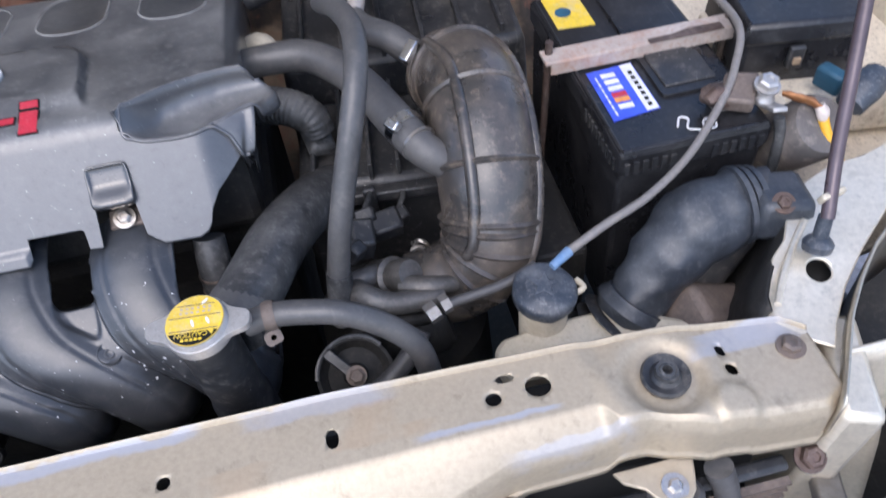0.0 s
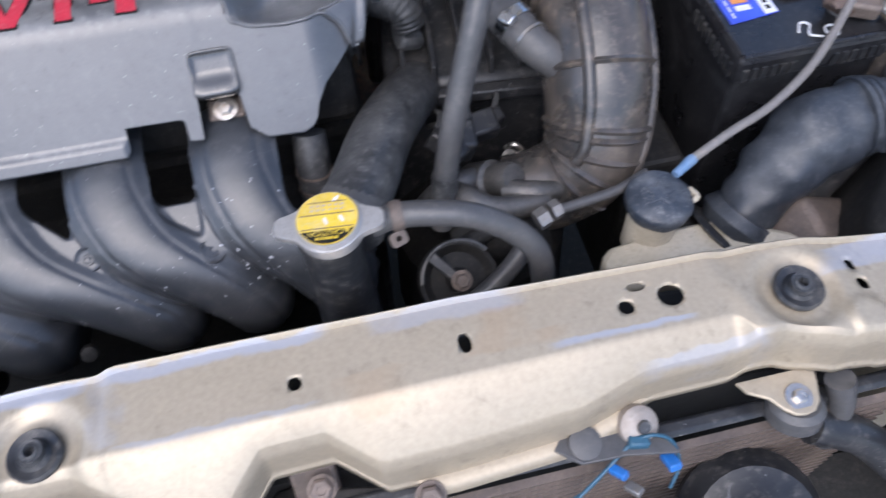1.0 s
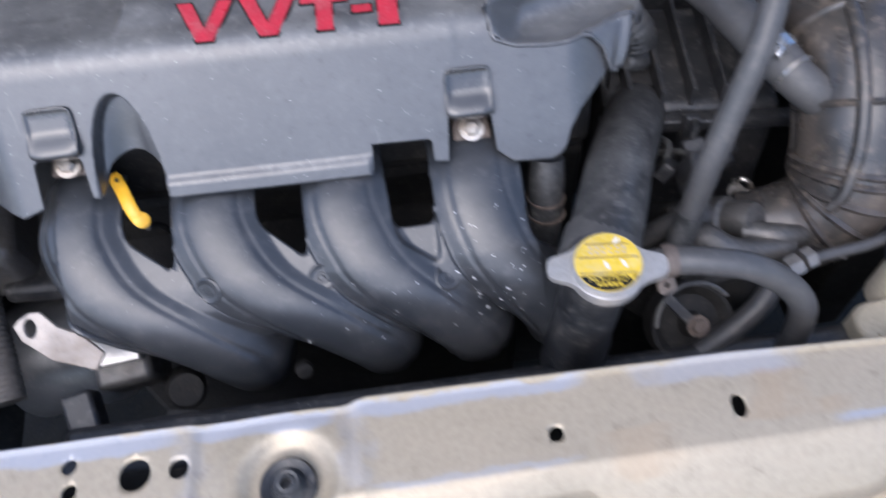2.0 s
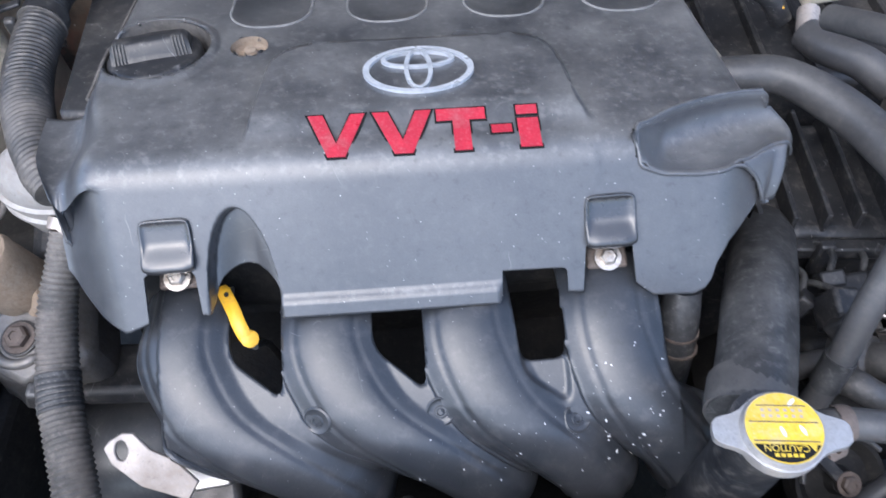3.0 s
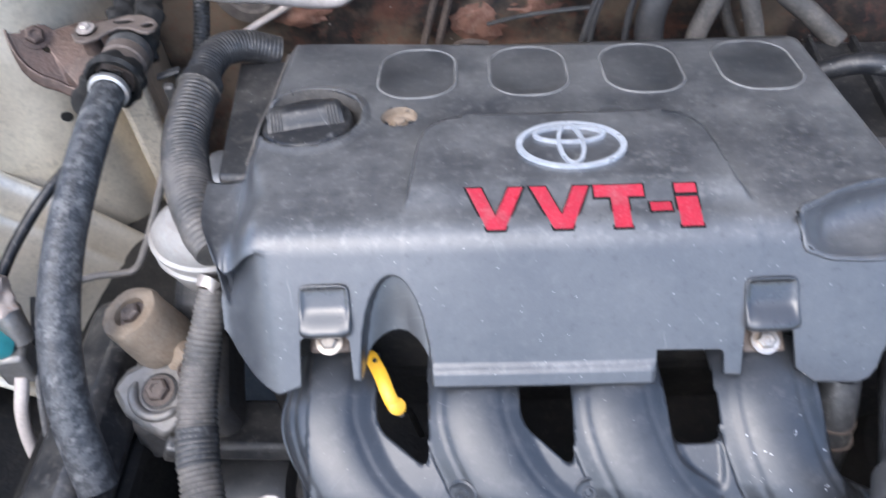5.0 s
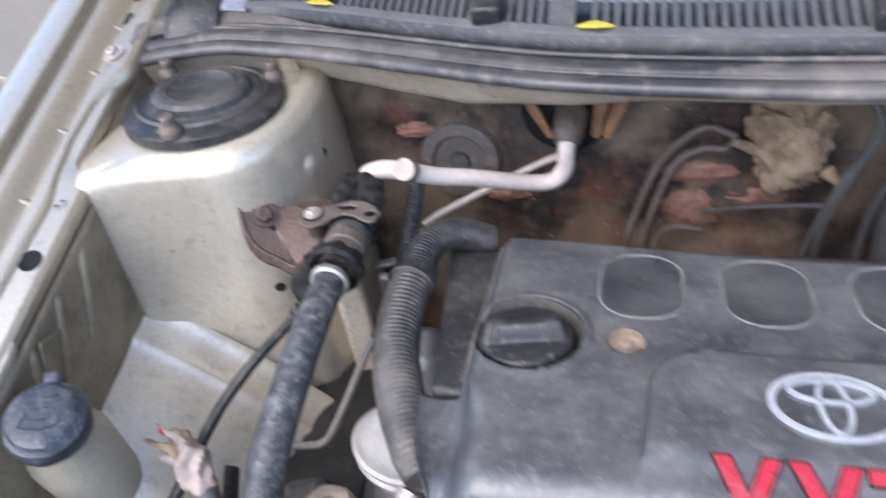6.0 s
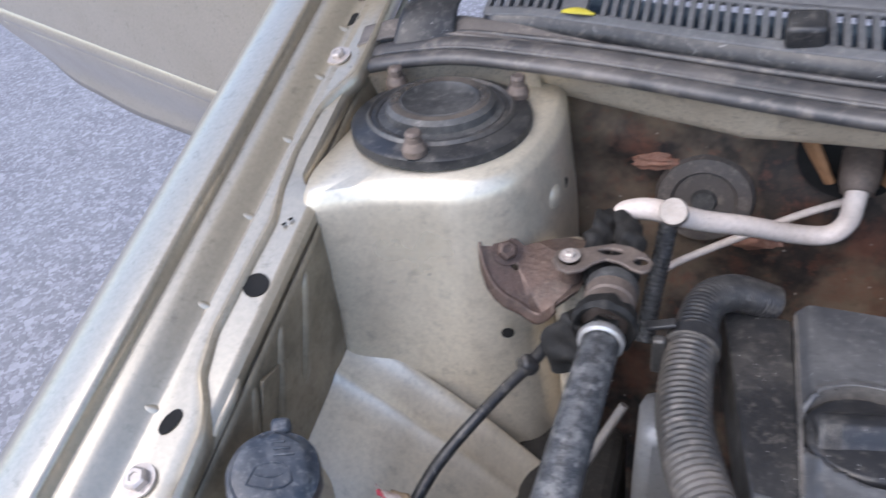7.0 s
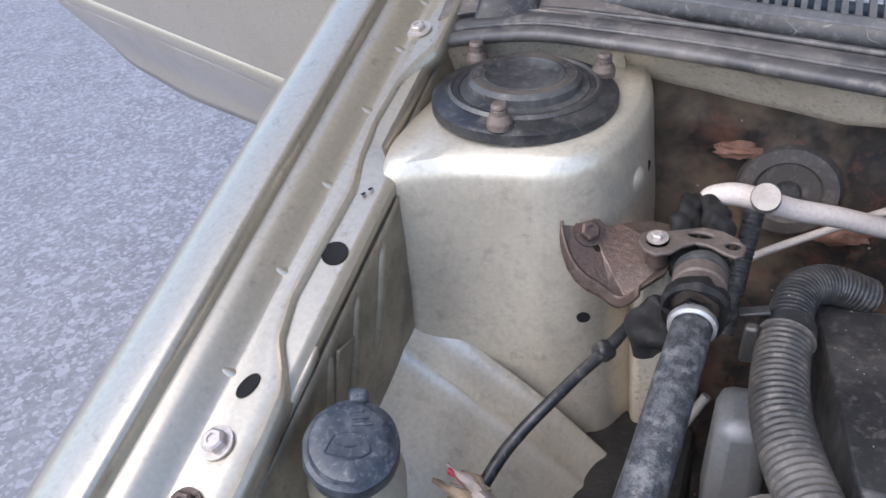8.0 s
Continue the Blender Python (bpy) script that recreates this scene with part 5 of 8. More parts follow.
part("cable_end", joined(tube([(0.112, 0.428, 0.713), (0.121, 0.431, 0.715)], 0.0085, 6, 2), tube([(0.124, 0.432, 0.716), (0.131, 0.434, 0.717)], 0.008, 6, 2)), M["alu"], thr)
cab = thing("throttle_cable", (0.25, 0.45, 0.70), "grey sheathed throttle cable with a dusty blue end", "cable")
part("inner_run", tube([(0.125, 0.432, 0.716), (0.15, 0.435, 0.716), (0.178, 0.438, 0.718), (0.205, 0.446, 0.722)], 0.0042, 10, 5), M["hose"], cab)
part("sheath", tube([(0.222, 0.422, 0.760), (0.254, 0.434, 0.766), (0.295, 0.450, 0.769), (0.340, 0.477, 0.776), (0.383, 0.515, 0.790), (0.404, 0.540, 0.800), (0.425, 0.58, 0.81), (0.435, 0.66, 0.80)], 0.0034, 10, 6), M["sheath"], cab)
part("blue_end", tube([(0.207, 0.414, 0.757), (0.223, 0.4225, 0.760)], [0.0034, 0.0042], 10, 3), M["dustyblue"], cab, "dusty blue plastic sleeve")

# ---------------------------------------------------------------- power steering reservoir
res = thing("fluid_reservoir", (0.22, 0.40, 0.60), "yellowed translucent fluid reservoir with a dark screw cap", "reservoir")
part("tank", plate([(0.157, 0.378), (0.156, 0.398), (0.164, 0.407), (0.21, 0.413), (0.262, 0.413), (0.278, 0.405), (0.322, 0.380), (0.325, 0.368), (0.165, 0.368)], 0.09, pose(0, 0, 0.689)), M["tank"], res, bevel=0.006)
part("tank_seam", tube([(0.168, 0.380, 0.6885), (0.21, 0.383, 0.6895), (0.27, 0.381, 0.6895), (0.315, 0.375, 0.6885)], 0.0022, 8, 4), M["tank"], res)
part("neck", lathe([(0.0195, -0.05), (0.0195, -0.002), (0.018, 0.0)], 28, pose(0.203, 0.418, 0.719)), M["tank"], res)
lid = part("lid", crumple(lathe([(0.0, 0.0105), (0.008, 0.0105), (0.0145, 0.0110), (0.0165, 0.0100), (0.0200, 0.0088), (0.0232, 0.0075), (0.0250, 0.0045), (0.0248, -0.002), (0.0228, -0.007), (0.020, -0.008)], 40, pose(0.203, 0.418, 0.721, 4, 3)), 0.0020, 70, 2.0), M["capgrey"], res)
star = []
for k in range(10):
    a = math.pi * k / 5
    star.append(((0.013 if k % 2 == 0 else 0.006) * math.cos(a), (0.013 if k % 2 == 0 else 0.006) * math.sin(a)))
part("lid_relief", plate(star, 0.003, pose(0.203, 0.418, 0.7330, 4, 3)), M["capgrey"], lid, bevel=0.0008)
part("lid_tab", tube([(0.226, 0.415, 0.715), (0.235, 0.417, 0.718), (0.232, 0.426, 0.718)], 0.0025, 8, 4), M["tank"], lid)

# ---------------------------------------------------------------- battery
bat = thing("car_battery", (0.355, 0.615, 0.55), "black car battery with blue and yellow labels and corroded terminal", "battery")
part("case", box((0.126, 0.236, 0.19), pose(0.355, 0.614, 0.655)), M["blackgloss"], bat, smooth=False, bevel=0.004)
part("lid", box((0.132, 0.242, 0.024), pose(0.355, 0.614, 0.7605)), M["blackgloss"], bat, smooth=False, bevel=0.004)
for k in range(6):
    part("lid_tooth", box((0.0045, 0.004, 0.012), pose(0.296 + 0.008 * k, 0.4935, 0.7575)), M["plastic"], bat, smooth=False)
    part("lid_tooth", box((0.0045, 0.004, 0.012), pose(0.372 + 0.008 * k, 0.4935, 0.7575)), M["plastic"], bat, smooth=False)
for k in range(9):
    part("lid_tooth", box((0.004, 0.0045, 0.012), pose(0.2895, 0.503 + 0.008 * k, 0.7575)), M["plastic"], bat, smooth=False)
part("lid_ridge", tube([(0.293, 0.499, 0.7722), (0.293, 0.728, 0.7722)], 0.0022, 8, 2), M["blackgloss"], bat)
part("lid_ridge", tube([(0.293, 0.4965, 0.7722), (0.417, 0.4965, 0.7722)], 0.0022, 8, 2), M["blackgloss"], bat)
part("top_panel", plate(rounded(0.350, 0.55, 0.408, 0.72, 0.006), 0.003, pose(0, 0, 0.7755)), M["blackgloss"], bat, bevel=0.0012)
part("vent_step", plate([(0.356, 0.56), (0.402, 0.56), (0.402, 0.60), (0.385, 0.615), (0.356, 0.615)], 0.002, pose(0, 0, 0.7775)), M["plastic"], bat, bevel=0.001)
lab = part("label", plate([(0.300, 0.534), (0.343, 0.539), (0.343, 0.605), (0.300, 0.602)], 0.0006, pose(0, 0, 0.7735)), M["blue"], bat, "blue printed label with white strip", smooth=False)
part("label_strip", plate([(0.331, 0.5385), (0.342, 0.5395), (0.342, 0.604), (0.331, 0.603)], 0.0004, pose(0, 0, 0.7741)), M["white"], lab, smooth=False)
for k, (mm, y) in enumerate((("white", 0.55), ("orange", 0.559), ("red", 0.566), ("white", 0.575), ("white", 0.584), ("white", 0.593))):
    part("print_shape", box((0.013, 0.006, 0.0004), pose(0.317, y, 0.7739)), M[mm], lab, smooth=False)
for k in range(7):
    part("print_bar", box((0.0035, 0.0045, 0.0004), pose(0.3365, 0.546 + 0.0075 * k, 0.7743)), M["ink_and_holes"], lab, smooth=False)
    part("print_bar", box((0.0016, 0.006, 0.0004), pose(0.3055, 0.543 + 0.0078 * k, 0.7739)), M["white"], lab, smooth=False)
part("yellow_label", plate([(0.299, 0.675), (0.335, 0.672), (0.335, 0.728), (0.299, 0.73)], 0.0006, pose(0, 0, 0.7735)), M["label"], bat, "yellow warning label", smooth=False)
part("round_mark", plate(ring(0.312, 0.70, 0.008), 0.0004, pose(0, 0, 0.774)), M["tealwire"], bat, smooth=False)
chalk = joined(tube([(0.346, 0.512, 0.7737), (0.352, 0.522, 0.7737), (0.358, 0.518, 0.7737), (0.353, 0.508, 0.7737), (0.362, 0.503, 0.7737)], 0.0010, 5, 4),
               tube([(0.372 + 0.005 * math.cos(a), 0.508 + 0.006 * math.sin(a), 0.7737) for a in (0.6 * k for k in range(12))], 0.0010, 5, 3))
part("chalk_mark", chalk, M["white"], bat, "white chalk scribble")
part("post", lathe([(0.011, 0), (0.0095, 0.016), (0.0, 0.017)], 16, pose(0.392, 0.530, 0.772)), M["alu"], bat)
blob = bmesh.new()
bmesh.ops.create_icosphere(blob, subdivisions=3, radius=0.015)
for v in blob.verts:
    v.co *= 1 + 0.5 * noise.noise(v.co * 90)
part("corroded_terminal", moved(blob, pose(0.386, 0.524, 0.786, 0, 0, 0) @ Matrix.Diagonal((1.0, 0.75, 0.6, 1))), M["rust"], bat, "corroded rusty terminal clamp")
strap = thing("battery_strap", (0.355, 0.62, 0.60), "rust-stained grey battery hold-down strap and rod", "battery clamp")
part("strap_bar", box((0.185, 0.020, 0.004), pose(0.357, 0.618, 0.7865, 0, 0, 0)), M["strapmetal"], strap, smooth=False, bevel=0.001)
part("strap_flange", box((0.175, 0.003, 0.012), pose(0.357, 0.6085, 0.7815)), M["strapmetal"], strap, smooth=False)
part("rust_patch", plate([(0.36, 0.606), (0.43, 0.606), (0.43, 0.616), (0.40, 0.617), (0.385, 0.613), (0.36, 0.612)], 0.0008, pose(0, 0, 0.7895)), M["rust"], strap, smooth=False)
part("rod", tube([(0.272, 0.622, 0.80), (0.268, 0.621, 0.70), (0.264, 0.62, 0.60)], 0.0036, 10, 3), M["rust"], strap, "rusty threaded rod")
part("rod", tube([(0.442, 0.622, 0.80), (0.442, 0.621, 0.70), (0.442, 0.62, 0.60)], 0.0036, 10, 3), M["brown_steel"], strap)

lead = thing("battery_lead", (0.42, 0.54, 0.75), "grey battery lead with bolted clamp and taped wire", "cable")
part("clamp", crumple(box((0.026, 0.032, 0.014), pose(0.402, 0.524, 0.786, 10, 0, -30)), 0.004, 110), M["brown_steel"], lead, bevel=0.003)
hexbolt(lead, (0.418, 0.512, 0.797), (0, -0.2, 1), 0.0078, M["capmetal"], washer=0.0105)
part("bolt_shank", lathe([(0.0075, 0.0), (0.0085, 0.004), (0.0065, 0.008), (0.0065, 0.016), (0, 0.016)], 18, pose(0.418, 0.511, 0.782)), M["capmetal"], lead)
part("lug", box((0.012, 0.030, 0.004), pose(0.421, 0.502, 0.783, -28, 0, -8)), M["capmetal"], lead, bevel=0.001)
part("black_wire", tube([(0.425, 0.495, 0.776), (0.4275, 0.491, 0.762), (0.4270, 0.488, 0.748), (0.425, 0.484, 0.728)], 0.0046, 10, 5), M["rubber"], lead)
part("copper_tail", crumple(tube([(0.434, 0.511, 0.786), (0.441, 0.504, 0.787), (0.449, 0.496, 0.786), (0.456, 0.490, 0.783)], [0.0048, 0.0060, 0.0062, 0.0045], 14, 5, flat=0.5), 0.0015, 160), M["copper"], lead, "bare flattened copper strands")
part("tape", crumple(tube([(0.455, 0.491, 0.7835), (0.4575, 0.4875, 0.779), (0.4585, 0.4855, 0.774)], [0.0045, 0.0056, 0.0050], 14, 4), 0.0012, 200), M["pipewhite"], lead, "pale tape")
part("yellow_wire", tube([(0.4583, 0.486, 0.7755), (0.460, 0.479, 0.765), (0.466, 0.471, 0.752), (0.474, 0.466, 0.738)], 0.0044, 12, 5), M["yellow"], lead, "yellow sheathed wire")

box_ = thing("relay_box", (0.49, 0.60, 0.70), "black plastic relay box with a latch on a beige tray", "relay box")
part("body", box((0.105, 0.11, 0.07), pose(0.495, 0.622, 0.762, 0, 0, -10), 0.95), M["blackgloss"], box_, bevel=0.004)
part("cover", box((0.11, 0.115, 0.02), pose(0.495, 0.622, 0.797, 0, 0, -10), 0.95), M["blackgloss"], box_, bevel=0.004)
part("latch", box((0.014, 0.006, 0.022), pose(0.478, 0.564, 0.776, 0, 0, -8)), M["plastic"], box_, bevel=0.002)
part("latch_pin", box((0.007, 0.003, 0.007), pose(0.4775, 0.560, 0.774, 0, 0, -8)), M["mud"], box_, bevel=0.001)
tray = thing("battery_tray_panel", (0.50, 0.58, 0.70), "beige painted inner wing panel beside the battery", "car body panel")
part("panel", box((0.42, 0.46, 0.008), pose(0.635, 0.66, 0.69, 0, -4, 6)), M["beige_grime"], tray, smooth=False, bevel=0.003)
part("step", box((0.20, 0.03, 0.05), pose(0.52, 0.552, 0.722, 0, 0, -10)), M["beige_grime"], tray, smooth=False, bevel=0.006)
part("side_wall", box((0.02, 0.70, 0.30), pose(0.70, 0.70, 0.80, 0, 12, 0)), M["bay_paint"], tray, smooth=False, bevel=0.006)
part("dark_canister", lathe([(0, 0.05), (0.024, 0.048), (0.028, 0.04), (0.028, -0.05), (0, -0.05)], 24, pose(0.452, 0.512, 0.730, 35, 10)), M["seal_tray"], tray, "dusty brown-grey round canister")
part("panel_edge", box((0.012, 0.16, 0.03), pose(0.452, 0.60, 0.742)), M["beige_grime"], tray, smooth=False, bevel=0.003)

# ---------------------------------------------------------------- air snorkel
sn = thing("air_snorkel", (0.32, 0.43, 0.66), "black plastic air snorkel with a bellows joint", "air duct")
part("tube_body", crumple(tube([(0.400, 0.446, 0.742), (0.368, 0.444, 0.740), (0.337, 0.440, 0.733), (0.308, 0.430, 0.715), (0.284, 0.416, 0.69), (0.262, 0.405, 0.665)], [0.0235, 0.0300, 0.0345, 0.0290, 0.0235, 0.0235], 36, 10, flat=0.9, up=(0, -0.3, 0.9)), 0.0045, 55.0), M["snorkel"], sn)
for k in range(5):
    f = k / 4
    p = Vector((0.266, 0.407, 0.670)).lerp(Vector((0.236, 0.399, 0.645)), f)
    d = Vector((-0.66, -0.2, -0.7)).normalized()
    part("bellows_ring", tube([p - d * 0.0035, p, p + d * 0.0035], [0.029, 0.036, 0.029], 26, 3), M["plastic"], sn)
part("collar", tube([(0.282, 0.4145, 0.688), (0.276, 0.412, 0.681), (0.270, 0.4095, 0.674)], [0.0265, 0.0315, 0.0265], 26, 3), M["snorkel"], sn)
for k in range(3):  # ribs before the mouth
    c = Vector((0.384 - 0.007 * k, 0.4452 - 0.0005 * k, 0.7415))
    part("rib", tube([c + Vector((0.0022, 0, 0)), c - Vector((0.0022, 0, 0))], [0.0295 + 0.0015 * k, 0.0295 + 0.0015 * k], 32, 2, flat=0.9, up=(0, -0.3, 0.9)), M["snorkel"], sn)
part("mouth", box((0.044, 0.05, 0.034), pose(0.396, 0.431, 0.748, -8, 0, -12), 0.92), M["snorkel"], sn, bevel=0.006)
hexbolt(sn, (0.3885, 0.4165, 0.7655), (-0.1, -0.4, 0.9), 0.0048, M["rust"], washer=0.0088)
part("mount_band", tube([(0.372, 0.4445, 0.7405), (0.363, 0.444, 0.7395)], 0.0262, 26, 2, flat=0.88, up=(0, -0.3, 0.9)), M["plastic"], sn)
part("lower_duct", tube([(0.37, 0.44, 0.72), (0.34, 0.43, 0.68), (0.30, 0.42, 0.63), (0.28, 0.41, 0.57)], 0.022, 16, 5), M["plastic"], sn)
part("lower_stay", box((0.08, 0.05, 0.07), pose(0.33, 0.395, 0.66, 10, 30, 10), 0.8), M["brown_steel"], sn, bevel=0.006)

# ---------------------------------------------------------------- right-hand front corner
corner = thing("corner_panel", (0.40, 0.39, 0.70), "cream painted corner panel with a round hole", "car body panel")
INNER = [(0.338, 0.338), (0.342, 0.352), (0.352, 0.366), (0.363, 0.380), (0.378, 0.392), (0.392, 0.413), (0.412, 0.437), (0.452, 0.453), (0.482, 0.455), (0.60, 0.49)]
OUTER = [(0.60, 0.445), (0.52, 0.425), (0.47, 0.402), (0.431, 0.372), (0.405, 0.348), (0.384, 0.323), (0.372, 0.305), (0.355, 0.318)]
pts = INNER + OUTER
bm = plate(pts, 0.003, None, [ring(0.3915, 0.3635, 0.0092, 0.0085, 20)])
for v in bm.verts:
    v.co.z += 0.7415 + 0.0135 * ease(v.co.y, 0.335, 0.39)
part("panel", bm, M["bay_paint"], corner, bevel=0.0012)
# near-black block painted in for the depth under the round hole
part("hole_floor", box((0.03, 0.03, 0.004), pose(0.3915, 0.3635, 0.735)), M["dark"], corner, smooth=False)
part("wing_liner", box((0.28, 0.16, 0.36), pose(0.56, 0.335, 0.50, 0, 0, 22)), M["dark"], corner, smooth=False)
# inner wall coloured near black for the dark gap beside the snorkel
part("inner_wall", sheet(span(0, 1, 0.1), span(0, 1, 0.2), lambda u, v: (along(u, [(k / 9, q[0]) for k, q in enumerate(INNER)]) - 0.03 * v, along(u, [(k / 9, q[1]) for k, q in enumerate(INNER)]) + 0.03 * v, 0.7525 - 0.16 * v)), M["dark"], corner, thick=0.003)
part("seam", tube([(0.345, 0.340, 0.7545), (0.358, 0.358, 0.7550), (0.383, 0.386, 0.7550), (0.401, 0.404, 0.7550)], 0.0028, 8, 4), M["bay_paint"], corner)
wing = thing("front_fender", (0.47, 0.4, 0.30), "beige painted front fender beside the corner panel", "car body panel", "front fenders")
part("skin", sheet(span(0, 1, 0.04), span(0, 1, 0.06), lambda u, v: (along(u, [(0, 0.345), (0.15, 0.366), (0.3, 0.386), (0.45, 0.409), (0.6, 0.435), (0.8, 0.48), (1, 0.61)]) + 0.003 + 0.03 * v, along(u, [(0, 0.262), (0.15, 0.292), (0.3, 0.321), (0.45, 0.347), (0.6, 0.371), (0.8, 0.402), (1, 0.445)]) + 0.02 * v, 0.752 + 0.004 * ease(u, 0.2, 0.5) - 0.36 * v)), M["paint"], wing, thick=0.002)
part("front_edge", sheet(span(0, 1, 0.1), span(0, 1, 0.1), lambda u, v: (0.378 + 0.05 * u + 0.01 * v, 0.305 - 0.05 * u * v, 0.735 - 0.22 * v)), M["bay_paint"], wing, thick=0.002)
part("end_filler", box((0.03, 0.085, 0.20), pose(0.374, 0.298, 0.632, 0, 4, -18)), M["bay_paint"], wing, bevel=0.006)
part("lower_skirt", box((0.20, 0.02, 0.26), pose(0.50, 0.19, 0.49, -12, 0, 24)), M["bay_paint"], wing, bevel=0.008)
lampb = thing("headlamp_mount", (0.34, 0.22, 0.55), "dirty pale headlamp mounting with a rusty bolt", "headlamp bracket")
part("arm", box((0.022, 0.14, 0.012), pose(0.352, 0.225, 0.655, -30, 0, -30)), M["alu"], lampb, bevel=0.003)
part("housing", box((0.09, 0.08, 0.06), pose(0.40, 0.19, 0.64, -15, 0, 20), 0.85), M["capgrey"], lampb, bevel=0.01)
hexbolt(lampb, (0.348, 0.262, 0.676), (0, -0.5, 0.8), 0.008, M["rust"], washer=0.012)
part("pipe", tube([(0.275, 0.262, 0.70), (0.283, 0.252, 0.67), (0.287, 0.246, 0.62)], [0.010, 0.009, 0.009], 14, 4), M["hose"], lampb)

prop = thing("hood_prop", (0.39, 0.376, 0.76), "thin purple-brown hood prop rod in a plastic socket", "prop rod")
part("rod", tube([(0.393, 0.377, 0.788), (0.407, 0.408, 0.825), (0.425, 0.445, 0.88), (0.50, 0.59, 1.06), (0.62, 0.82, 1.36)], 0.0048, 12, 4), surface("rod_paint", (0.10, 0.075, 0.085), 0.4, 0.2, bump=0.05), prop)
part("socket", lathe([(0.0, 0.0), (0.012, 0.0), (0.013, 0.006), (0.010, 0.010), (0.0065, 0.012), (0.006, 0.03), (0, 0.03)], 18, facing((0.390, 0.372, 0.762), (0.15, 0.3, 0.9)) @ Matrix.Diagonal((0.85, 0.85, 0.9, 1))), M["capgrey"], prop)

part("rod_clip", crumple(box((0.020, 0.005, 0.009), pose(0.399, 0.388, 0.799, 20, 0, 10)), 0.001, 200), M["tank"], prop, "small yellowed rod clip", bevel=0.0015)
side = thing("side_plug", (0.50, 0.49, 0.74), "blue-grey lamp plug beside the wing", "plug")
part("plug", tube([(0.485, 0.492, 0.775), (0.500, 0.500, 0.783), (0.515, 0.507, 0.786)], [0.012, 0.015, 0.013], 12, 4), M["capgrey"], side)
part("blue_cap", box((0.014, 0.026, 0.02), pose(0.497, 0.535, 0.768, 0, 0, 20)), M["tealwire"], side, bevel=0.003)

# ---------------------------------------------------------------- in front of the bar
cond = thing("condenser", (0.12, 0.235, 0.40), "dark finned condenser in front of the support bar", "condenser")
# near-black sheet painted in for the dark between the slats
part("backing", box((0.60, 0.008, 0.27), pose(0.03, 0.292, 0.54)), M["ink_and_holes"], cond, smooth=False)
slat = box((0.60, 0.006, 0.0026), Matrix.Identity(4))
slat_mesh = bpy.data.meshes.new("slat")
slat.to_mesh(slat_mesh)
slat.free()
slat_mesh.materials.append(M["brown_steel"])
for k in range(26):
    ob = new("slat", slat_mesh)
    ob.parent = cond
    ob.location = (0.03 - 0.12, 0.252 - 0.235, 0.668 - 0.0105 * k - 0.40)
part("top_rail", box((0.60, 0.012, 0.007), pose(0.03, 0.262, 0.678)), M["plastic"], cond, bevel=0.004)
latch = thing("hood_latch", (-0.08, 0.275, 0.62), "grey steel hood latch bracket bolted to the bar", "hood latch")
part("plate", box((0.03, 0.012, 0.07), pose(-0.082, 0.276, 0.665, -25)), M["brown_steel"], latch, bevel=0.003)
part("cross_arm", box((0.085, 0.018, 0.02), pose(-0.045, 0.262, 0.665, -25, 8, -10)), M["alu"], latch, bevel=0.004)
part("side_arm", box((0.02, 0.03, 0.05), pose(-0.10, 0.262, 0.655, -30, -15, 0)), M["dark"], latch, bevel=0.004)
hexbolt(latch, (-0.077, 0.272, 0.694), (0, -0.4, 0.9), 0.007, M["brown_steel"], washer=0.0095)
hexbolt(latch, (-0.010, 0.254, 0.685), (0, -0.5, 0.85), 0.0075, M["brown_steel"], washer=0.0105)
tab = thing("mount_tab", (0.09, 0.26, 0.67), "flat grey steel mounting tab on a round stud", "bracket")
part("tab", plate([(0.075, 0.262), (0.085, 0.274), (0.105, 0.276), (0.15, 0.252), (0.155, 0.242), (0.12, 0.248), (0.09, 0.249)], 0.003, pose(0, 0, 0.692)), M["hose"], tab, bevel=0.0008)
part("stud", lathe([(0.0115, 0), (0.011, 0.003), (0.007, 0.004), (0, 0.004)], 18, pose(0.096, 0.262, 0.692, 15)), M["hose"], tab)
plug = thing("white_plug", (0.135, 0.27, 0.66), "round off-white dusty plug behind the wires", "plug")
part("plug", lathe([(0, 0.012), (0.008, 0.012), (0.0135, 0.008), (0.0145, 0.0), (0.013, -0.02), (0, -0.02)], 20, facing((0.133, 0.268, 0.690), (0.1, -0.55, 0.8))), M["bracketal"], plug)
part("dark_tip", lathe([(0, 0.0135), (0.004, 0.013), (0.005, 0.011)], 14, facing((0.134, 0.267, 0.691), (0.1, -0.55, 0.8))), M["rubber"], plug)
horn = thing("horn", (0.21, 0.19, 0.55), "black round horn in front of the condenser", "horn")
part("shell", lathe([(0.0, 0.03), (0.02, 0.032), (0.03, 0.022), (0.045, 0.018), (0.055, 0.0), (0.05, -0.02), (0.0, -0.03)], 32, facing((0.215, 0.205, 0.60), (-0.1, -0.5, 0.9))), M["plastic"], horn)
part("trumpet", tube([(0.17, 0.20, 0.63), (0.155, 0.195, 0.62), (0.15, 0.19, 0.59)], [0.03, 0.034, 0.03], 20, 4), M["plastic"], horn)
part("paper_tag", plate(rounded(-0.012, -0.008, 0.012, 0.008, 0.004), 0.0006, facing((0.19, 0.205, 0.638), (-0.2, -0.45, 0.85), 20)), M["white"], horn)
wires = thing("horn_wires", (0.13, 0.24, 0.66), "thin teal wires with two bright blue connectors", "wire")
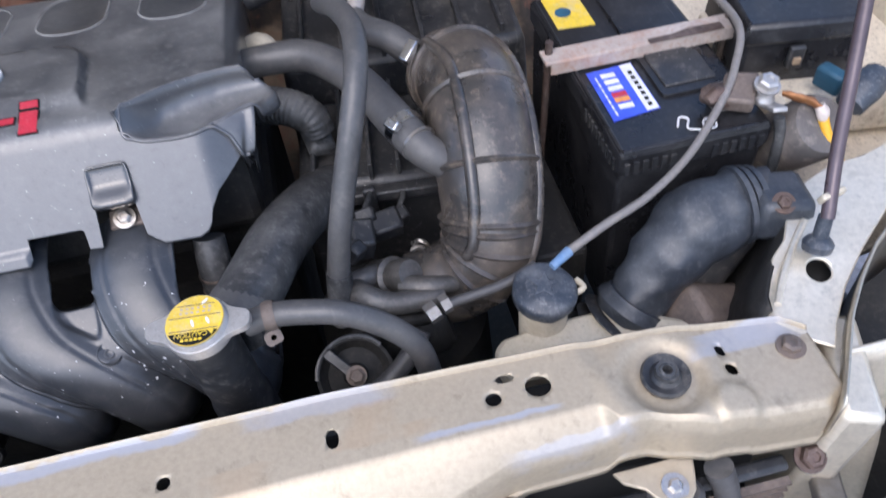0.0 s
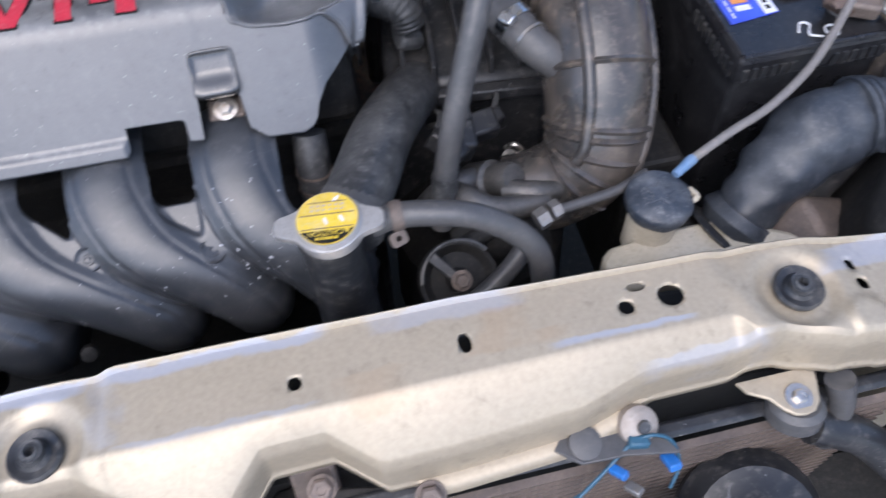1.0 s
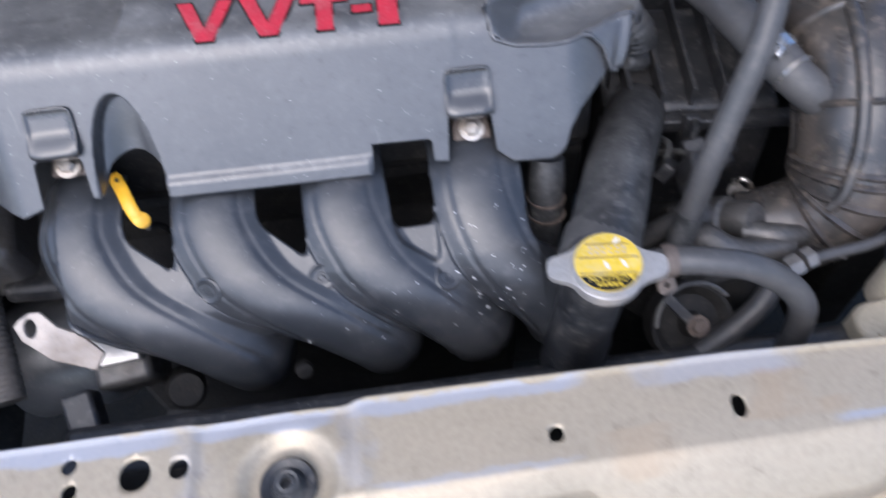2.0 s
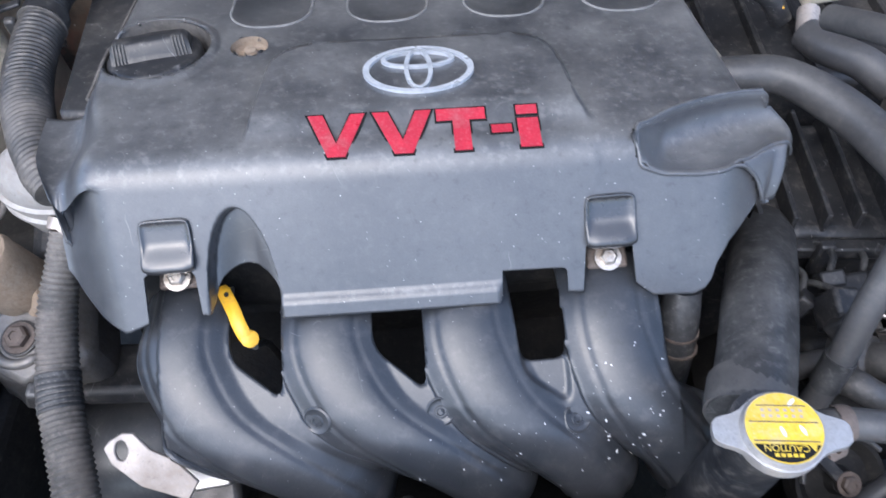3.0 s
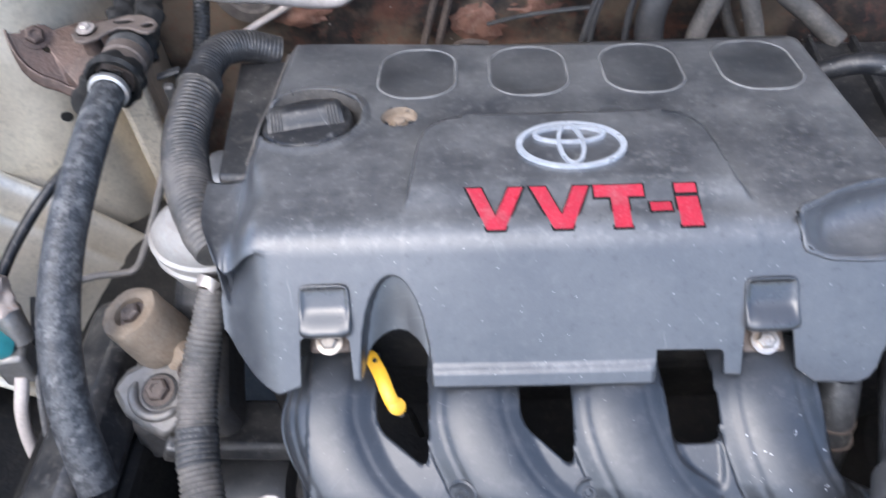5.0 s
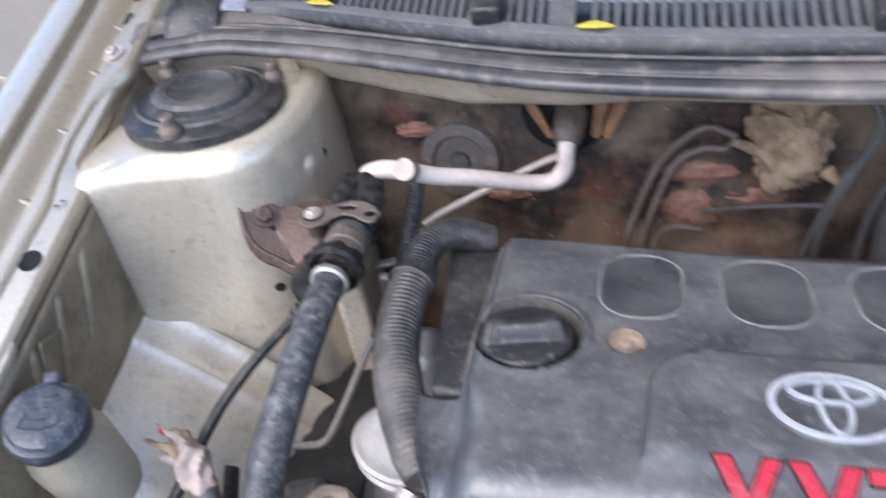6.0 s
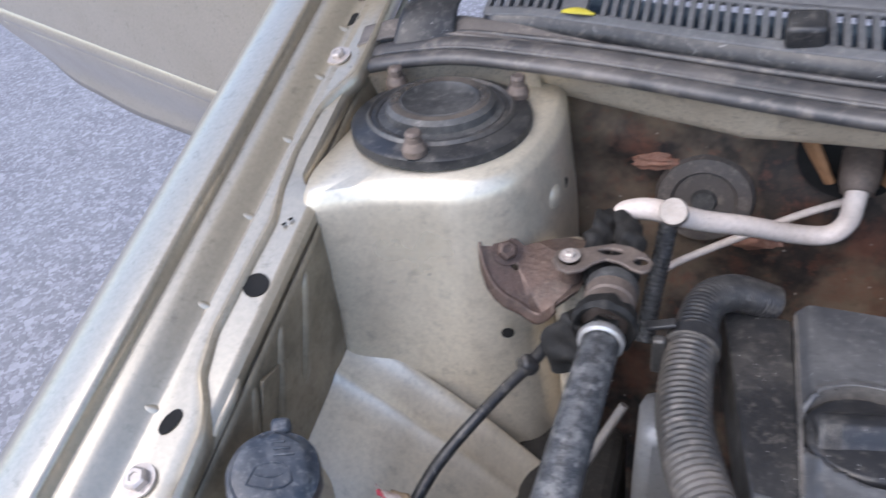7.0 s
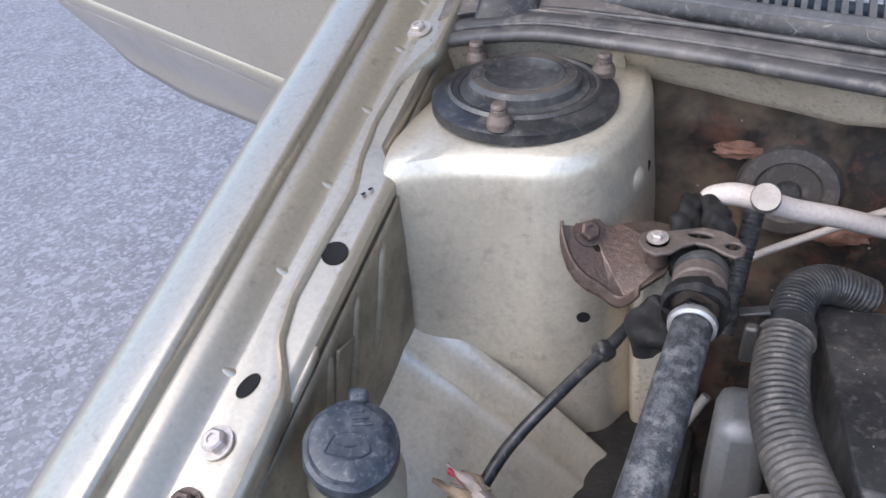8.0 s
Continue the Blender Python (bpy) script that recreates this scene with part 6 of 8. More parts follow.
part("loop", tube([(0.08, 0.232, 0.665), (0.105, 0.244, 0.682), (0.125, 0.254, 0.694), (0.140, 0.255, 0.698), (0.152, 0.25, 0.692), (0.155, 0.238, 0.68), (0.148, 0.228, 0.665)], 0.0013, 8, 6), M["tealwire"], wires)
part("second_wire", tube([(0.125, 0.254, 0.694), (0.11, 0.247, 0.683), (0.09, 0.237, 0.67), (0.06, 0.23, 0.66)], 0.0013, 8, 6), M["tealwire"], wires)
part("tape_knot", box((0.014, 0.008, 0.008), pose(0.130, 0.254, 0.694, 0, 0, -10)), M["tealwire"], wires, bevel=0.002)
part("blue_connector", box((0.0062, 0.013, 0.006), pose(0.113, 0.241, 0.684, -25, 0, 35)), M["bluecap"], wires, bevel=0.001)
part("blue_connector", box((0.0085, 0.014, 0.006), pose(0.149, 0.240, 0.684, -25, 0, 8)), M["bluecap"], wires, bevel=0.001)
part("spade", box((0.007, 0.012, 0.005), pose(0.121, 0.230, 0.677, -25, 0, 35)), M["alu"], wires, bevel=0.001)

splash = part("front_splash_panel", box((1.15, 0.34, 0.01), pose(-0.12, 0.10, 0.43, 12)), M["dark"], None, smooth=False)
tagged(splash, "dark splash panel behind the bumper", "panel", kind="structure")
part("isolator", lathe([(0.0, 0.0), (0.019, 0.0), (0.019, 0.012), (0.015, 0.016), (0, 0.016)], 24, pose(0.243, 0.252, 0.68, -15)), M["hose"], cond)
part("pipe_end", tube([(0.262, 0.248, 0.66), (0.30, 0.235, 0.645), (0.33, 0.215, 0.62)], 0.014, 14, 4), M["plastic"], cond)

# ---------------------------------------------------------------- left end of the engine
alt = thing("alternator", (-0.44, 0.46, 0.55), "grey aluminium alternator with slotted case", "alternator")
part("case", lathe([(0, -0.06), (0.045, -0.06), (0.058, -0.05), (0.06, 0.03), (0.05, 0.045), (0, 0.05)], 36, pose(-0.475, 0.545, 0.53, 0, 75, 0)), M["runner"], alt)
part("end_plate", box((0.075, 0.080, 0.006), facing((-0.462, 0.555, 0.552), (0.12, -0.5, 0.85))), M["runner"], alt, bevel=0.002)
# slots are black strips laid on, their inner shade is colour only
for k in range(5):
    for i in range(2):
        part("slot", box((0.017, 0.0065, 0.002), facing((-0.460, 0.558, 0.5560), (0.12, -0.5, 0.85)) @ pose(-0.006 + 0.022 * i, 0.022 - 0.0125 * k, 0.0)), M["ink_and_holes"], alt, smooth=False)
part("top_cover", box((0.085, 0.055, 0.02), pose(-0.462, 0.575, 0.615, -12, 6, 0)), M["plastic"], alt, bevel=0.006)
leaning = Matrix.Translation((-0.416, 0.4513, 0.7298)) @ Matrix(((1, 0, -0.1, 0), (0, 0.8, -0.6, 0), (0, 0.6, 0.8, 0), (0, 0, 0, 1)))
part("bracket", plate([(-0.0043, 0.0059), (0.0043, 0.0104), (0.0114, 0.0100), (0.0215, -0.0014), (0.0362, -0.0087), (0.0505, -0.0236), (0.0434, -0.0351), (0.0143, -0.0238), (-0.0033, -0.0085), (-0.0077, 0.0017)], 0.003, leaning, [ring(0.0035, -0.0005, 0.0040, 0.0064)]), M["bracketal"], alt, "bare bent aluminium bracket", bevel=0.0008)
sens = thing("cam_oil_valve", (-0.39, 0.44, 0.60), "grey cast valve body with pale machined face", "valve")
part("face", box((0.038, 0.030, 0.012), facing((-0.3755, 0.4567, 0.682), (0.05, -0.5, 0.85))), M["capmetal"], sens, "pale machined face", bevel=0.002)
part("casting", box((0.046, 0.036, 0.05), facing((-0.374, 0.455, 0.650), (0.05, -0.4, 0.9)), 0.9), M["grimy"], sens, bevel=0.005)
part("solenoid", lathe([(0, 0.022), (0.018, 0.022), (0.022, 0.014), (0.022, -0.03), (0, -0.03)], 22, facing((-0.338, 0.440, 0.630), (0.3, -0.5, 0.8)) @ Matrix.Diagonal((0.7, 0.7, 1, 1))), M["dark"], sens)
part("plug", box((0.022, 0.03, 0.026), pose(-0.40, 0.415, 0.66, 20, 0, 15)), M["plastic"], sens, bevel=0.003)
part("wire", tube([(-0.405, 0.40, 0.655), (-0.42, 0.385, 0.64), (-0.45, 0.38, 0.635), (-0.48, 0.39, 0.65)], 0.005, 10, 5), M["rubber"], sens)
mount = thing("engine_mount", (-0.54, 0.58, 0.60), "weathered aluminium engine mount with a rubber bush and bolts", "engine mount")
arm_m = pose(-0.522, 0.564, 0.697, 17.5)
part("arm", plate([(-0.039, -0.001), (-0.036, 0.011), (-0.029, 0.021), (-0.016, 0.028), (0.0, 0.034), (0.018, 0.032), (0.024, 0.015), (0.025, -0.014), (0.019, -0.028), (0.005, -0.036), (-0.010, -0.028), (-0.027, -0.017)], 0.034, arm_m), M["alu"], mount, "smooth grey cast mount arm", bevel=0.007)
part("arm_ridge", tube([arm_m @ Vector((0.021 * math.cos(0.35 * k), 0.001 + 0.021 * math.sin(0.35 * k), 0.0005)) for k in range(8, 17)], [0.0015] + [0.0042] * 7 + [0.0015], 14, 4), M["alu"], mount)
part("arm_block", box((0.09, 0.10, 0.06), pose(-0.525, 0.60, 0.645, 8, 0, 10), 0.85), M["alu"], mount, bevel=0.012)
m = facing((-0.5265, 0.605, 0.709), (-0.25, -0.1, 1))
part("bush", crumple(lathe([(0.0, -0.004), (0.0245, -0.004), (0.0255, 0.0), (0.0245, 0.012), (0.0235, 0.030), (0.0232, 0.0395), (0.0215, 0.0435), (0.0150, 0.0445), (0.0125, 0.0435), (0.0118, 0.037), (0.0, 0.037)], 36, m), 0.0016, 120), M["bush"], mount, "dusty brown ridged rubber bush", angle=50)
hexbolt(mount, tuple(m @ Vector((0, 0, 0.037))), tuple(m.to_3x3() @ Vector((0, 0, 1))), 0.0072, M["brown_steel"])
part("bolt_collar", lathe([(0.0145, -0.001), (0.0140, 0.002), (0.0128, 0.0025), (0.0115, 0.0008), (0.0, 0.0008)], 28, arm_m), M["grimy"], mount)
hexbolt(mount, tuple(arm_m @ Vector((0, 0, 0.001))), (0, -0.3, 0.95), 0.0082, M["brown_steel"])
part("nipple", lathe([(0, -0.01), (0.010, -0.008), (0.0085, 0.008), (0.006, 0.012), (0, 0.012)], 18, facing((-0.508, 0.590, 0.706), (0.5, 0.1, 0.8))), M["bush"], mount)
part("second_collar", lathe([(0, 0), (0.009, 0), (0.008, 0.005), (0.005, 0.003), (0, 0.003)], 20, facing((-0.501, 0.579, 0.702), (0.3, -0.3, 0.9))), M["brown_steel"], mount)
splash = thing("splash_liner", (-0.76, 0.52, 0.45), "dark dirty splash liner below the wheel arch panel", "splash guard")
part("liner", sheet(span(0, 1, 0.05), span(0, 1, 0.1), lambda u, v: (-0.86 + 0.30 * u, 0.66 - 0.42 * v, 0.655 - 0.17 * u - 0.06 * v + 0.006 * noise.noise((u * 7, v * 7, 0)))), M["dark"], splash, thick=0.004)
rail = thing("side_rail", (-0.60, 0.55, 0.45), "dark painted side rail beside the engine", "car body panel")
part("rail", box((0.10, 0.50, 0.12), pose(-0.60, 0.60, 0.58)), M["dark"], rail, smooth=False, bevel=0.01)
part("rail_cover", box((0.05, 0.22, 0.05), pose(-0.585, 0.56, 0.665, 0, -20, 0)), M["plastic"], rail, bevel=0.01)
pump = thing("chain_cover", (-0.485, 0.65, 0.60), "pale ribbed aluminium chain cover behind the conduit", "engine part")
part("lobe", moved(lathe([(0, 0.052), (0.020, 0.050), (0.029, 0.040), (0.0335, 0.031), (0.0340, 0.0255), (0.0372, 0.0235), (0.0372, 0.0205), (0.0340, 0.0180), (0.0340, 0.0095), (0.0368, 0.0075), (0.0368, 0.0045), (0.0335, 0.0020), (0.0330, -0.008), (0.029, -0.024), (0.022, -0.040), (0.014, -0.050), (0, -0.052)], 40), pose(-0.480, 0.645, 0.766, 12, 8, 0) @ Matrix.Diagonal((1.08, 0.85, 1, 1))), M["whitecast"], pump, "whitish ridged casting", angle=35)
part("stem", box((0.075, 0.06, 0.12), pose(-0.488, 0.672, 0.672, 25)), M["grimy"], pump, bevel=0.012)
part("tank_side", box((0.05, 0.07, 0.13), pose(-0.515, 0.80, 0.66, 0, 0, 5), 0.75), M["castgrey"], pump, bevel=0.012)

loom1 = thing("corrugated_conduit", (-0.5, 0.73, 0.78), "grey corrugated wiring conduit with a clip", "conduit")
part("conduit", tube([(-0.4955, 0.776, 0.832), (-0.4975, 0.745, 0.828), (-0.4955, 0.71, 0.825), (-0.487, 0.675, 0.824), (-0.474, 0.642, 0.824), (-0.459, 0.610, 0.824), (-0.448, 0.590, 0.822)], [0.0162, 0.0168, 0.0172, 0.0172, 0.0168, 0.0150, 0.012], 24, 8, 0.0046, 0.040), M["loom"], loom1)
part("black_sleeve", tube([(-0.4955, 0.772, 0.832), (-0.494, 0.795, 0.835), (-0.487, 0.817, 0.835), (-0.470, 0.834, 0.828), (-0.445, 0.842, 0.815)], [0.0150, 0.0142, 0.0138, 0.0138, 0.0138], 22, 8, 0.0036, 0.022), M["plastic"], loom1, "black corrugated upper sleeve")
part("clip_band", tube([(-0.4957, 0.776, 0.832), (-0.4962, 0.766, 0.8312)], 0.0178, 24, 2), M["plastic"], loom1)
part("clip_lip", tube([(-0.4962, 0.766, 0.8312), (-0.4964, 0.7645, 0.831)], 0.0186, 24, 2), M["loom_pale"], loom1)
part("clip_wing", box((0.020, 0.008, 0.003), pose(-0.5175, 0.770, 0.846, 0, -12, 8)), M["plastic"], loom1, bevel=0.001)
part("clip_foot", box((0.011, 0.009, 0.034), pose(-0.5175, 0.764, 0.824, 8, 0, 0), 0.8), M["grimy"], loom1, bevel=0.002)
loom2 = thing("corrugated_conduit", (-0.46, 0.55, 0.65), "long grey corrugated conduit hanging beside the manifold", "conduit")
part("conduit", tube([(-0.470, 0.607, 0.766), (-0.4735, 0.590, 0.750), (-0.4785, 0.570, 0.7345), (-0.482, 0.552, 0.719), (-0.4825, 0.533, 0.706), (-0.4805, 0.513, 0.697), (-0.475, 0.490, 0.688), (-0.468, 0.465, 0.679), (-0.460, 0.430, 0.663)], [0.0095, 0.0118, 0.0132, 0.0140, 0.0144, 0.0146, 0.0148, 0.015, 0.015], 22, 8, 0.0042, 0.05), M["loom_pale"], loom2)
part("tape_collar", crumple(tube([(-0.4725, 0.604, 0.769), (-0.4690, 0.611, 0.773)], [0.0080, 0.0095], 16, 3), 0.003, 120), M["paleal"], loom2)
part("tape_wrap", tube([(-0.4822, 0.527, 0.7030), (-0.4808, 0.515, 0.6976), (-0.4782, 0.502, 0.6926)], 0.0155, 22, 6, 0.0042, 0.03), M["rubber"], loom2, "black tape wrapped round the conduit")
part("clip", box((0.02, 0.012, 0.03), pose(-0.500, 0.520, 0.685, 10, 25, 0)), M["grimy"], loom2, bevel=0.003)

ac = thing("ac_hose", (-0.555, 0.68, 0.75), "thick crackled black air-conditioning hose with a pale fitting", "hose")
part("hose", tube([(-0.5520, 0.738, 0.8555), (-0.5525, 0.720, 0.8540), (-0.5545, 0.693, 0.8485), (-0.558, 0.652, 0.834), (-0.563, 0.608, 0.812), (-0.565, 0.564, 0.780), (-0.561, 0.525, 0.740), (-0.55, 0.49, 0.69)], [0.0125, 0.0128, 0.0132, 0.0135, 0.014, 0.0145, 0.0145, 0.0145], 20, 8), surface("crackled_hose", (0.030, 0.031, 0.034), 0.5, 0.0, (0.085, 0.087, 0.09), 170, mix=(0.46, 0.56), bump=0.4, fine=300, dust=(0.19, 0.185, 0.18), dust_scale=110, dust_range=(0.54, 0.62), dust_most=0.6), ac)
end_m = facing((-0.5520, 0.7355, 0.8560), (-0.04, 1, -0.06))
part("ferrule", lathe([(0.0128, -0.004), (0.0152, -0.003), (0.0156, 0.001), (0.0142, 0.0035), (0.0120, 0.0035), (0.0120, -0.004)], 30, end_m), M["capmetal"], ac)
part("hex_nut", tube([end_m @ Vector((0, 0, 0.002)), end_m @ Vector((0, 0, 0.010)), end_m @ Vector((0, 0, 0.018))], [0.0150, 0.0142, 0.0095], 6, 2), M["chrome"], ac, "bright hexagon fitting nut")
part("torn_sleeve", crumple(moved(lathe([(0.0150, 0.016), (0.0205, 0.010), (0.0222, 0.013), (0.0218, 0.020), (0.0205, 0.026), (0.0170, 0.028)], 48), end_m), 0.0035, 110, 3.0), M["dark"], ac, "torn black rubber sleeve")
part("sleeve_flap", crumple(tube([end_m @ Vector((0.012, -0.004, 0.010)), (-0.569, 0.752, 0.846), (-0.579, 0.752, 0.830), (-0.583, 0.748, 0.808)], [0.010, 0.017, 0.018, 0.007], 30, 9, flat=0.4), 0.005, 85, 9.0), M["dark"], ac, "ragged hanging flap of rubber")
part("connector_body", lathe([(0.0, 0.022), (0.0165, 0.022), (0.0176, 0.0245), (0.0178, 0.0345), (0.0168, 0.0360), (0.0168, 0.0375), (0.0182, 0.0390), (0.0184, 0.0490), (0.0172, 0.0505), (0, 0.0505)], 36, end_m), M["brown_steel"], ac, "brown-grey banded crimp collar", angle=30)
part("top_band", lathe([(0.0, 0.049), (0.0186, 0.0495), (0.0190, 0.058), (0.0172, 0.062), (0, 0.062)], 36, end_m), M["rubber"], ac)
for x0, x1, seed in ((-0.572, -0.570, 7.0), (-0.550, -0.554, 2.0)):
    part("torn_boot", crumple(tube([(x0 + 0.003, 0.800, 0.842), (x0, 0.826, 0.852), (x0, 0.844, 0.8585), (x1, 0.860, 0.862), (x1 + 0.002, 0.874, 0.857)], [0.010, 0.0115, 0.0120, 0.0115, 0.006], 28, 8, flat=0.7), 0.0045, 100, seed), M["dark"], ac, "torn black rubber boot")

brk = thing("pipe_bracket", (-0.60, 0.81, 0.84), "rusty steel pipe bracket bolted to the strut tower", "bracket")


def tilt(x, y):
    """Height of the bracket's sheet, which leans on the tower and flattens towards the pipe."""
    k = 1 - ease(x, -0.615, -0.585)
    return 0.8635 - (0.503 * (x + 0.638) - 0.492 * (y - 0.812)) / 0.711 * k - 0.012 * (1 - k)


out = [(-0.658, 0.809), (-0.651, 0.819), (-0.641, 0.827), (-0.636, 0.828), (-0.633, 0.823), (-0.626, 0.822), (-0.618, 0.829), (-0.609, 0.837), (-0.597, 0.848), (-0.584, 0.850), (-0.575, 0.815), (-0.578, 0.790), (-0.584, 0.782),
       (-0.593, 0.7795), (-0.604, 0.7825), (-0.613, 0.7845), (-0.623, 0.7855), (-0.632, 0.7845), (-0.640, 0.786), (-0.647, 0.790), (-0.654, 0.799)]
bm = plate(out, 0.0028, None, [ring(-0.630, 0.806, 0.0025, n=8)])
for v in bm.verts:
    v.co.z += tilt(v.co.x, v.co.y)
part("plate", bm, M["rust"], brk, bevel=0.0008)
EDGE = [(0, -0.659, 0.810), (0.12, -0.655, 0.799), (0.25, -0.648, 0.790), (0.4, -0.6405, 0.7855), (0.55, -0.632, 0.784), (0.68, -0.623, 0.785), (0.8, -0.613, 0.784), (0.9, -0.604, 0.782), (1, -0.594, 0.779)]
part("edge_flange", sheet(span(0, 1, 0.05), span(0, 1, 0.25), lambda u, v: (along(u, [(a, b) for a, b, c in EDGE]), along(u, [(a, c) for a, b, c in EDGE]) - 0.003 * v, tilt(along(u, [(a, b) for a, b, c in EDGE]), along(u, [(a, c) for a, b, c in EDGE])) + 0.003 - (0.008 + 0.008 * (1 - u)) * v)), M["rust"], brk, thick=0.0022)
bm = plate([(-0.600, 0.798), (-0.599, 0.807), (-0.594, 0.812), (-0.585, 0.813), (-0.573, 0.818), (-0.560, 0.824), (-0.546, 0.822), (-0.535, 0.815), (-0.529, 0.806), (-0.530, 0.797), (-0.535, 0.793), (-0.543, 0.796), (-0.552, 0.802), (-0.562, 0.804), (-0.570, 0.798), (-0.576, 0.789), (-0.586, 0.784), (-0.594, 0.788)],
           0.003, pose(0.001, 0.001, 0.8700), [ring(-0.560, 0.8135, 0.0085, 0.0036, 16), ring(-0.5375, 0.8055, 0.0052, 0.0042, 14)])
part("clamp_strap", bm, M["brown_steel"], brk, "slotted brown steel clamp strap", bevel=0.001)
hexbolt(brk, (-0.638, 0.811, 0.8625), (0.5, -0.5, 0.71), 0.0072, M["rust"], washer=0.0115)
hexbolt(brk, (-0.586, 0.801, 0.8725), (0, -0.1, 1), 0.0042, M["paleal"], washer=0.0075)
part("spacer", tube([(-0.586, 0.801, 0.852), (-0.586, 0.801, 0.870)], 0.008, 14, 2), M["rust"], brk)
part("pressed_dimple", lathe([(0.006, -0.001), (0.004, 0.0012), (0.002, 0.0006), (0, 0.0004)], 14, facing((-0.614, 0.797, tilt(-0.614, 0.797) + 0.0028), (0.4, -0.4, 0.8))), M["rust"], brk)

pipe = thing("ac_pipe", (-0.45, 0.9, 0.83), "pale aluminium air-conditioning pipe with a service cap", "pipe")
part("pipe", tube([(-0.565, 0.873, 0.857), (-0.558, 0.875, 0.865), (-0.542, 0.878, 0.8665), (-0.523, 0.882, 0.861), (-0.500, 0.896, 0.847), (-0.468, 0.917, 0.831), (-0.428, 0.944, 0.808), (-0.402, 0.953, 0.804), (-0.390, 0.956, 0.816), (-0.388, 0.957, 0.834), (-0.386, 0.965, 0.85)], [0.0068, 0.0080, 0.0088, 0.0088, 0.0085, 0.0084, 0.0084, 0.0084, 0.0084, 0.0084, 0.0084], 18, 6), M["pipewhite"], pipe)
part("cap_hose", tube([(-0.5275, 0.918, 0.836), (-0.530, 0.900, 0.813), (-0.533, 0.885, 0.795), (-0.535, 0.865, 0.779), (-0.537, 0.845, 0.755)], 0.0078, 16, 8, 0.0040, 0.05), M["rubber"], pipe, "thin black corrugated hose")
part("service_cap", lathe([(0.0, 0.016), (0.010, 0.016), (0.0108, 0.013), (0.0108, 0.0), (0.007, -0.006), (0, -0.006)], 22, facing((-0.521, 0.876, 0.866), (0.0, -0.75, 0.6))), M["bracketal"], pipe)
part("end_nut", tube([(-0.387, 0.960, 0.842), (-0.386, 0.970, 0.85), (-0.384, 0.99, 0.862)], [0.0125, 0.0155, 0.0155], 18, 3), M["brown_steel"], pipe)
part("thin_pipe", tube([(-0.535, 0.930, 0.764), (-0.515, 0.940, 0.7735), (-0.460, 0.965, 0.792), (-0.416, 0.983, 0.806), (-0.385, 0.992, 0.815)], 0.0036, 10, 4), M["pipewhite"], pipe)

valve = thing("pressure_switch", (-0.665, 0.61, 0.62), "pressure switch with a teal cap and broken red-wired plug", "pressure switch")
part("block", crumple(box((0.026, 0.024, 0.034), pose(-0.659, 0.606, 0.684, 0, 0, 10)), 0.002, 90), M["alu"], valve, bevel=0.004)
part("teal_cap", lathe([(0.0, 0.016), (0.0085, 0.016), (0.0115, 0.0135), (0.0122, 0.010), (0.0122, 0.0), (0, 0.0)], 14, facing((-0.662, 0.609, 0.704), (-0.35, -0.55, 0.75))), M["teal"], valve, "teal plastic cap")
part("neck", tube([(-0.651, 0.616, 0.700), (-0.653, 0.621, 0.718), (-0.656, 0.626, 0.728)], [0.010, 0.0105, 0.0115], 14, 4), M["alu"], valve)
part("plug", crumple(tube([(-0.655, 0.624, 0.726), (-0.661, 0.632, 0.736), (-0.669, 0.639, 0.743), (-0.677, 0.643, 0.747)], [0.0115, 0.0130, 0.0135, 0.0105], 26, 8), 0.007, 95, 4.0), M["strapmetal"], valve, "broken pale brown plug")
for k in range(6):  # split ends of the broken plug
    a = 1.05 * k + 0.3
    off = Vector((0.25 * math.cos(a), 0.75 * math.cos(a), math.sin(a)))
    start = Vector((-0.672, 0.641, 0.745)) + off * 0.010
    part("splinter", crumple(tube([start, start + Vector((-0.010, 0.004, 0.002)) + off * 0.003, start + Vector((-0.022 - 0.004 * (k % 3), 0.007, 0.004)) + off * (0.004 + 0.003 * (k % 2))], [0.0045, 0.0038, 0.0012], 7, 4), 0.003, 150, 2.0 * k), M["strapmetal"] if k % 2 else M["mud"], valve)
for k in range(2):
    part("wire_end", tube([(-0.676, 0.644, 0.750 + 0.004 * k), (-0.685, 0.648, 0.757 - 0.003 * k), (-0.697, 0.651, 0.757 + 0.004 * k)], 0.0017, 6, 4), M["red"], valve)
part("pipe_down", tube([(-0.657, 0.598, 0.676), (-0.6585, 0.594, 0.668), (-0.6655, 0.582, 0.645), (-0.673, 0.575, 0.612), (-0.680, 0.570, 0.57)], 0.0058, 14, 6), M["pipewhite"], valve, "pale curved pipe")
part("black_strip", tube([(-0.662, 0.668, 0.690), (-0.653, 0.640, 0.684), (-0.641, 0.594, 0.664), (-0.634, 0.552, 0.622), (-0.63, 0.52, 0.57)], 0.0075, 12, 6, flat=0.45), M["plastic"], valve)
part("brake_line", tube([(-0.655, 0.69, 0.68), (-0.632, 0.705, 0.675), (-0.610, 0.714, 0.668), (-0.600, 0.718, 0.667), (-0.590, 0.723, 0.676), (-0.570, 0.737, 0.712), (-0.552, 0.75, 0.748), (-0.540, 0.76, 0.77)], 0.0036, 10, 6), M["sheath"], valve)

# ---------------------------------------------------------------- left wing: strut tower, apron, rail
def rail_z(y):
    return 0.899 + 0.32 * (y - 0.705) - 0.006


tower = thing("strut_tower", (-0.70, 0.88, 0.60), "beige painted strut tower and wheel arch panel with dirt", "car body panel")


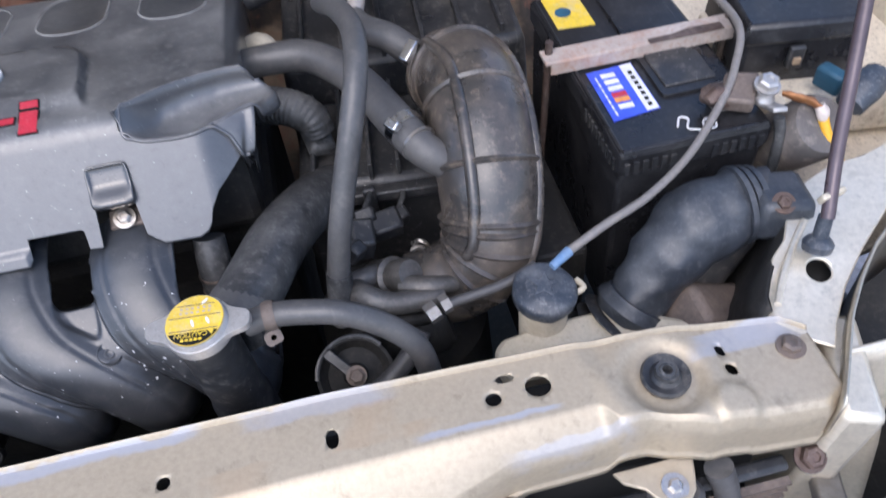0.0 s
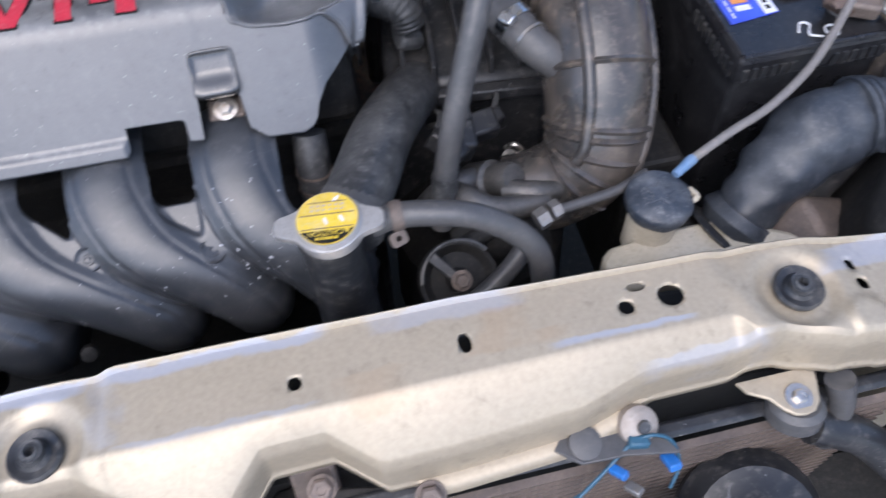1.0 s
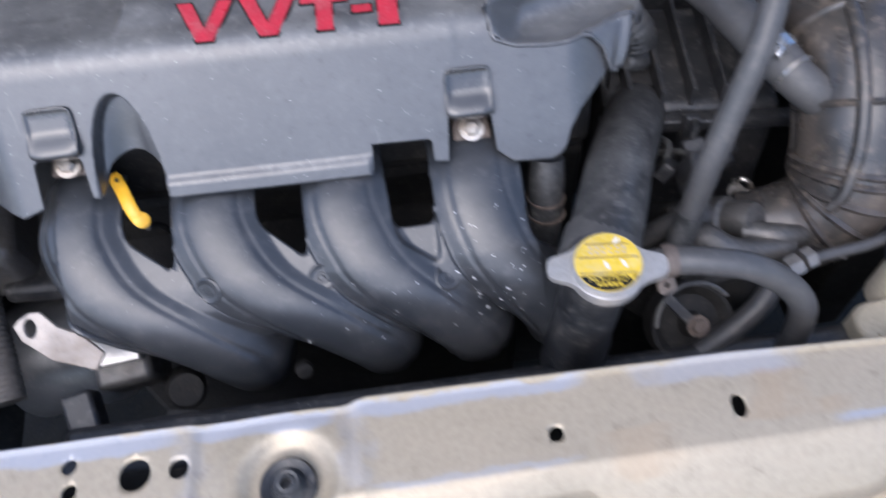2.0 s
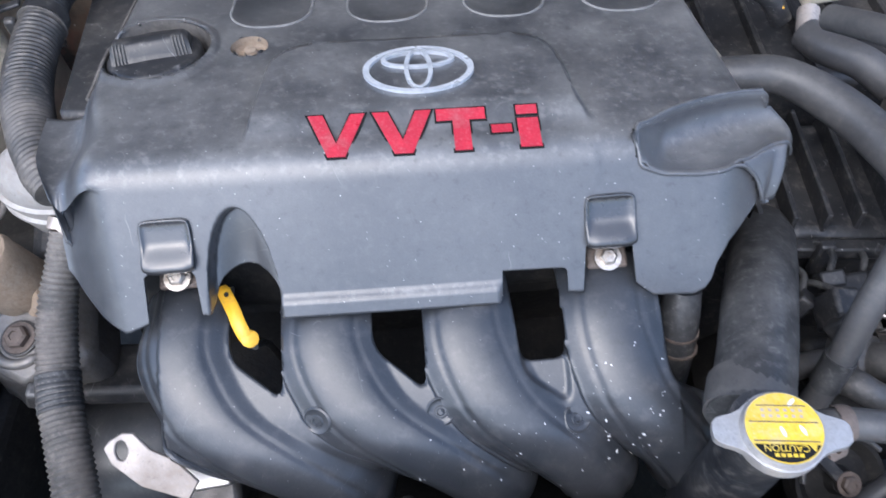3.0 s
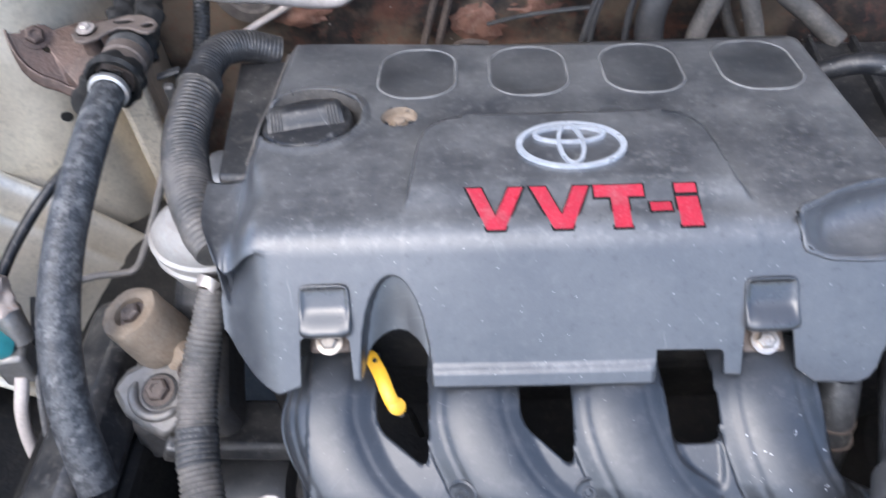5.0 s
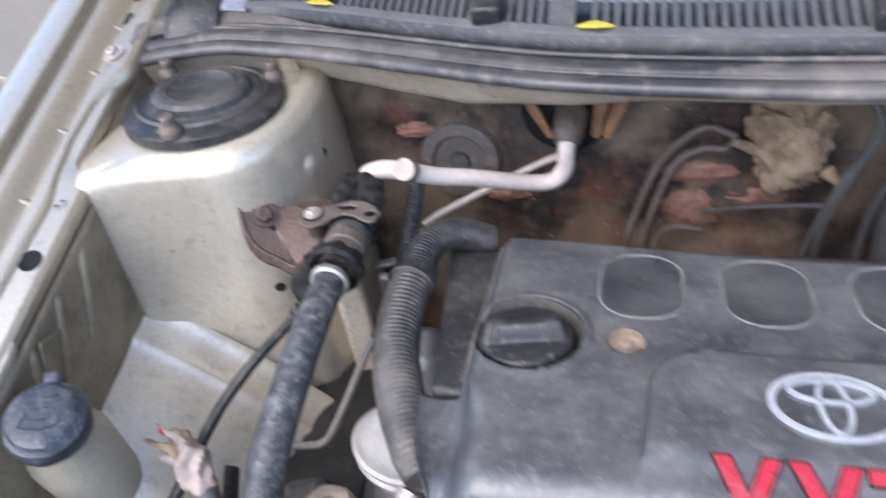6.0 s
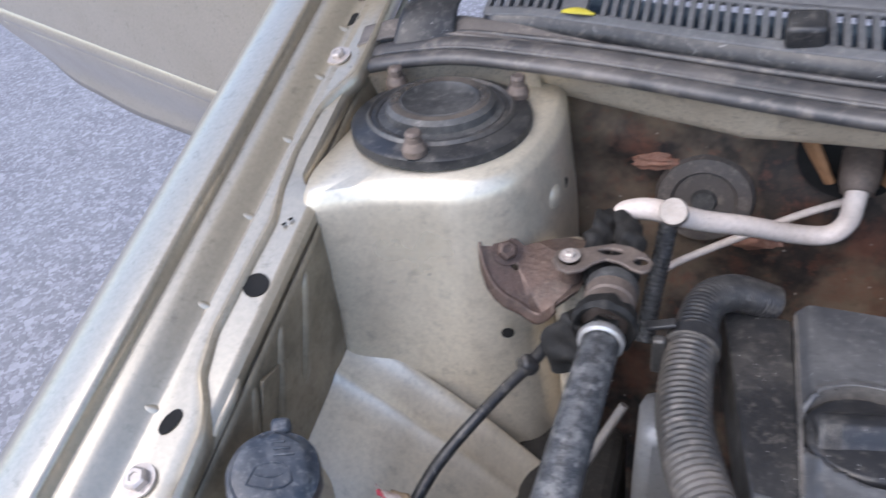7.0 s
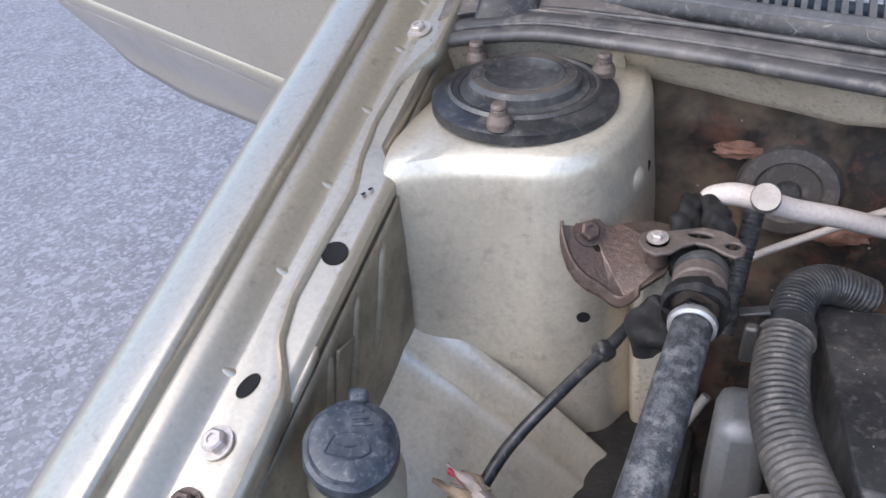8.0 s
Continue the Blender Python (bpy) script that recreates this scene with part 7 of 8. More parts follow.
def tower_ring(z):
    k = (0.925 - z) / 0.25
    pts = []
    for x, y in ((-0.795, 1.02), (-0.797, 0.90), (-0.796, 0.82), (-0.790, 0.785), (-0.778, 0.772), (-0.755, 0.781), (-0.735, 0.789), (-0.70, 0.796), (-0.668, 0.800), (-0.645, 0.812), (-0.630, 0.832), (-0.620, 0.862), (-0.615, 0.90), (-0.617, 0.94), (-0.626, 0.98), (-0.64, 1.02)):
        pts.append((x + (0.010 * k if y > 0.81 and x > -0.7 else 0.0), y + (0.0 if y > 0.9 else 0.002 * k), z))
    return pts


levels = [0.46, 0.60] + [0.64 + 0.013 * k for k in range(20)] + [0.895, 0.908, 0.916, 0.921, 0.924]
rings_ = []
for z in levels:
    inset = 0.0085 * ease(z, 0.909, 0.9245) ** 2
    rg = [Vector(p) for p in glide(tower_ring(z), 4)]
    c = Vector((-0.71, 0.90, z))
    dent = 0.0030 * (1 - ease(z, 0.86, 0.91))
    rings_.append([p + (c - p).normalized() * (inset + dent * noise.noise((p.x * 16, p.y * 16, z * 13))) for p in rg])
bm = bmesh.new()
vr = [[bm.verts.new(p) for p in rg] for rg in rings_]
for a, b in zip(vr, vr[1:]):
    for q in range(len(a) - 1):
        bm.faces.new((a[q], a[q + 1], b[q + 1], b[q]))
last = vr[-1]
prev = last
for f, dz in ((0.25, 0.001), (0.5, 0.002), (0.75, 0.002)):
    nxt = [bm.verts.new(v.co.lerp(Vector((-0.705, 0.895, 0.926)), f) + Vector((0, 0, dz))) for v in last]
    for q in range(len(prev) - 1):
        bm.faces.new((prev[q], prev[q + 1], nxt[q + 1], nxt[q]))
    prev = nxt
bm.faces.new(prev)
part("tower", bm, M["bay_paint"], tower, angle=60)


def arch_at(u, v):
    """v 0: at the tower's front wall; 1: the front end of the wheel arch panel. u past 1 rolls over the inner edge."""
    uu = min(u, 1.0)
    x = -0.800 + 0.192 * uu
    z1 = along(x, [(-0.80, 0.780), (-0.786, 0.769), (-0.762, 0.747), (-0.736, 0.726), (-0.714, 0.706), (-0.69, 0.688), (-0.66, 0.664), (-0.62, 0.630), (-0.595, 0.605)])
    z1 += 0.010 * math.sin(math.pi * uu)
    y, z = 0.792 - 0.262 * v, z1
    if v < 0.14:
        z += 0.009 * (1 - v / 0.14) ** 2
    z -= 0.040 * v + 0.060 * max(0.0, v - 0.14) ** 2 + 0.003 * ease(v, 0.14, 0.24)
    for c in (0.02, 0.155):  # two soft creases pressed into the panel
        z += 0.0020 * math.exp(-((v - c) / 0.020) ** 2)
    if u > 1:
        k = u - 1
        x += 0.03 * k ** 0.5 * (1 - 0.4 * k)
        z -= 0.75 * k * k + 0.15 * k
    return Vector((x + 0.02 * uu * v, y, z))


part("arch_panel", sheet(span(0, 1, 0.02) + span(1.02, 1.4, 0.03), span(0, 0.3, 0.0075) + span(0.33, 0.72, 0.03), lambda u, v: tuple(arch_at(u, v))), M["bay_paint"], tower, thick=0.002, angle=75)
part("tower_leg", box((0.03, 0.05, 0.22), pose(-0.60, 0.86, 0.72, 0, 0, 20)), M["beige_grime"], tower, bevel=0.006)
# flat black discs in place of the dark inside two holes
for x, y, z, r in ((-0.640, 0.802, 0.787, 0.0055), (-0.613, 0.905, 0.868, 0.0055)):
    part("hole", lathe([(r, 0.0006), (0, 0.0006)], 16, facing((x, y - 0.001, z), (0.3, -0.95, 0) if y < 0.85 else (0.98, -0.2, 0))), M["ink_and_holes"], tower)
part("dimple", lathe([(0.012, 0.0), (0.008, 0.004), (0.0, 0.005)], 18, facing((-0.617, 0.876, 0.872), (0.9, -0.4, 0.1))), M["bay_paint"], tower)
top_m = pose(-0.708, 0.887, 0.935, -1, 3, 0)
strut = thing("strut_mount", (-0.706, 0.893, 0.93), "round black rubber strut mount with three rusty studs", "strut mount")
part("plate", lathe([(0.0, 0.001), (0.047, 0.001), (0.052, 0.006), (0.059, 0.006), (0.063, 0.003), (0.071, 0.0025), (0.074, 0.0), (0.074, -0.008), (0, -0.008)], 56, top_m), M["plastic"], strut)
part("ring_edge", lathe([(0.056, 0.0055), (0.0582, 0.0082), (0.0605, 0.0055)], 56, top_m), M["grimy"], strut)
part("boss", lathe([(0.053, 0.0), (0.051, 0.006), (0.045, 0.007), (0.0445, 0.013), (0.041, 0.0165), (0.036, 0.0155), (0.031, 0.0165), (0.026, 0.013), (0.0, 0.013)], 44, top_m), M["rubber"], strut)
part("boss_ring", lathe([(0.041, 0.0162), (0.037, 0.0172), (0.033, 0.0162)], 44, top_m), M["brown_rubber"], strut)
for dx, dy in ((0.003, -0.066), (0.053, 0.042), (-0.056, 0.042)):
    st = part("stud", lathe([(0.011, 0.0), (0.0115, 0.006), (0.009, 0.0115), (0.0075, 0.0125), (0.0075, 0.017), (0.0068, 0.0175), (0.0075, 0.019), (0.0068, 0.0205), (0.0075, 0.0205), (0.006, 0.0225), (0, 0.023)], 14, top_m @ pose(dx, dy, 0.002) @ Matrix.Diagonal((0.85, 0.85, 0.85, 1))), M["brown_steel"], strut, "rusty threaded stud with nut", angle=25)

apron = thing("apron", (-0.78, 0.65, 0.6), "beige painted inner apron with top rail and stamped ribs", "car body panel")


def apron_place(u, v):
    """v 0 to 1: rail top; 1 to 2: wall going down."""
    y = 0.46 + 0.58 * u
    if v <= 1:
        return (-0.815 + (0.043 - 0.021 * ease(y, 0.775, 0.805)) * v, y, rail_z(y) + 0.005 * (1 - v) - 0.004 * ease(v, 0.9, 1))
    f = v - 1
    return (-0.772 - 0.021 * ease(y, 0.775, 0.805) + 0.004 * math.sin(f * 3) - 0.018 * f, y, rail_z(y) - 0.004 - 0.20 * f)


part("rail_top", sheet(span(0, 1, 0.004), [*span(0, 0.84, 0.04), 0.9, 0.95, 1.0, 1.015, 1.03, 1.06], apron_place), M["paint"], apron, thick=0.0015)
# wall split from the rail so its shade can be put into the colour
part("side_wall", sheet(span(0, 1, 0.01), [1.055, 1.1, 1.18, 1.25, 1.37, 1.5, 1.75, 2.0], lambda u, v: tuple(Vector(apron_place(u, v)) + Vector((0.0005 + 0.0025 * noise.noise((u * 9, v * 5, 2.0)), 0, 0)))), M["shaded_grime"], apron, "grimy side wall, coloured darker for its shade", thick=0.0015)
# uncut rail: a black disc carries the hole's darkness
part("rail_hole", lathe([(0.0098, -0.001), (0.0096, 0.0008), (0.0088, 0.0002), (0, 0.0002)], 24, facing((-0.787, 0.703, rail_z(0.703) + 0.0021), (0.12, -0.318, 1))), M["ink_and_holes"], apron)
for y in (0.63, 0.675, 0.72):
    part("wall_rib", tube([(-0.774, y + 0.022, rail_z(y) - 0.016), (-0.7725, y + 0.016, rail_z(y) - 0.026), (-0.7730, y + 0.004, rail_z(y) - 0.055), (-0.7750, y - 0.010, rail_z(y) - 0.088), (-0.779, y - 0.016, rail_z(y) - 0.105)], [0.003, 0.0048, 0.0048, 0.0048, 0.003], 12, 5), M["shaded_grime"], apron)
# black oval laid on the wall for the dark of a slot
part("slot", plate(ring(0, 0, 0.004, 0.016, 18), 0.0008, facing((-0.7735, 0.640, rail_z(0.64) - 0.045), (1, 0, 0.1), 70)), M["ink_and_holes"], apron, smooth=False)
part("wall_stay", box((0.003, 0.05, 0.06), pose(-0.774, 0.668, 0.815, -20, 8, 5)), M["shaded_grime"], apron, bevel=0.001)
for y, kx in ((0.752, -0.7875), (0.757, -0.784)):
    part("chip", plate([(kx - 0.0018, y), (kx + 0.0008, y - 0.0018), (kx + 0.0016, y + 0.002), (kx, y + 0.003)], 0.0004, pose(0, 0, rail_z(y) + 0.0045)), M["ink_and_holes"], apron, smooth=False)

# left fender
def flange_z(y):
    return 0.852 + 0.318 * (y - 0.563)


fender = thing("front_fender", (-0.86, 0.7, 0.35), "beige metallic front fender with bolted inner flange", "car body panel", "front fenders")


def fender_place(u, v):
    y = 0.30 + 0.90 * u
    f = flange_z(y)
    inner = along(y, [(0.3, -0.772), (0.56, -0.770), (0.60, -0.772), (0.615, -0.779), (0.632, -0.791), (0.663, -0.797), (0.712, -0.795), (0.755, -0.793), (0.785, -0.800), (0.82, -0.8035), (0.865, -0.801), (0.885, -0.793), (0.905, -0.782), (1.2, -0.785)])
    prof = [(0.0, inner + 0.0015, -0.012), (0.05, inner, 0.0005), (0.1, inner - 0.003, 0.003), (0.15, inner - 0.006, 0.0), (0.3, -0.812, 0.0), (0.36, -0.8155, 0.0008), (0.46, -0.8230, 0.0085), (0.5, -0.8280, 0.0135), (0.55, -0.8330, 0.0165),
            (0.57, -0.8415, 0.0180), (0.60, -0.8425, 0.0265), (0.63, -0.8440, 0.0300), (0.66, -0.8490, 0.0316), (0.70, -0.863, 0.0308), (0.75, -0.880, 0.0265), (0.80, -0.897, 0.016), (0.85, -0.915, -0.02), (0.90, -0.931, -0.08), (0.95, -0.945, -0.22), (1.0, -0.942, -0.42)]
    x = along(v, [(a, b) for a, b, c in prof])
    z = f + along(v, [(a, c) for a, b, c in prof])
    return (x - 0.02 * (y - 0.7), y, z)


VS = [0.0, 0.025, 0.05, 0.075, 0.1, 0.125, 0.15, 0.2, 0.25, 0.3, 0.33, 0.36, 0.41, 0.46, 0.5, 0.55, 0.57, 0.585, 0.60, 0.615, 0.63, 0.645, 0.66, 0.68, 0.70, 0.725, 0.75, 0.775, 0.80, 0.825, 0.85, 0.875, 0.90, 0.925, 0.95, 1.0]
part("skin", sheet(span(0, 1, 0.006), VS, fender_place), M["paint"], fender, thick=0.0012, angle=55)
# flange slots are black ovals, their depth put into the colour
for y in (0.60, 0.973):
    part("slot", plate(ring(0, 0, 0.0055, 0.0095, 18), 0.0006, facing((-0.800 - 0.02 * (y - 0.7) - (0.014 if y > 0.9 else 0), y, flange_z(y) + 0.0012), (0, -0.318, 1), -20)), M["ink_and_holes"], fender, smooth=False)
for y in (0.563, 0.526, 0.926):
    hexbolt(fender, (-0.801 - 0.02 * (y - 0.7) - (0.008 if y > 0.9 else 0), y, flange_z(y) + 0.0008), (0, -0.318, 1), 0.007 if y < 0.9 else 0.0055, M["paleal"] if y > 0.54 else M["rust"], washer=0.011)
hexbolt(fender, (-0.822, 1.008, flange_z(1.008) + 0.001), (0, -0.318, 1), 0.006, M["rust"], washer=0.010)
for y in (0.50, 0.605, 0.68, 0.755, 0.83, 0.90, 0.96):
    part("stamped_fold", lathe([(0.0055, -0.001), (0.0035, 0.0003), (0.0018, 0.0008), (0.0, 0.0010)], 14, facing((-0.8175 - 0.02 * (y - 0.7), y, flange_z(y) + 0.0025), (0.5, -0.1, 0.8)) @ pose(0, 0, 0, 0, 0, 25) @ Matrix.Diagonal((0.75, 2.0, 1.3, 1))), M["paint"], fender)

# washer bottle
wash = thing("washer_bottle", (-0.735, 0.60, 0.6), "washer bottle with a grey embossed flip cap", "washer bottle")
wm = pose(-0.730, 0.598, 0.832, 20, 8, 25) @ Matrix.Diagonal((0.92, 0.92, 1, 1))
part("bottle", lathe([(0.036, -0.2), (0.036, -0.05), (0.025, -0.03), (0.0245, -0.012)], 30, wm), M["tank"], wash)
wcap = part("cap", crumple(lathe([(0.0, 0.0140), (0.012, 0.0142), (0.022, 0.0138), (0.0262, 0.0125), (0.0285, 0.0085), (0.0315, 0.0070), (0.0325, 0.002), (0.0325, -0.008), (0.0285, -0.014), (0.026, -0.014)], 44, wm), 0.0014, 90, 5.0), M["capgrey"], wash)
part("cap_lug", box((0.014, 0.012, 0.012), wm @ pose(0.004, 0.034, 0.004)), M["capgrey"], wcap, bevel=0.003)
symbol = [(-0.016, -0.008), (0.0, -0.012), (0.0135, -0.008), (0.009, 0.004), (0.0, 0.006), (-0.010, 0.004)]
part("cap_symbol", moved(joined(tube([(*p, 0.0142) for p in symbol + symbol[:1]], 0.0009, 6, 2), tube([(-0.010, -0.002, 0.0145), (0.0, -0.004, 0.0146), (0.008, -0.002, 0.0145)], 0.0008, 6, 3)), wm), M["capgrey"], wcap)
for k in range(3):
    part("raised_print_bar", box((0.014 - 0.003 * k, 0.0018, 0.002), wm @ pose(0.008 - 0.002 * k, 0.011 + 0.0045 * k, 0.0142)), M["capgrey"], wcap, bevel=0.0005)
part("filler_bracket", sheet(span(0, 1, 0.1), span(0, 1, 0.1), lambda u, v: (-0.772 - 0.012 * u, 0.52 + 0.12 * v, rail_z(0.52 + 0.12 * v) - 0.004 - 0.06 * u)), M["beige_grime"], wash, thick=0.002)

# black harness along the arch
har = thing("black_harness", (-0.65, 0.75, 0.70), "taped black wiring harness clipped to the wheel arch", "cable")
part("harness", tube([(-0.588, 0.845, 0.790), (-0.602, 0.818, 0.782), (-0.616, 0.790, 0.772), (-0.633, 0.762, 0.764), (-0.649, 0.735, 0.755), (-0.666, 0.712, 0.740), (-0.680, 0.685, 0.724), (-0.700, 0.62, 0.690)], [0.0036, 0.0042, 0.0054, 0.0048, 0.0050, 0.0052, 0.0052, 0.0052], 12, 6), M["plastic"], har)
part("clip", box((0.016, 0.014, 0.016), pose(-0.620, 0.785, 0.770, 20, 30, 30)), M["plastic"], har, bevel=0.004)

# ---------------------------------------------------------------- firewall, cowl, seal
wallob = thing("firewall", (-0.2, 1.02, 0.3), "grimy brown firewall with rust stains", "firewall", kind="structure")
part("panel", sheet(span(-0.66, 0.62, 0.01), span(0.3, 0.93, 0.012), lambda x, z: (x, 1.012 + 0.012 * noise.noise((x * 7, z * 7, 1.0)) + 0.006 * noise.noise((x * 25, z * 25, 4.0)) - 0.05 * ease(0.70 - z, 0, 0.25), z)), M["firewall"], wallob, thick=0.004)
SEAL = [(-0.800, 0.920), (-0.782, 0.938), (-0.72, 0.955), (-0.66, 0.954), (-0.59, 0.936), (-0.527, 0.915), (-0.45, 0.889), (-0.377, 0.869), (-0.26, 0.852), (-0.15, 0.843), (0.0, 0.840), (0.2, 0.848), (0.40, 0.885), (0.55, 0.94)]


def seal_y(x):
    return along(x, SEAL)


cowl = thing("cowl_beam", (-0.2, 0.9, 0.88), "grimy beige cowl beam under the windscreen seal", "car body panel")


def beam(x, v):
    y, low = seal_y(x), along(x, [(-0.66, 0.915), (-0.635, 0.910), (-0.60, 0.906), (-0.55, 0.903), (-0.515, 0.9025), (-0.475, 0.9005), (-0.452, 0.904), (-0.41, 0.909), (-0.34, 0.9165), (-0.28, 0.921), (0.0, 0.922), (0.5, 0.922)])
    pr = [(0, -0.006, 0.950), (0.2, 0.002, 0.948), (0.45, 0.012, 0.940), (0.7, 0.027, 0.5 * (0.938 + low)), (0.9, 0.038, low + 0.003), (1.0, 0.044, low), (1.15, 0.075, low + 0.002), (1.6, 0.15, low + 0.01)]
    return (x, y + along(v, [(a, b) for a, b, c in pr]), along(v, [(a, c) for a, b, c in pr]) + 0.002 * noise.noise((x * 12, v * 3, 0)))


part("beam", sheet(span(-0.66, 0.55, 0.008), [0, 0.1, 0.2, 0.32, 0.45, 0.58, 0.7, 0.8, 0.9, 0.96, 1.0, 1.07, 1.15, 1.4, 1.6], beam), M["beige_grime"], cowl, thick=0.002, angle=60)
seal = thing("hood_seal", (-0.2, 0.9, 0.94), "weathered grey rubber hood seal along the cowl", "rubber seal")
for dy, dz, r, fl in ((-0.004, -0.001, 0.0088, 0.72), (0.0125, 0.0055, 0.0098, 0.50), (0.0030, 0.0050, 0.0022, 1.0), (0.0235, 0.0100, 0.0026, 1.0)):
    part("strip", tube([(x, y + dy, 0.955 + dz + (0.004 if x < -0.7 else 0)) for x, y in SEAL], r, 14, 5, flat=fl, up=(0, 0, 1)), M["seal"], seal)
part("tray", sheet(span(-0.80, 0.55, 0.01), span(0, 1, 0.1), lambda x, v: (x, seal_y(x) + 0.018 + 0.022 * v, 0.962 + 0.008 * ease(v, 0, 1) + (0.012 * (1 - ease(x, -0.78, -0.62))))), M["seal_tray"], seal, thick=0.003)


def cowl_corner(u, v):
    """u: from the outer edge to the grille; v: from the seal back to the glass."""
    y = 0.932 + 0.19 * v
    left = along(y, [(0.92, -0.790), (0.94, -0.774), (0.994, -0.768), (1.073, -0.776), (1.15, -0.78)])
    x = left + (-0.722 - left) * u
    return (x, y + 0.024 * u * (1 - v), 0.955 + 0.028 * ease(v, 0.0, 0.25) + 0.030 * v + 0.004 * math.sin(3.14 * u))


part("corner_cover", sheet(span(0, 1, 0.08), span(0, 1, 0.05), cowl_corner), M["plastic"], seal, "dull black plastic corner cover", thick=0.003)

part("cowl_end", sheet(span(-0.82, -0.645, 0.02), span(0, 1, 0.1), lambda x, v: (x, seal_y(x) + 0.004 + 0.03 * v, 0.955 - 0.06 * v)), M["beige_grime"], cowl, thick=0.003)
grille = thing("cowl_grille", (-0.2, 0.98, 0.98), "faded grey plastic cowl grille with many slots", "cowl grille")


def grille_at(x, v):
    """v: 0 at the front edge, 1 at the glass."""
    y = seal_y(x) + 0.030 + 0.05 * v
    return Vector((x, y + 0.01 * ease(-x, 0.5, 0.7), 0.979 + 0.016 * v + 0.004 * math.sin(v * 3)))


part("front_lip", sheet(span(-0.70, 0.5, 0.01), span(0, 1, 0.25), lambda x, v: tuple(grille_at(x, -0.12 + 0.2 * v) - Vector((0, 0, 0.010 * (1 - ease(v, 0, 0.5)))))), M["plastic"], grille, thick=0.004)
part("rear_band", sheet(span(-0.72, 0.5, 0.01), span(0, 1, 0.2), lambda x, v: tuple(grille_at(x, 0.92 + 1.9 * v))), M["grille"], grille, thick=0.004)
# dark sheet below the slats gives the slots their shade by colour
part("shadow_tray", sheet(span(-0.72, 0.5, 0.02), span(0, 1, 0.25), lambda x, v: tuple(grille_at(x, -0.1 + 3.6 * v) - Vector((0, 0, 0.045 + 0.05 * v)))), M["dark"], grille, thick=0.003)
part("front_border", sheet(span(-0.70, 0.5, 0.01), span(0, 1, 0.25), lambda x, v: tuple(grille_at(x, -0.02 + 0.17 * v) + Vector((0, 0, 0.0006)))), M["grille"], grille, thick=0.005)
part("rear_border", sheet(span(-0.70, 0.5, 0.01), span(0, 1, 0.25), lambda x, v: tuple(grille_at(x, 0.84 + 0.10 * v) + Vector((0, 0, 0.0006)))), M["grille"], grille, thick=0.005)
pitch, k = 0.0088, 0
x = -0.70
while x < 0.45:
    wide = 0.022 if k in (9, 34, 62) else 0.0044
    bmx = bmesh.new()
    c = [grille_at(x - wide / 2, 0.05), grille_at(x + wide / 2, 0.05), grille_at(x + wide / 2, 0.95), grille_at(x - wide / 2, 0.95)]
    topv = [bmx.verts.new(p) for p in c]
    low = [bmx.verts.new(p - Vector((0, 0, 0.008))) for p in c]
    bmx.faces.new(topv)
    bmx.faces.new(low[::-1])
    for q in range(4):
        bmx.faces.new((topv[q], low[q], low[(q + 1) % 4], topv[(q + 1) % 4]))
    part("slat", bmx, M["grille"], grille, smooth=False)
    x += pitch + (wide - 0.0044)
    k += 1
for x in (-0.445, -0.15):
    part("catch", box((0.026, 0.022, 0.018), pose(x, grille_at(x, 0.2).y, 0.992, 20)), M["plastic"], grille, bevel=0.003)
for x in (-0.618, -0.358):
    leafy = thing("yellow_leaf", grille_at(x, 0.0), "small fallen yellow leaf on the cowl", "leaf", "fallen leaves")
    part("blade", sheet(span(0, 1, 0.12), span(-1, 1, 0.25), lambda u, v, x=x: tuple(grille_at(x - 0.012 + 0.03 * u, 0.10) + Vector((0, 0.007 * v * math.sin(3.0 * u + 0.15), 0.003 + 0.003 * math.sin(u * 3) - 0.002 * v * v)))), surface("leaf_yellow", (0.55, 0.47, 0.05), 0.5, bump=0.05), leafy, thick=0.0004)

# pipes and fittings on the firewall
lines = thing("brake_pipes", (-0.27, 0.99, 0.6), "grey brake pipes running down the firewall", "pipe")
for dx in (0.0, 0.016):
    part("pipe", tube([(-0.335 + dx, 0.985, 0.62), (-0.330 + dx, 0.985, 0.70), (-0.318 + dx, 0.988, 0.75), (-0.300 + dx, 0.990, 0.80), (-0.275 + dx, 0.990, 0.83 - 0.8 * dx), (-0.255 + dx, 0.988, 0.842 - dx * 1.5), (-0.23, 0.985, 0.833)], 0.0042, 10, 6), M["brown_steel"], lines)
part("loop_pipe", tube([(-0.302, 0.982, 0.66), (-0.300, 0.982, 0.705), (-0.292, 0.982, 0.722), (-0.275, 0.982, 0.727), (-0.255, 0.984, 0.722)], 0.0032, 8, 5), M["brown_steel"], lines)
right_lines = thing("brake_pipes", (-0.14, 0.965, 0.6), "grey brake pipes leaning down behind the engine", "pipe")
part("pipe", tube([(-0.128, 0.975, 0.875), (-0.120, 0.968, 0.869), (-0.117, 0.960, 0.853), (-0.132, 0.957, 0.815), (-0.141, 0.955, 0.796), (-0.160, 0.955, 0.722), (-0.166, 0.955, 0.66)], 0.0036, 10, 5), M["hose"], right_lines)
part("pipe", tube([(-0.096, 0.958, 0.90), (-0.104, 0.957, 0.871), (-0.1275, 0.955, 0.821), (-0.1475, 0.955, 0.751), (-0.152, 0.955, 0.66)], 0.0036, 10, 5), M["hose"], right_lines)
part("pipe", tube([(-0.066, 0.958, 0.90), (-0.077, 0.955, 0.864), (-0.0925, 0.955, 0.815), (-0.110, 0.955, 0.768), (-0.1135, 0.955, 0.66)], 0.0036, 10, 5), M["hose"], right_lines)
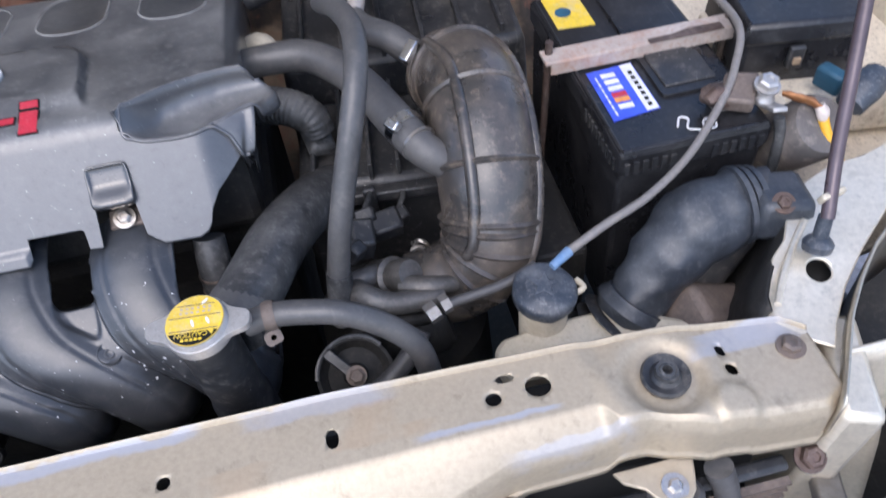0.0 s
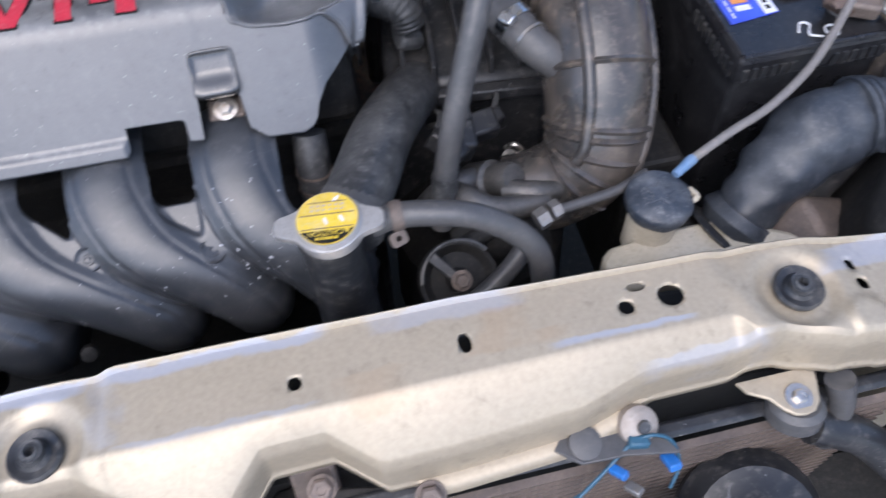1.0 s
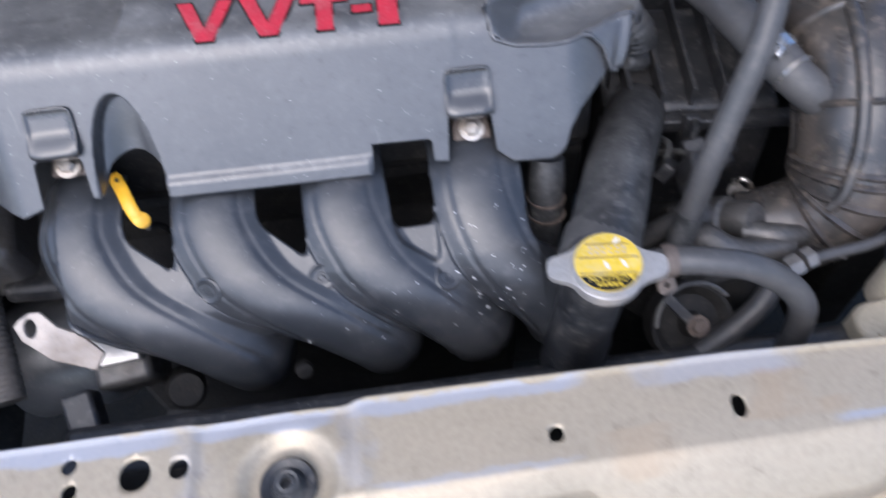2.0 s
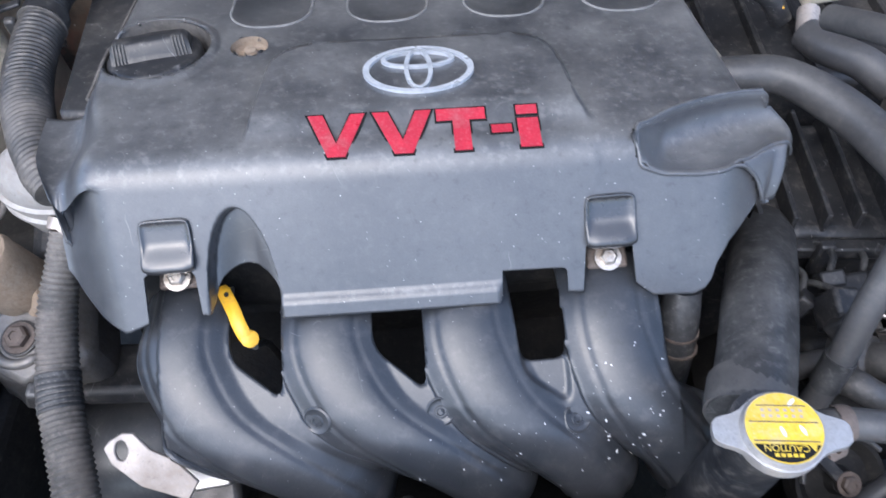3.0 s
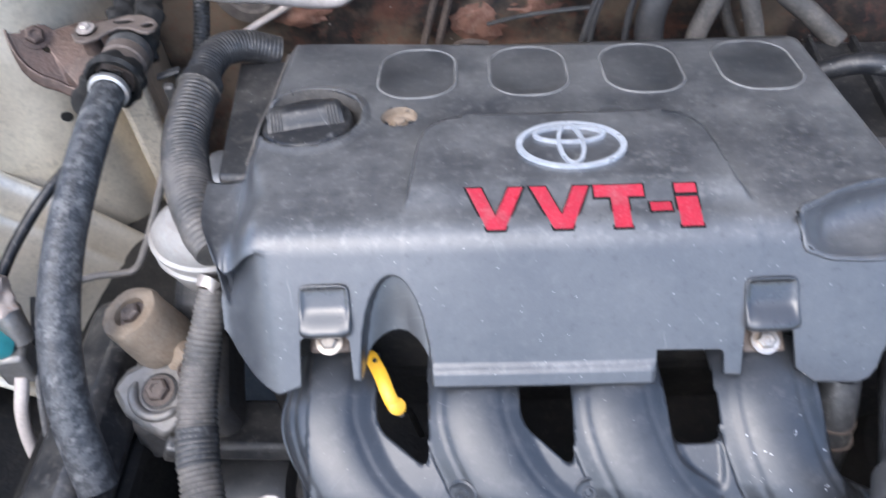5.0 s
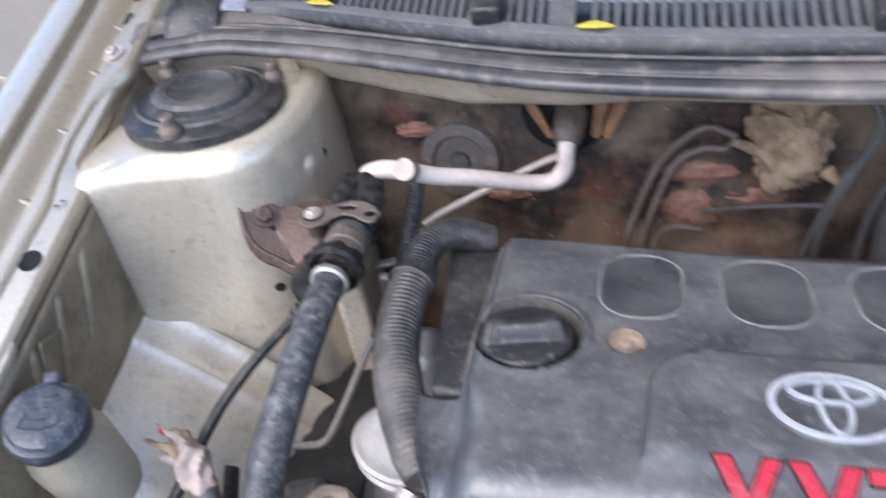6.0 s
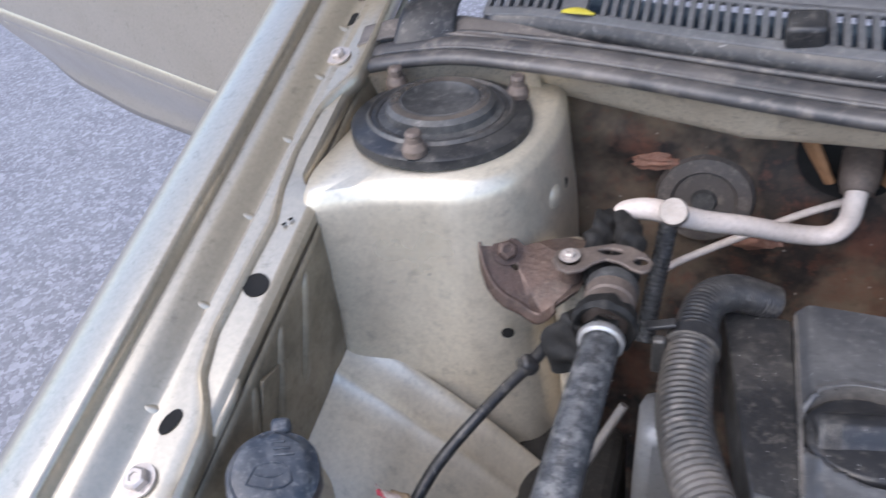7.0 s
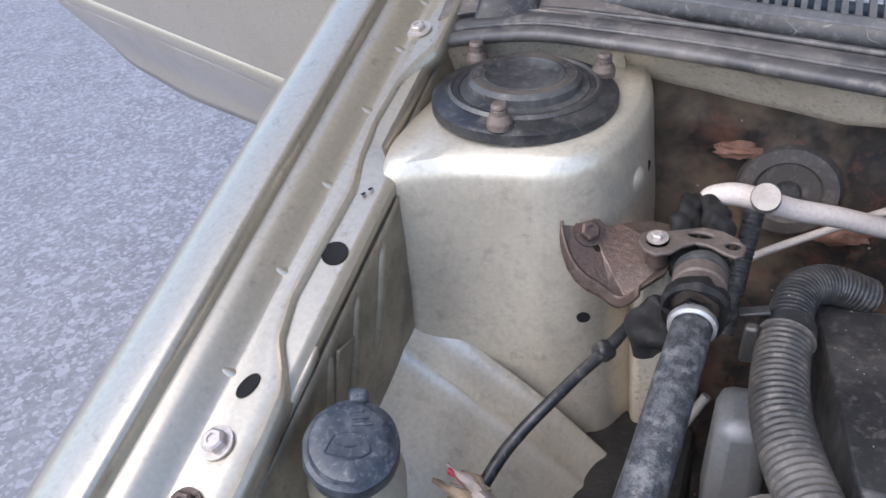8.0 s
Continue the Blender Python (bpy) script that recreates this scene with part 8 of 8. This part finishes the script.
part("cross_wire", tube([(-0.255, 0.985, 0.745), (-0.22, 0.975, 0.758), (-0.18, 0.965, 0.768), (-0.146, 0.956, 0.775)], 0.0024, 8, 4), M["hose"], right_lines)
muddy = thing("muddy_valve", (-0.18, 0.98, 0.78), "mud-caked proportioning valve on the firewall", "valve")
blob = bmesh.new()
bmesh.ops.create_icosphere(blob, subdivisions=5, radius=0.034)
for v in blob.verts:
    v.co *= 1 + 0.5 * noise.noise(v.co * 40 + Vector((3, 1, 0))) + 0.25 * noise.noise(v.co * 110) + 0.12 * noise.noise(v.co * 300)
part("body", moved(blob, pose(-0.182, 0.985, 0.825) @ Matrix.Diagonal((1.05, 0.6, 1.45, 1))), M["mud"], muddy)
for a, b in (((-0.20, 0.975, 0.82), (-0.235, 0.975, 0.834)), ((-0.15, 0.972, 0.803), (-0.140, 0.960, 0.797)), ((-0.17, 0.97, 0.84), (-0.16, 0.965, 0.87))):
    part("nipple", tube([a, b], [0.008, 0.004], 10, 2), M["mud"], muddy)
bundle = thing("wiring_bundle", (0.0, 0.95, 0.7), "grey wiring bundle rising behind the engine", "cable")
for r, mat, way in ((0.0105, "loom_pale", [(-0.004, 0.965, 0.90), (-0.006, 0.962, 0.865), (-0.013, 0.957, 0.815), (-0.029, 0.950, 0.778), (-0.043, 0.942, 0.735), (-0.036, 0.930, 0.700)]),
                    (0.0095, "loom_pale", [(0.001, 0.968, 0.90), (-0.004, 0.962, 0.850), (0.002, 0.956, 0.795), (0.016, 0.948, 0.750), (0.025, 0.940, 0.715)]),
                    (0.0110, "loom_pale", [(0.006, 0.975, 0.90), (0.001, 0.968, 0.850), (0.018, 0.960, 0.805), (0.042, 0.952, 0.780), (0.068, 0.944, 0.760), (0.098, 0.93, 0.735)]),
                    (0.0150, "hose", [(-0.035, 0.985, 0.845), (-0.052, 0.975, 0.825), (-0.073, 0.965, 0.798), (-0.088, 0.955, 0.760), (-0.086, 0.945, 0.705)]),
                    (0.0060, "loom", [(-0.018, 0.966, 0.79), (-0.010, 0.960, 0.755), (0.008, 0.952, 0.718)])):
    part("strand", tube(way, r, 14, 6), M[mat], bundle)
part("cable_tie", tube([(-0.004, 0.964, 0.852), (-0.004, 0.9635, 0.847)], 0.0175, 16, 2), M["plastic"], bundle)
part("pale_elbow", tube([(-0.070, 0.992, 0.812), (-0.068, 0.985, 0.838), (-0.055, 0.980, 0.850), (-0.040, 0.982, 0.840), (-0.036, 0.985, 0.82)], 0.0065, 12, 5), M["brown_steel"], bundle)
grom = thing("heater_opening", (-0.39, 1.0, 0.85), "dark oval heater pipe opening with brown foam edge", "grommet")
for x0, x1 in ((-0.440, -0.405), (-0.350, -0.362), (-0.325, -0.352)):
    part("foam", tube([(x0, 0.990, 0.900), (x0 * 0.5 + x1 * 0.5, 0.988, 0.868), (x1, 0.986, 0.835)], [0.008, 0.0085, 0.006], 8, 4, flat=0.6), M["foam"], grom, "orange-brown foam strip")
# black disc stands in for the unlit depth of the pipe opening
part("hole", plate(ring(0, 0, 0.046, 0.045, 24), 0.001, facing((-0.388, 0.990, 0.862), (0, -1, 0))), M["ink_and_holes"], grom, smooth=False)
stain = thing("blanking_cover", (-0.51, 1.0, 0.80), "round rust-stained blanking cover on the firewall", "cover plate")
part("centre_plug", lathe([(0.012, 0.0), (0.010, 0.004), (0, 0.005)], 18, facing((-0.505, 0.996, 0.80), (0, -1, 0.1))), M["rubber"], stain)
part("disc", lathe([(0.045, 0.0), (0.042, 0.008), (0.03, 0.010), (0.027, 0.006), (0, 0.006)], 30, facing((-0.505, 1.003, 0.80), (0, -1, 0.1))), M["seal_tray"], stain)
for x, z, sx, sz in ((-0.262, 0.782, 0.034, 0.012), (-0.262, 0.738, 0.032, 0.022), (-0.205, 0.752, 0.030, 0.012), (-0.55, 0.835, 0.022, 0.008), (-0.46, 0.76, 0.03, 0.014)):
    b = bmesh.new()
    bmesh.ops.create_icosphere(b, subdivisions=3, radius=1.0)
    for v in b.verts:
        v.co *= 1 + 0.5 * noise.noise(v.co * 2.5 + Vector((x * 50, z * 30, 0)))
    o = part("rust_scab", moved(b, pose(x, 1.004, z) @ Matrix.Diagonal((sx, 0.006, sz, 1))), M["scab"], None)
    tagged(o, "flaking rust scab on the firewall", "rust patch", "rust scabs")

# right rear corner of the bay
sw = thing("purge_valve", (0.13, 0.79, 0.70), "pale plastic purge valve with hose and loose wires", "valve")
part("body", box((0.035, 0.03, 0.05), pose(0.135, 0.80, 0.82, 0, 0, 10)), M["castgrey"], sw, bevel=0.003)
part("collar", box((0.040, 0.034, 0.014), pose(0.135, 0.79, 0.797, 12, 0, 8), 0.9), M["tank"], sw, bevel=0.004)
part("rib", box((0.044, 0.006, 0.006), pose(0.135, 0.775, 0.802, 12, 0, 8)), M["tank"], sw, bevel=0.001)
part("nozzle", tube([(0.12, 0.765, 0.79), (0.115, 0.75, 0.785), (0.113, 0.74, 0.78)], 0.009, 12, 3), M["paleal"], sw)
part("hose", tube([(0.113, 0.745, 0.782), (0.12, 0.725, 0.783), (0.14, 0.70, 0.785), (0.16, 0.68, 0.775)], 0.0135, 16, 5), M["hose"], sw)
part("loose_wire", tube([(0.078, 0.83, 0.86), (0.084, 0.80, 0.835), (0.090, 0.785, 0.815), (0.098, 0.77, 0.79)], 0.0013, 8, 5), M["teal"], sw)
part("loose_wire", tube([(0.086, 0.83, 0.86), (0.088, 0.80, 0.838), (0.096, 0.785, 0.812), (0.100, 0.77, 0.79)], 0.0013, 8, 5), M["yellow"], sw)
tub = thing("rear_hose", (0.05, 0.8, 0.7), "black hose behind the engine cover", "hose")
part("hose", tube([(0.015, 0.80, 0.79), (0.05, 0.79, 0.805), (0.085, 0.78, 0.80), (0.105, 0.775, 0.775)], 0.009, 14, 5), M["plastic"], tub)
part("lower_hose", tube([(0.01, 0.745, 0.77), (0.02, 0.74, 0.775), (0.03, 0.72, 0.77)], 0.014, 14, 4), M["tank"], tub)
filt = thing("air_filter_box", (0.12, 0.66, 0.5), "black plastic air filter housing with ribs", "air box")
part("body", box((0.16, 0.14, 0.16), pose(0.105, 0.655, 0.63, 0, 0, -6), 0.9), M["plastic"], filt, bevel=0.008)
for k in range(5):
    part("rib", box((0.004, 0.12, 0.02), pose(0.05 + 0.026 * k, 0.655, 0.718, 0, 0, -6)), M["plastic"], filt, bevel=0.001)
part("lip", box((0.16, 0.012, 0.012), pose(0.098, 0.585, 0.70, 0, 0, -6)), M["plastic"], filt, bevel=0.002)
part("clip", box((0.012, 0.008, 0.035), pose(0.09, 0.577, 0.70)), M["plastic"], filt, bevel=0.002)
part("end_wall", box((0.05, 0.30, 0.20), pose(0.245, 0.64, 0.57)), M["dark"], filt, smooth=False, bevel=0.005)
part("rear_body", box((0.27, 0.20, 0.16), pose(0.165, 0.835, 0.655, 0, 0, -4), 0.94), M["plastic"], filt, bevel=0.008)
for k in range(6):
    part("rear_rib", box((0.005, 0.18, 0.012), pose(0.06 + 0.042 * k, 0.835, 0.739, 0, 0, -4)), M["plastic"], filt, bevel=0.001)
part("gearbox", lathe([(0, 0.02), (0.06, 0.015), (0.085, -0.01), (0.09, -0.12), (0, -0.12)], 28, pose(0.10, 0.55, 0.57)), M["dark"], filt)

# ---------------------------------------------------------------- open door, hood, windscreen base
door = thing("front_door", (-1.5, 1.7, 0.45), "open beige metallic front door with a lower crease line", "car door")
D0, DW = Vector((-0.95, 1.33, 0)), Vector((-0.94, 0.342, 0)).normalized()
DN = Vector((-DW.y, DW.x, 0))


def door_place(u, v):
    """u: along from the hinge; v: 0 at the lower edge, 0.3 at the crease, 1 at the sill of the window."""
    d = u * 1.55
    low = 0.475 + 0.03 * ease(d, 0.95, 1.25) + 0.30 * ease(d, 1.18, 1.60) ** 1.5
    line = max(0.62 + 0.075 * d / 1.2, low + 0.01)
    z = low + (line - low) * v / 0.3 if v < 0.3 else line + (1.15 - line) * (v - 0.3) / 0.7
    up = (z - 0.475) / 0.675
    bulge = 0.02 * math.sin(min(1.0, up * 1.1) * 3.14 * 0.6) + 0.006 * ease(z, line - 0.008, line) - 0.006 * ease(z, line, line + 0.007)
    p = D0 + DW * d + DN * (bulge - 0.05 * ease(line - z, 0.0, 0.16))
    return (p.x, p.y, z)


part("skin", sheet(span(0, 1, 0.02), span(0, 0.27, 0.03) + [0.28, 0.287, 0.292, 0.296, 0.3, 0.302, 0.304, 0.307, 0.31, 0.315] + span(0.33, 1, 0.03), door_place), M["paint"], door, thick=0.03, angle=60)
hood = thing("hood", (-0.2, 0.9, 1.0), "raised beige hood above the engine bay", "hood")
part("panel", sheet(span(-0.86, 0.44, 0.05), span(0, 1, 0.05), lambda x, v: (x, 1.07 - 0.38 * v, 1.03 + 0.90 * v + 0.03 * math.sin(v * 3.1))), M["liner"], hood, thick=0.02)
glass = thing("windscreen_base", (-0.2, 1.1, 1.0), "dark lower edge of the windscreen", "windscreen")
part("pane", sheet(span(-0.75, 0.5, 0.05), span(0, 1, 0.1), lambda x, v: (x, 1.06 + 0.45 * v, 1.01 + 0.42 * v)), M["blackgloss"], glass, thick=0.005)
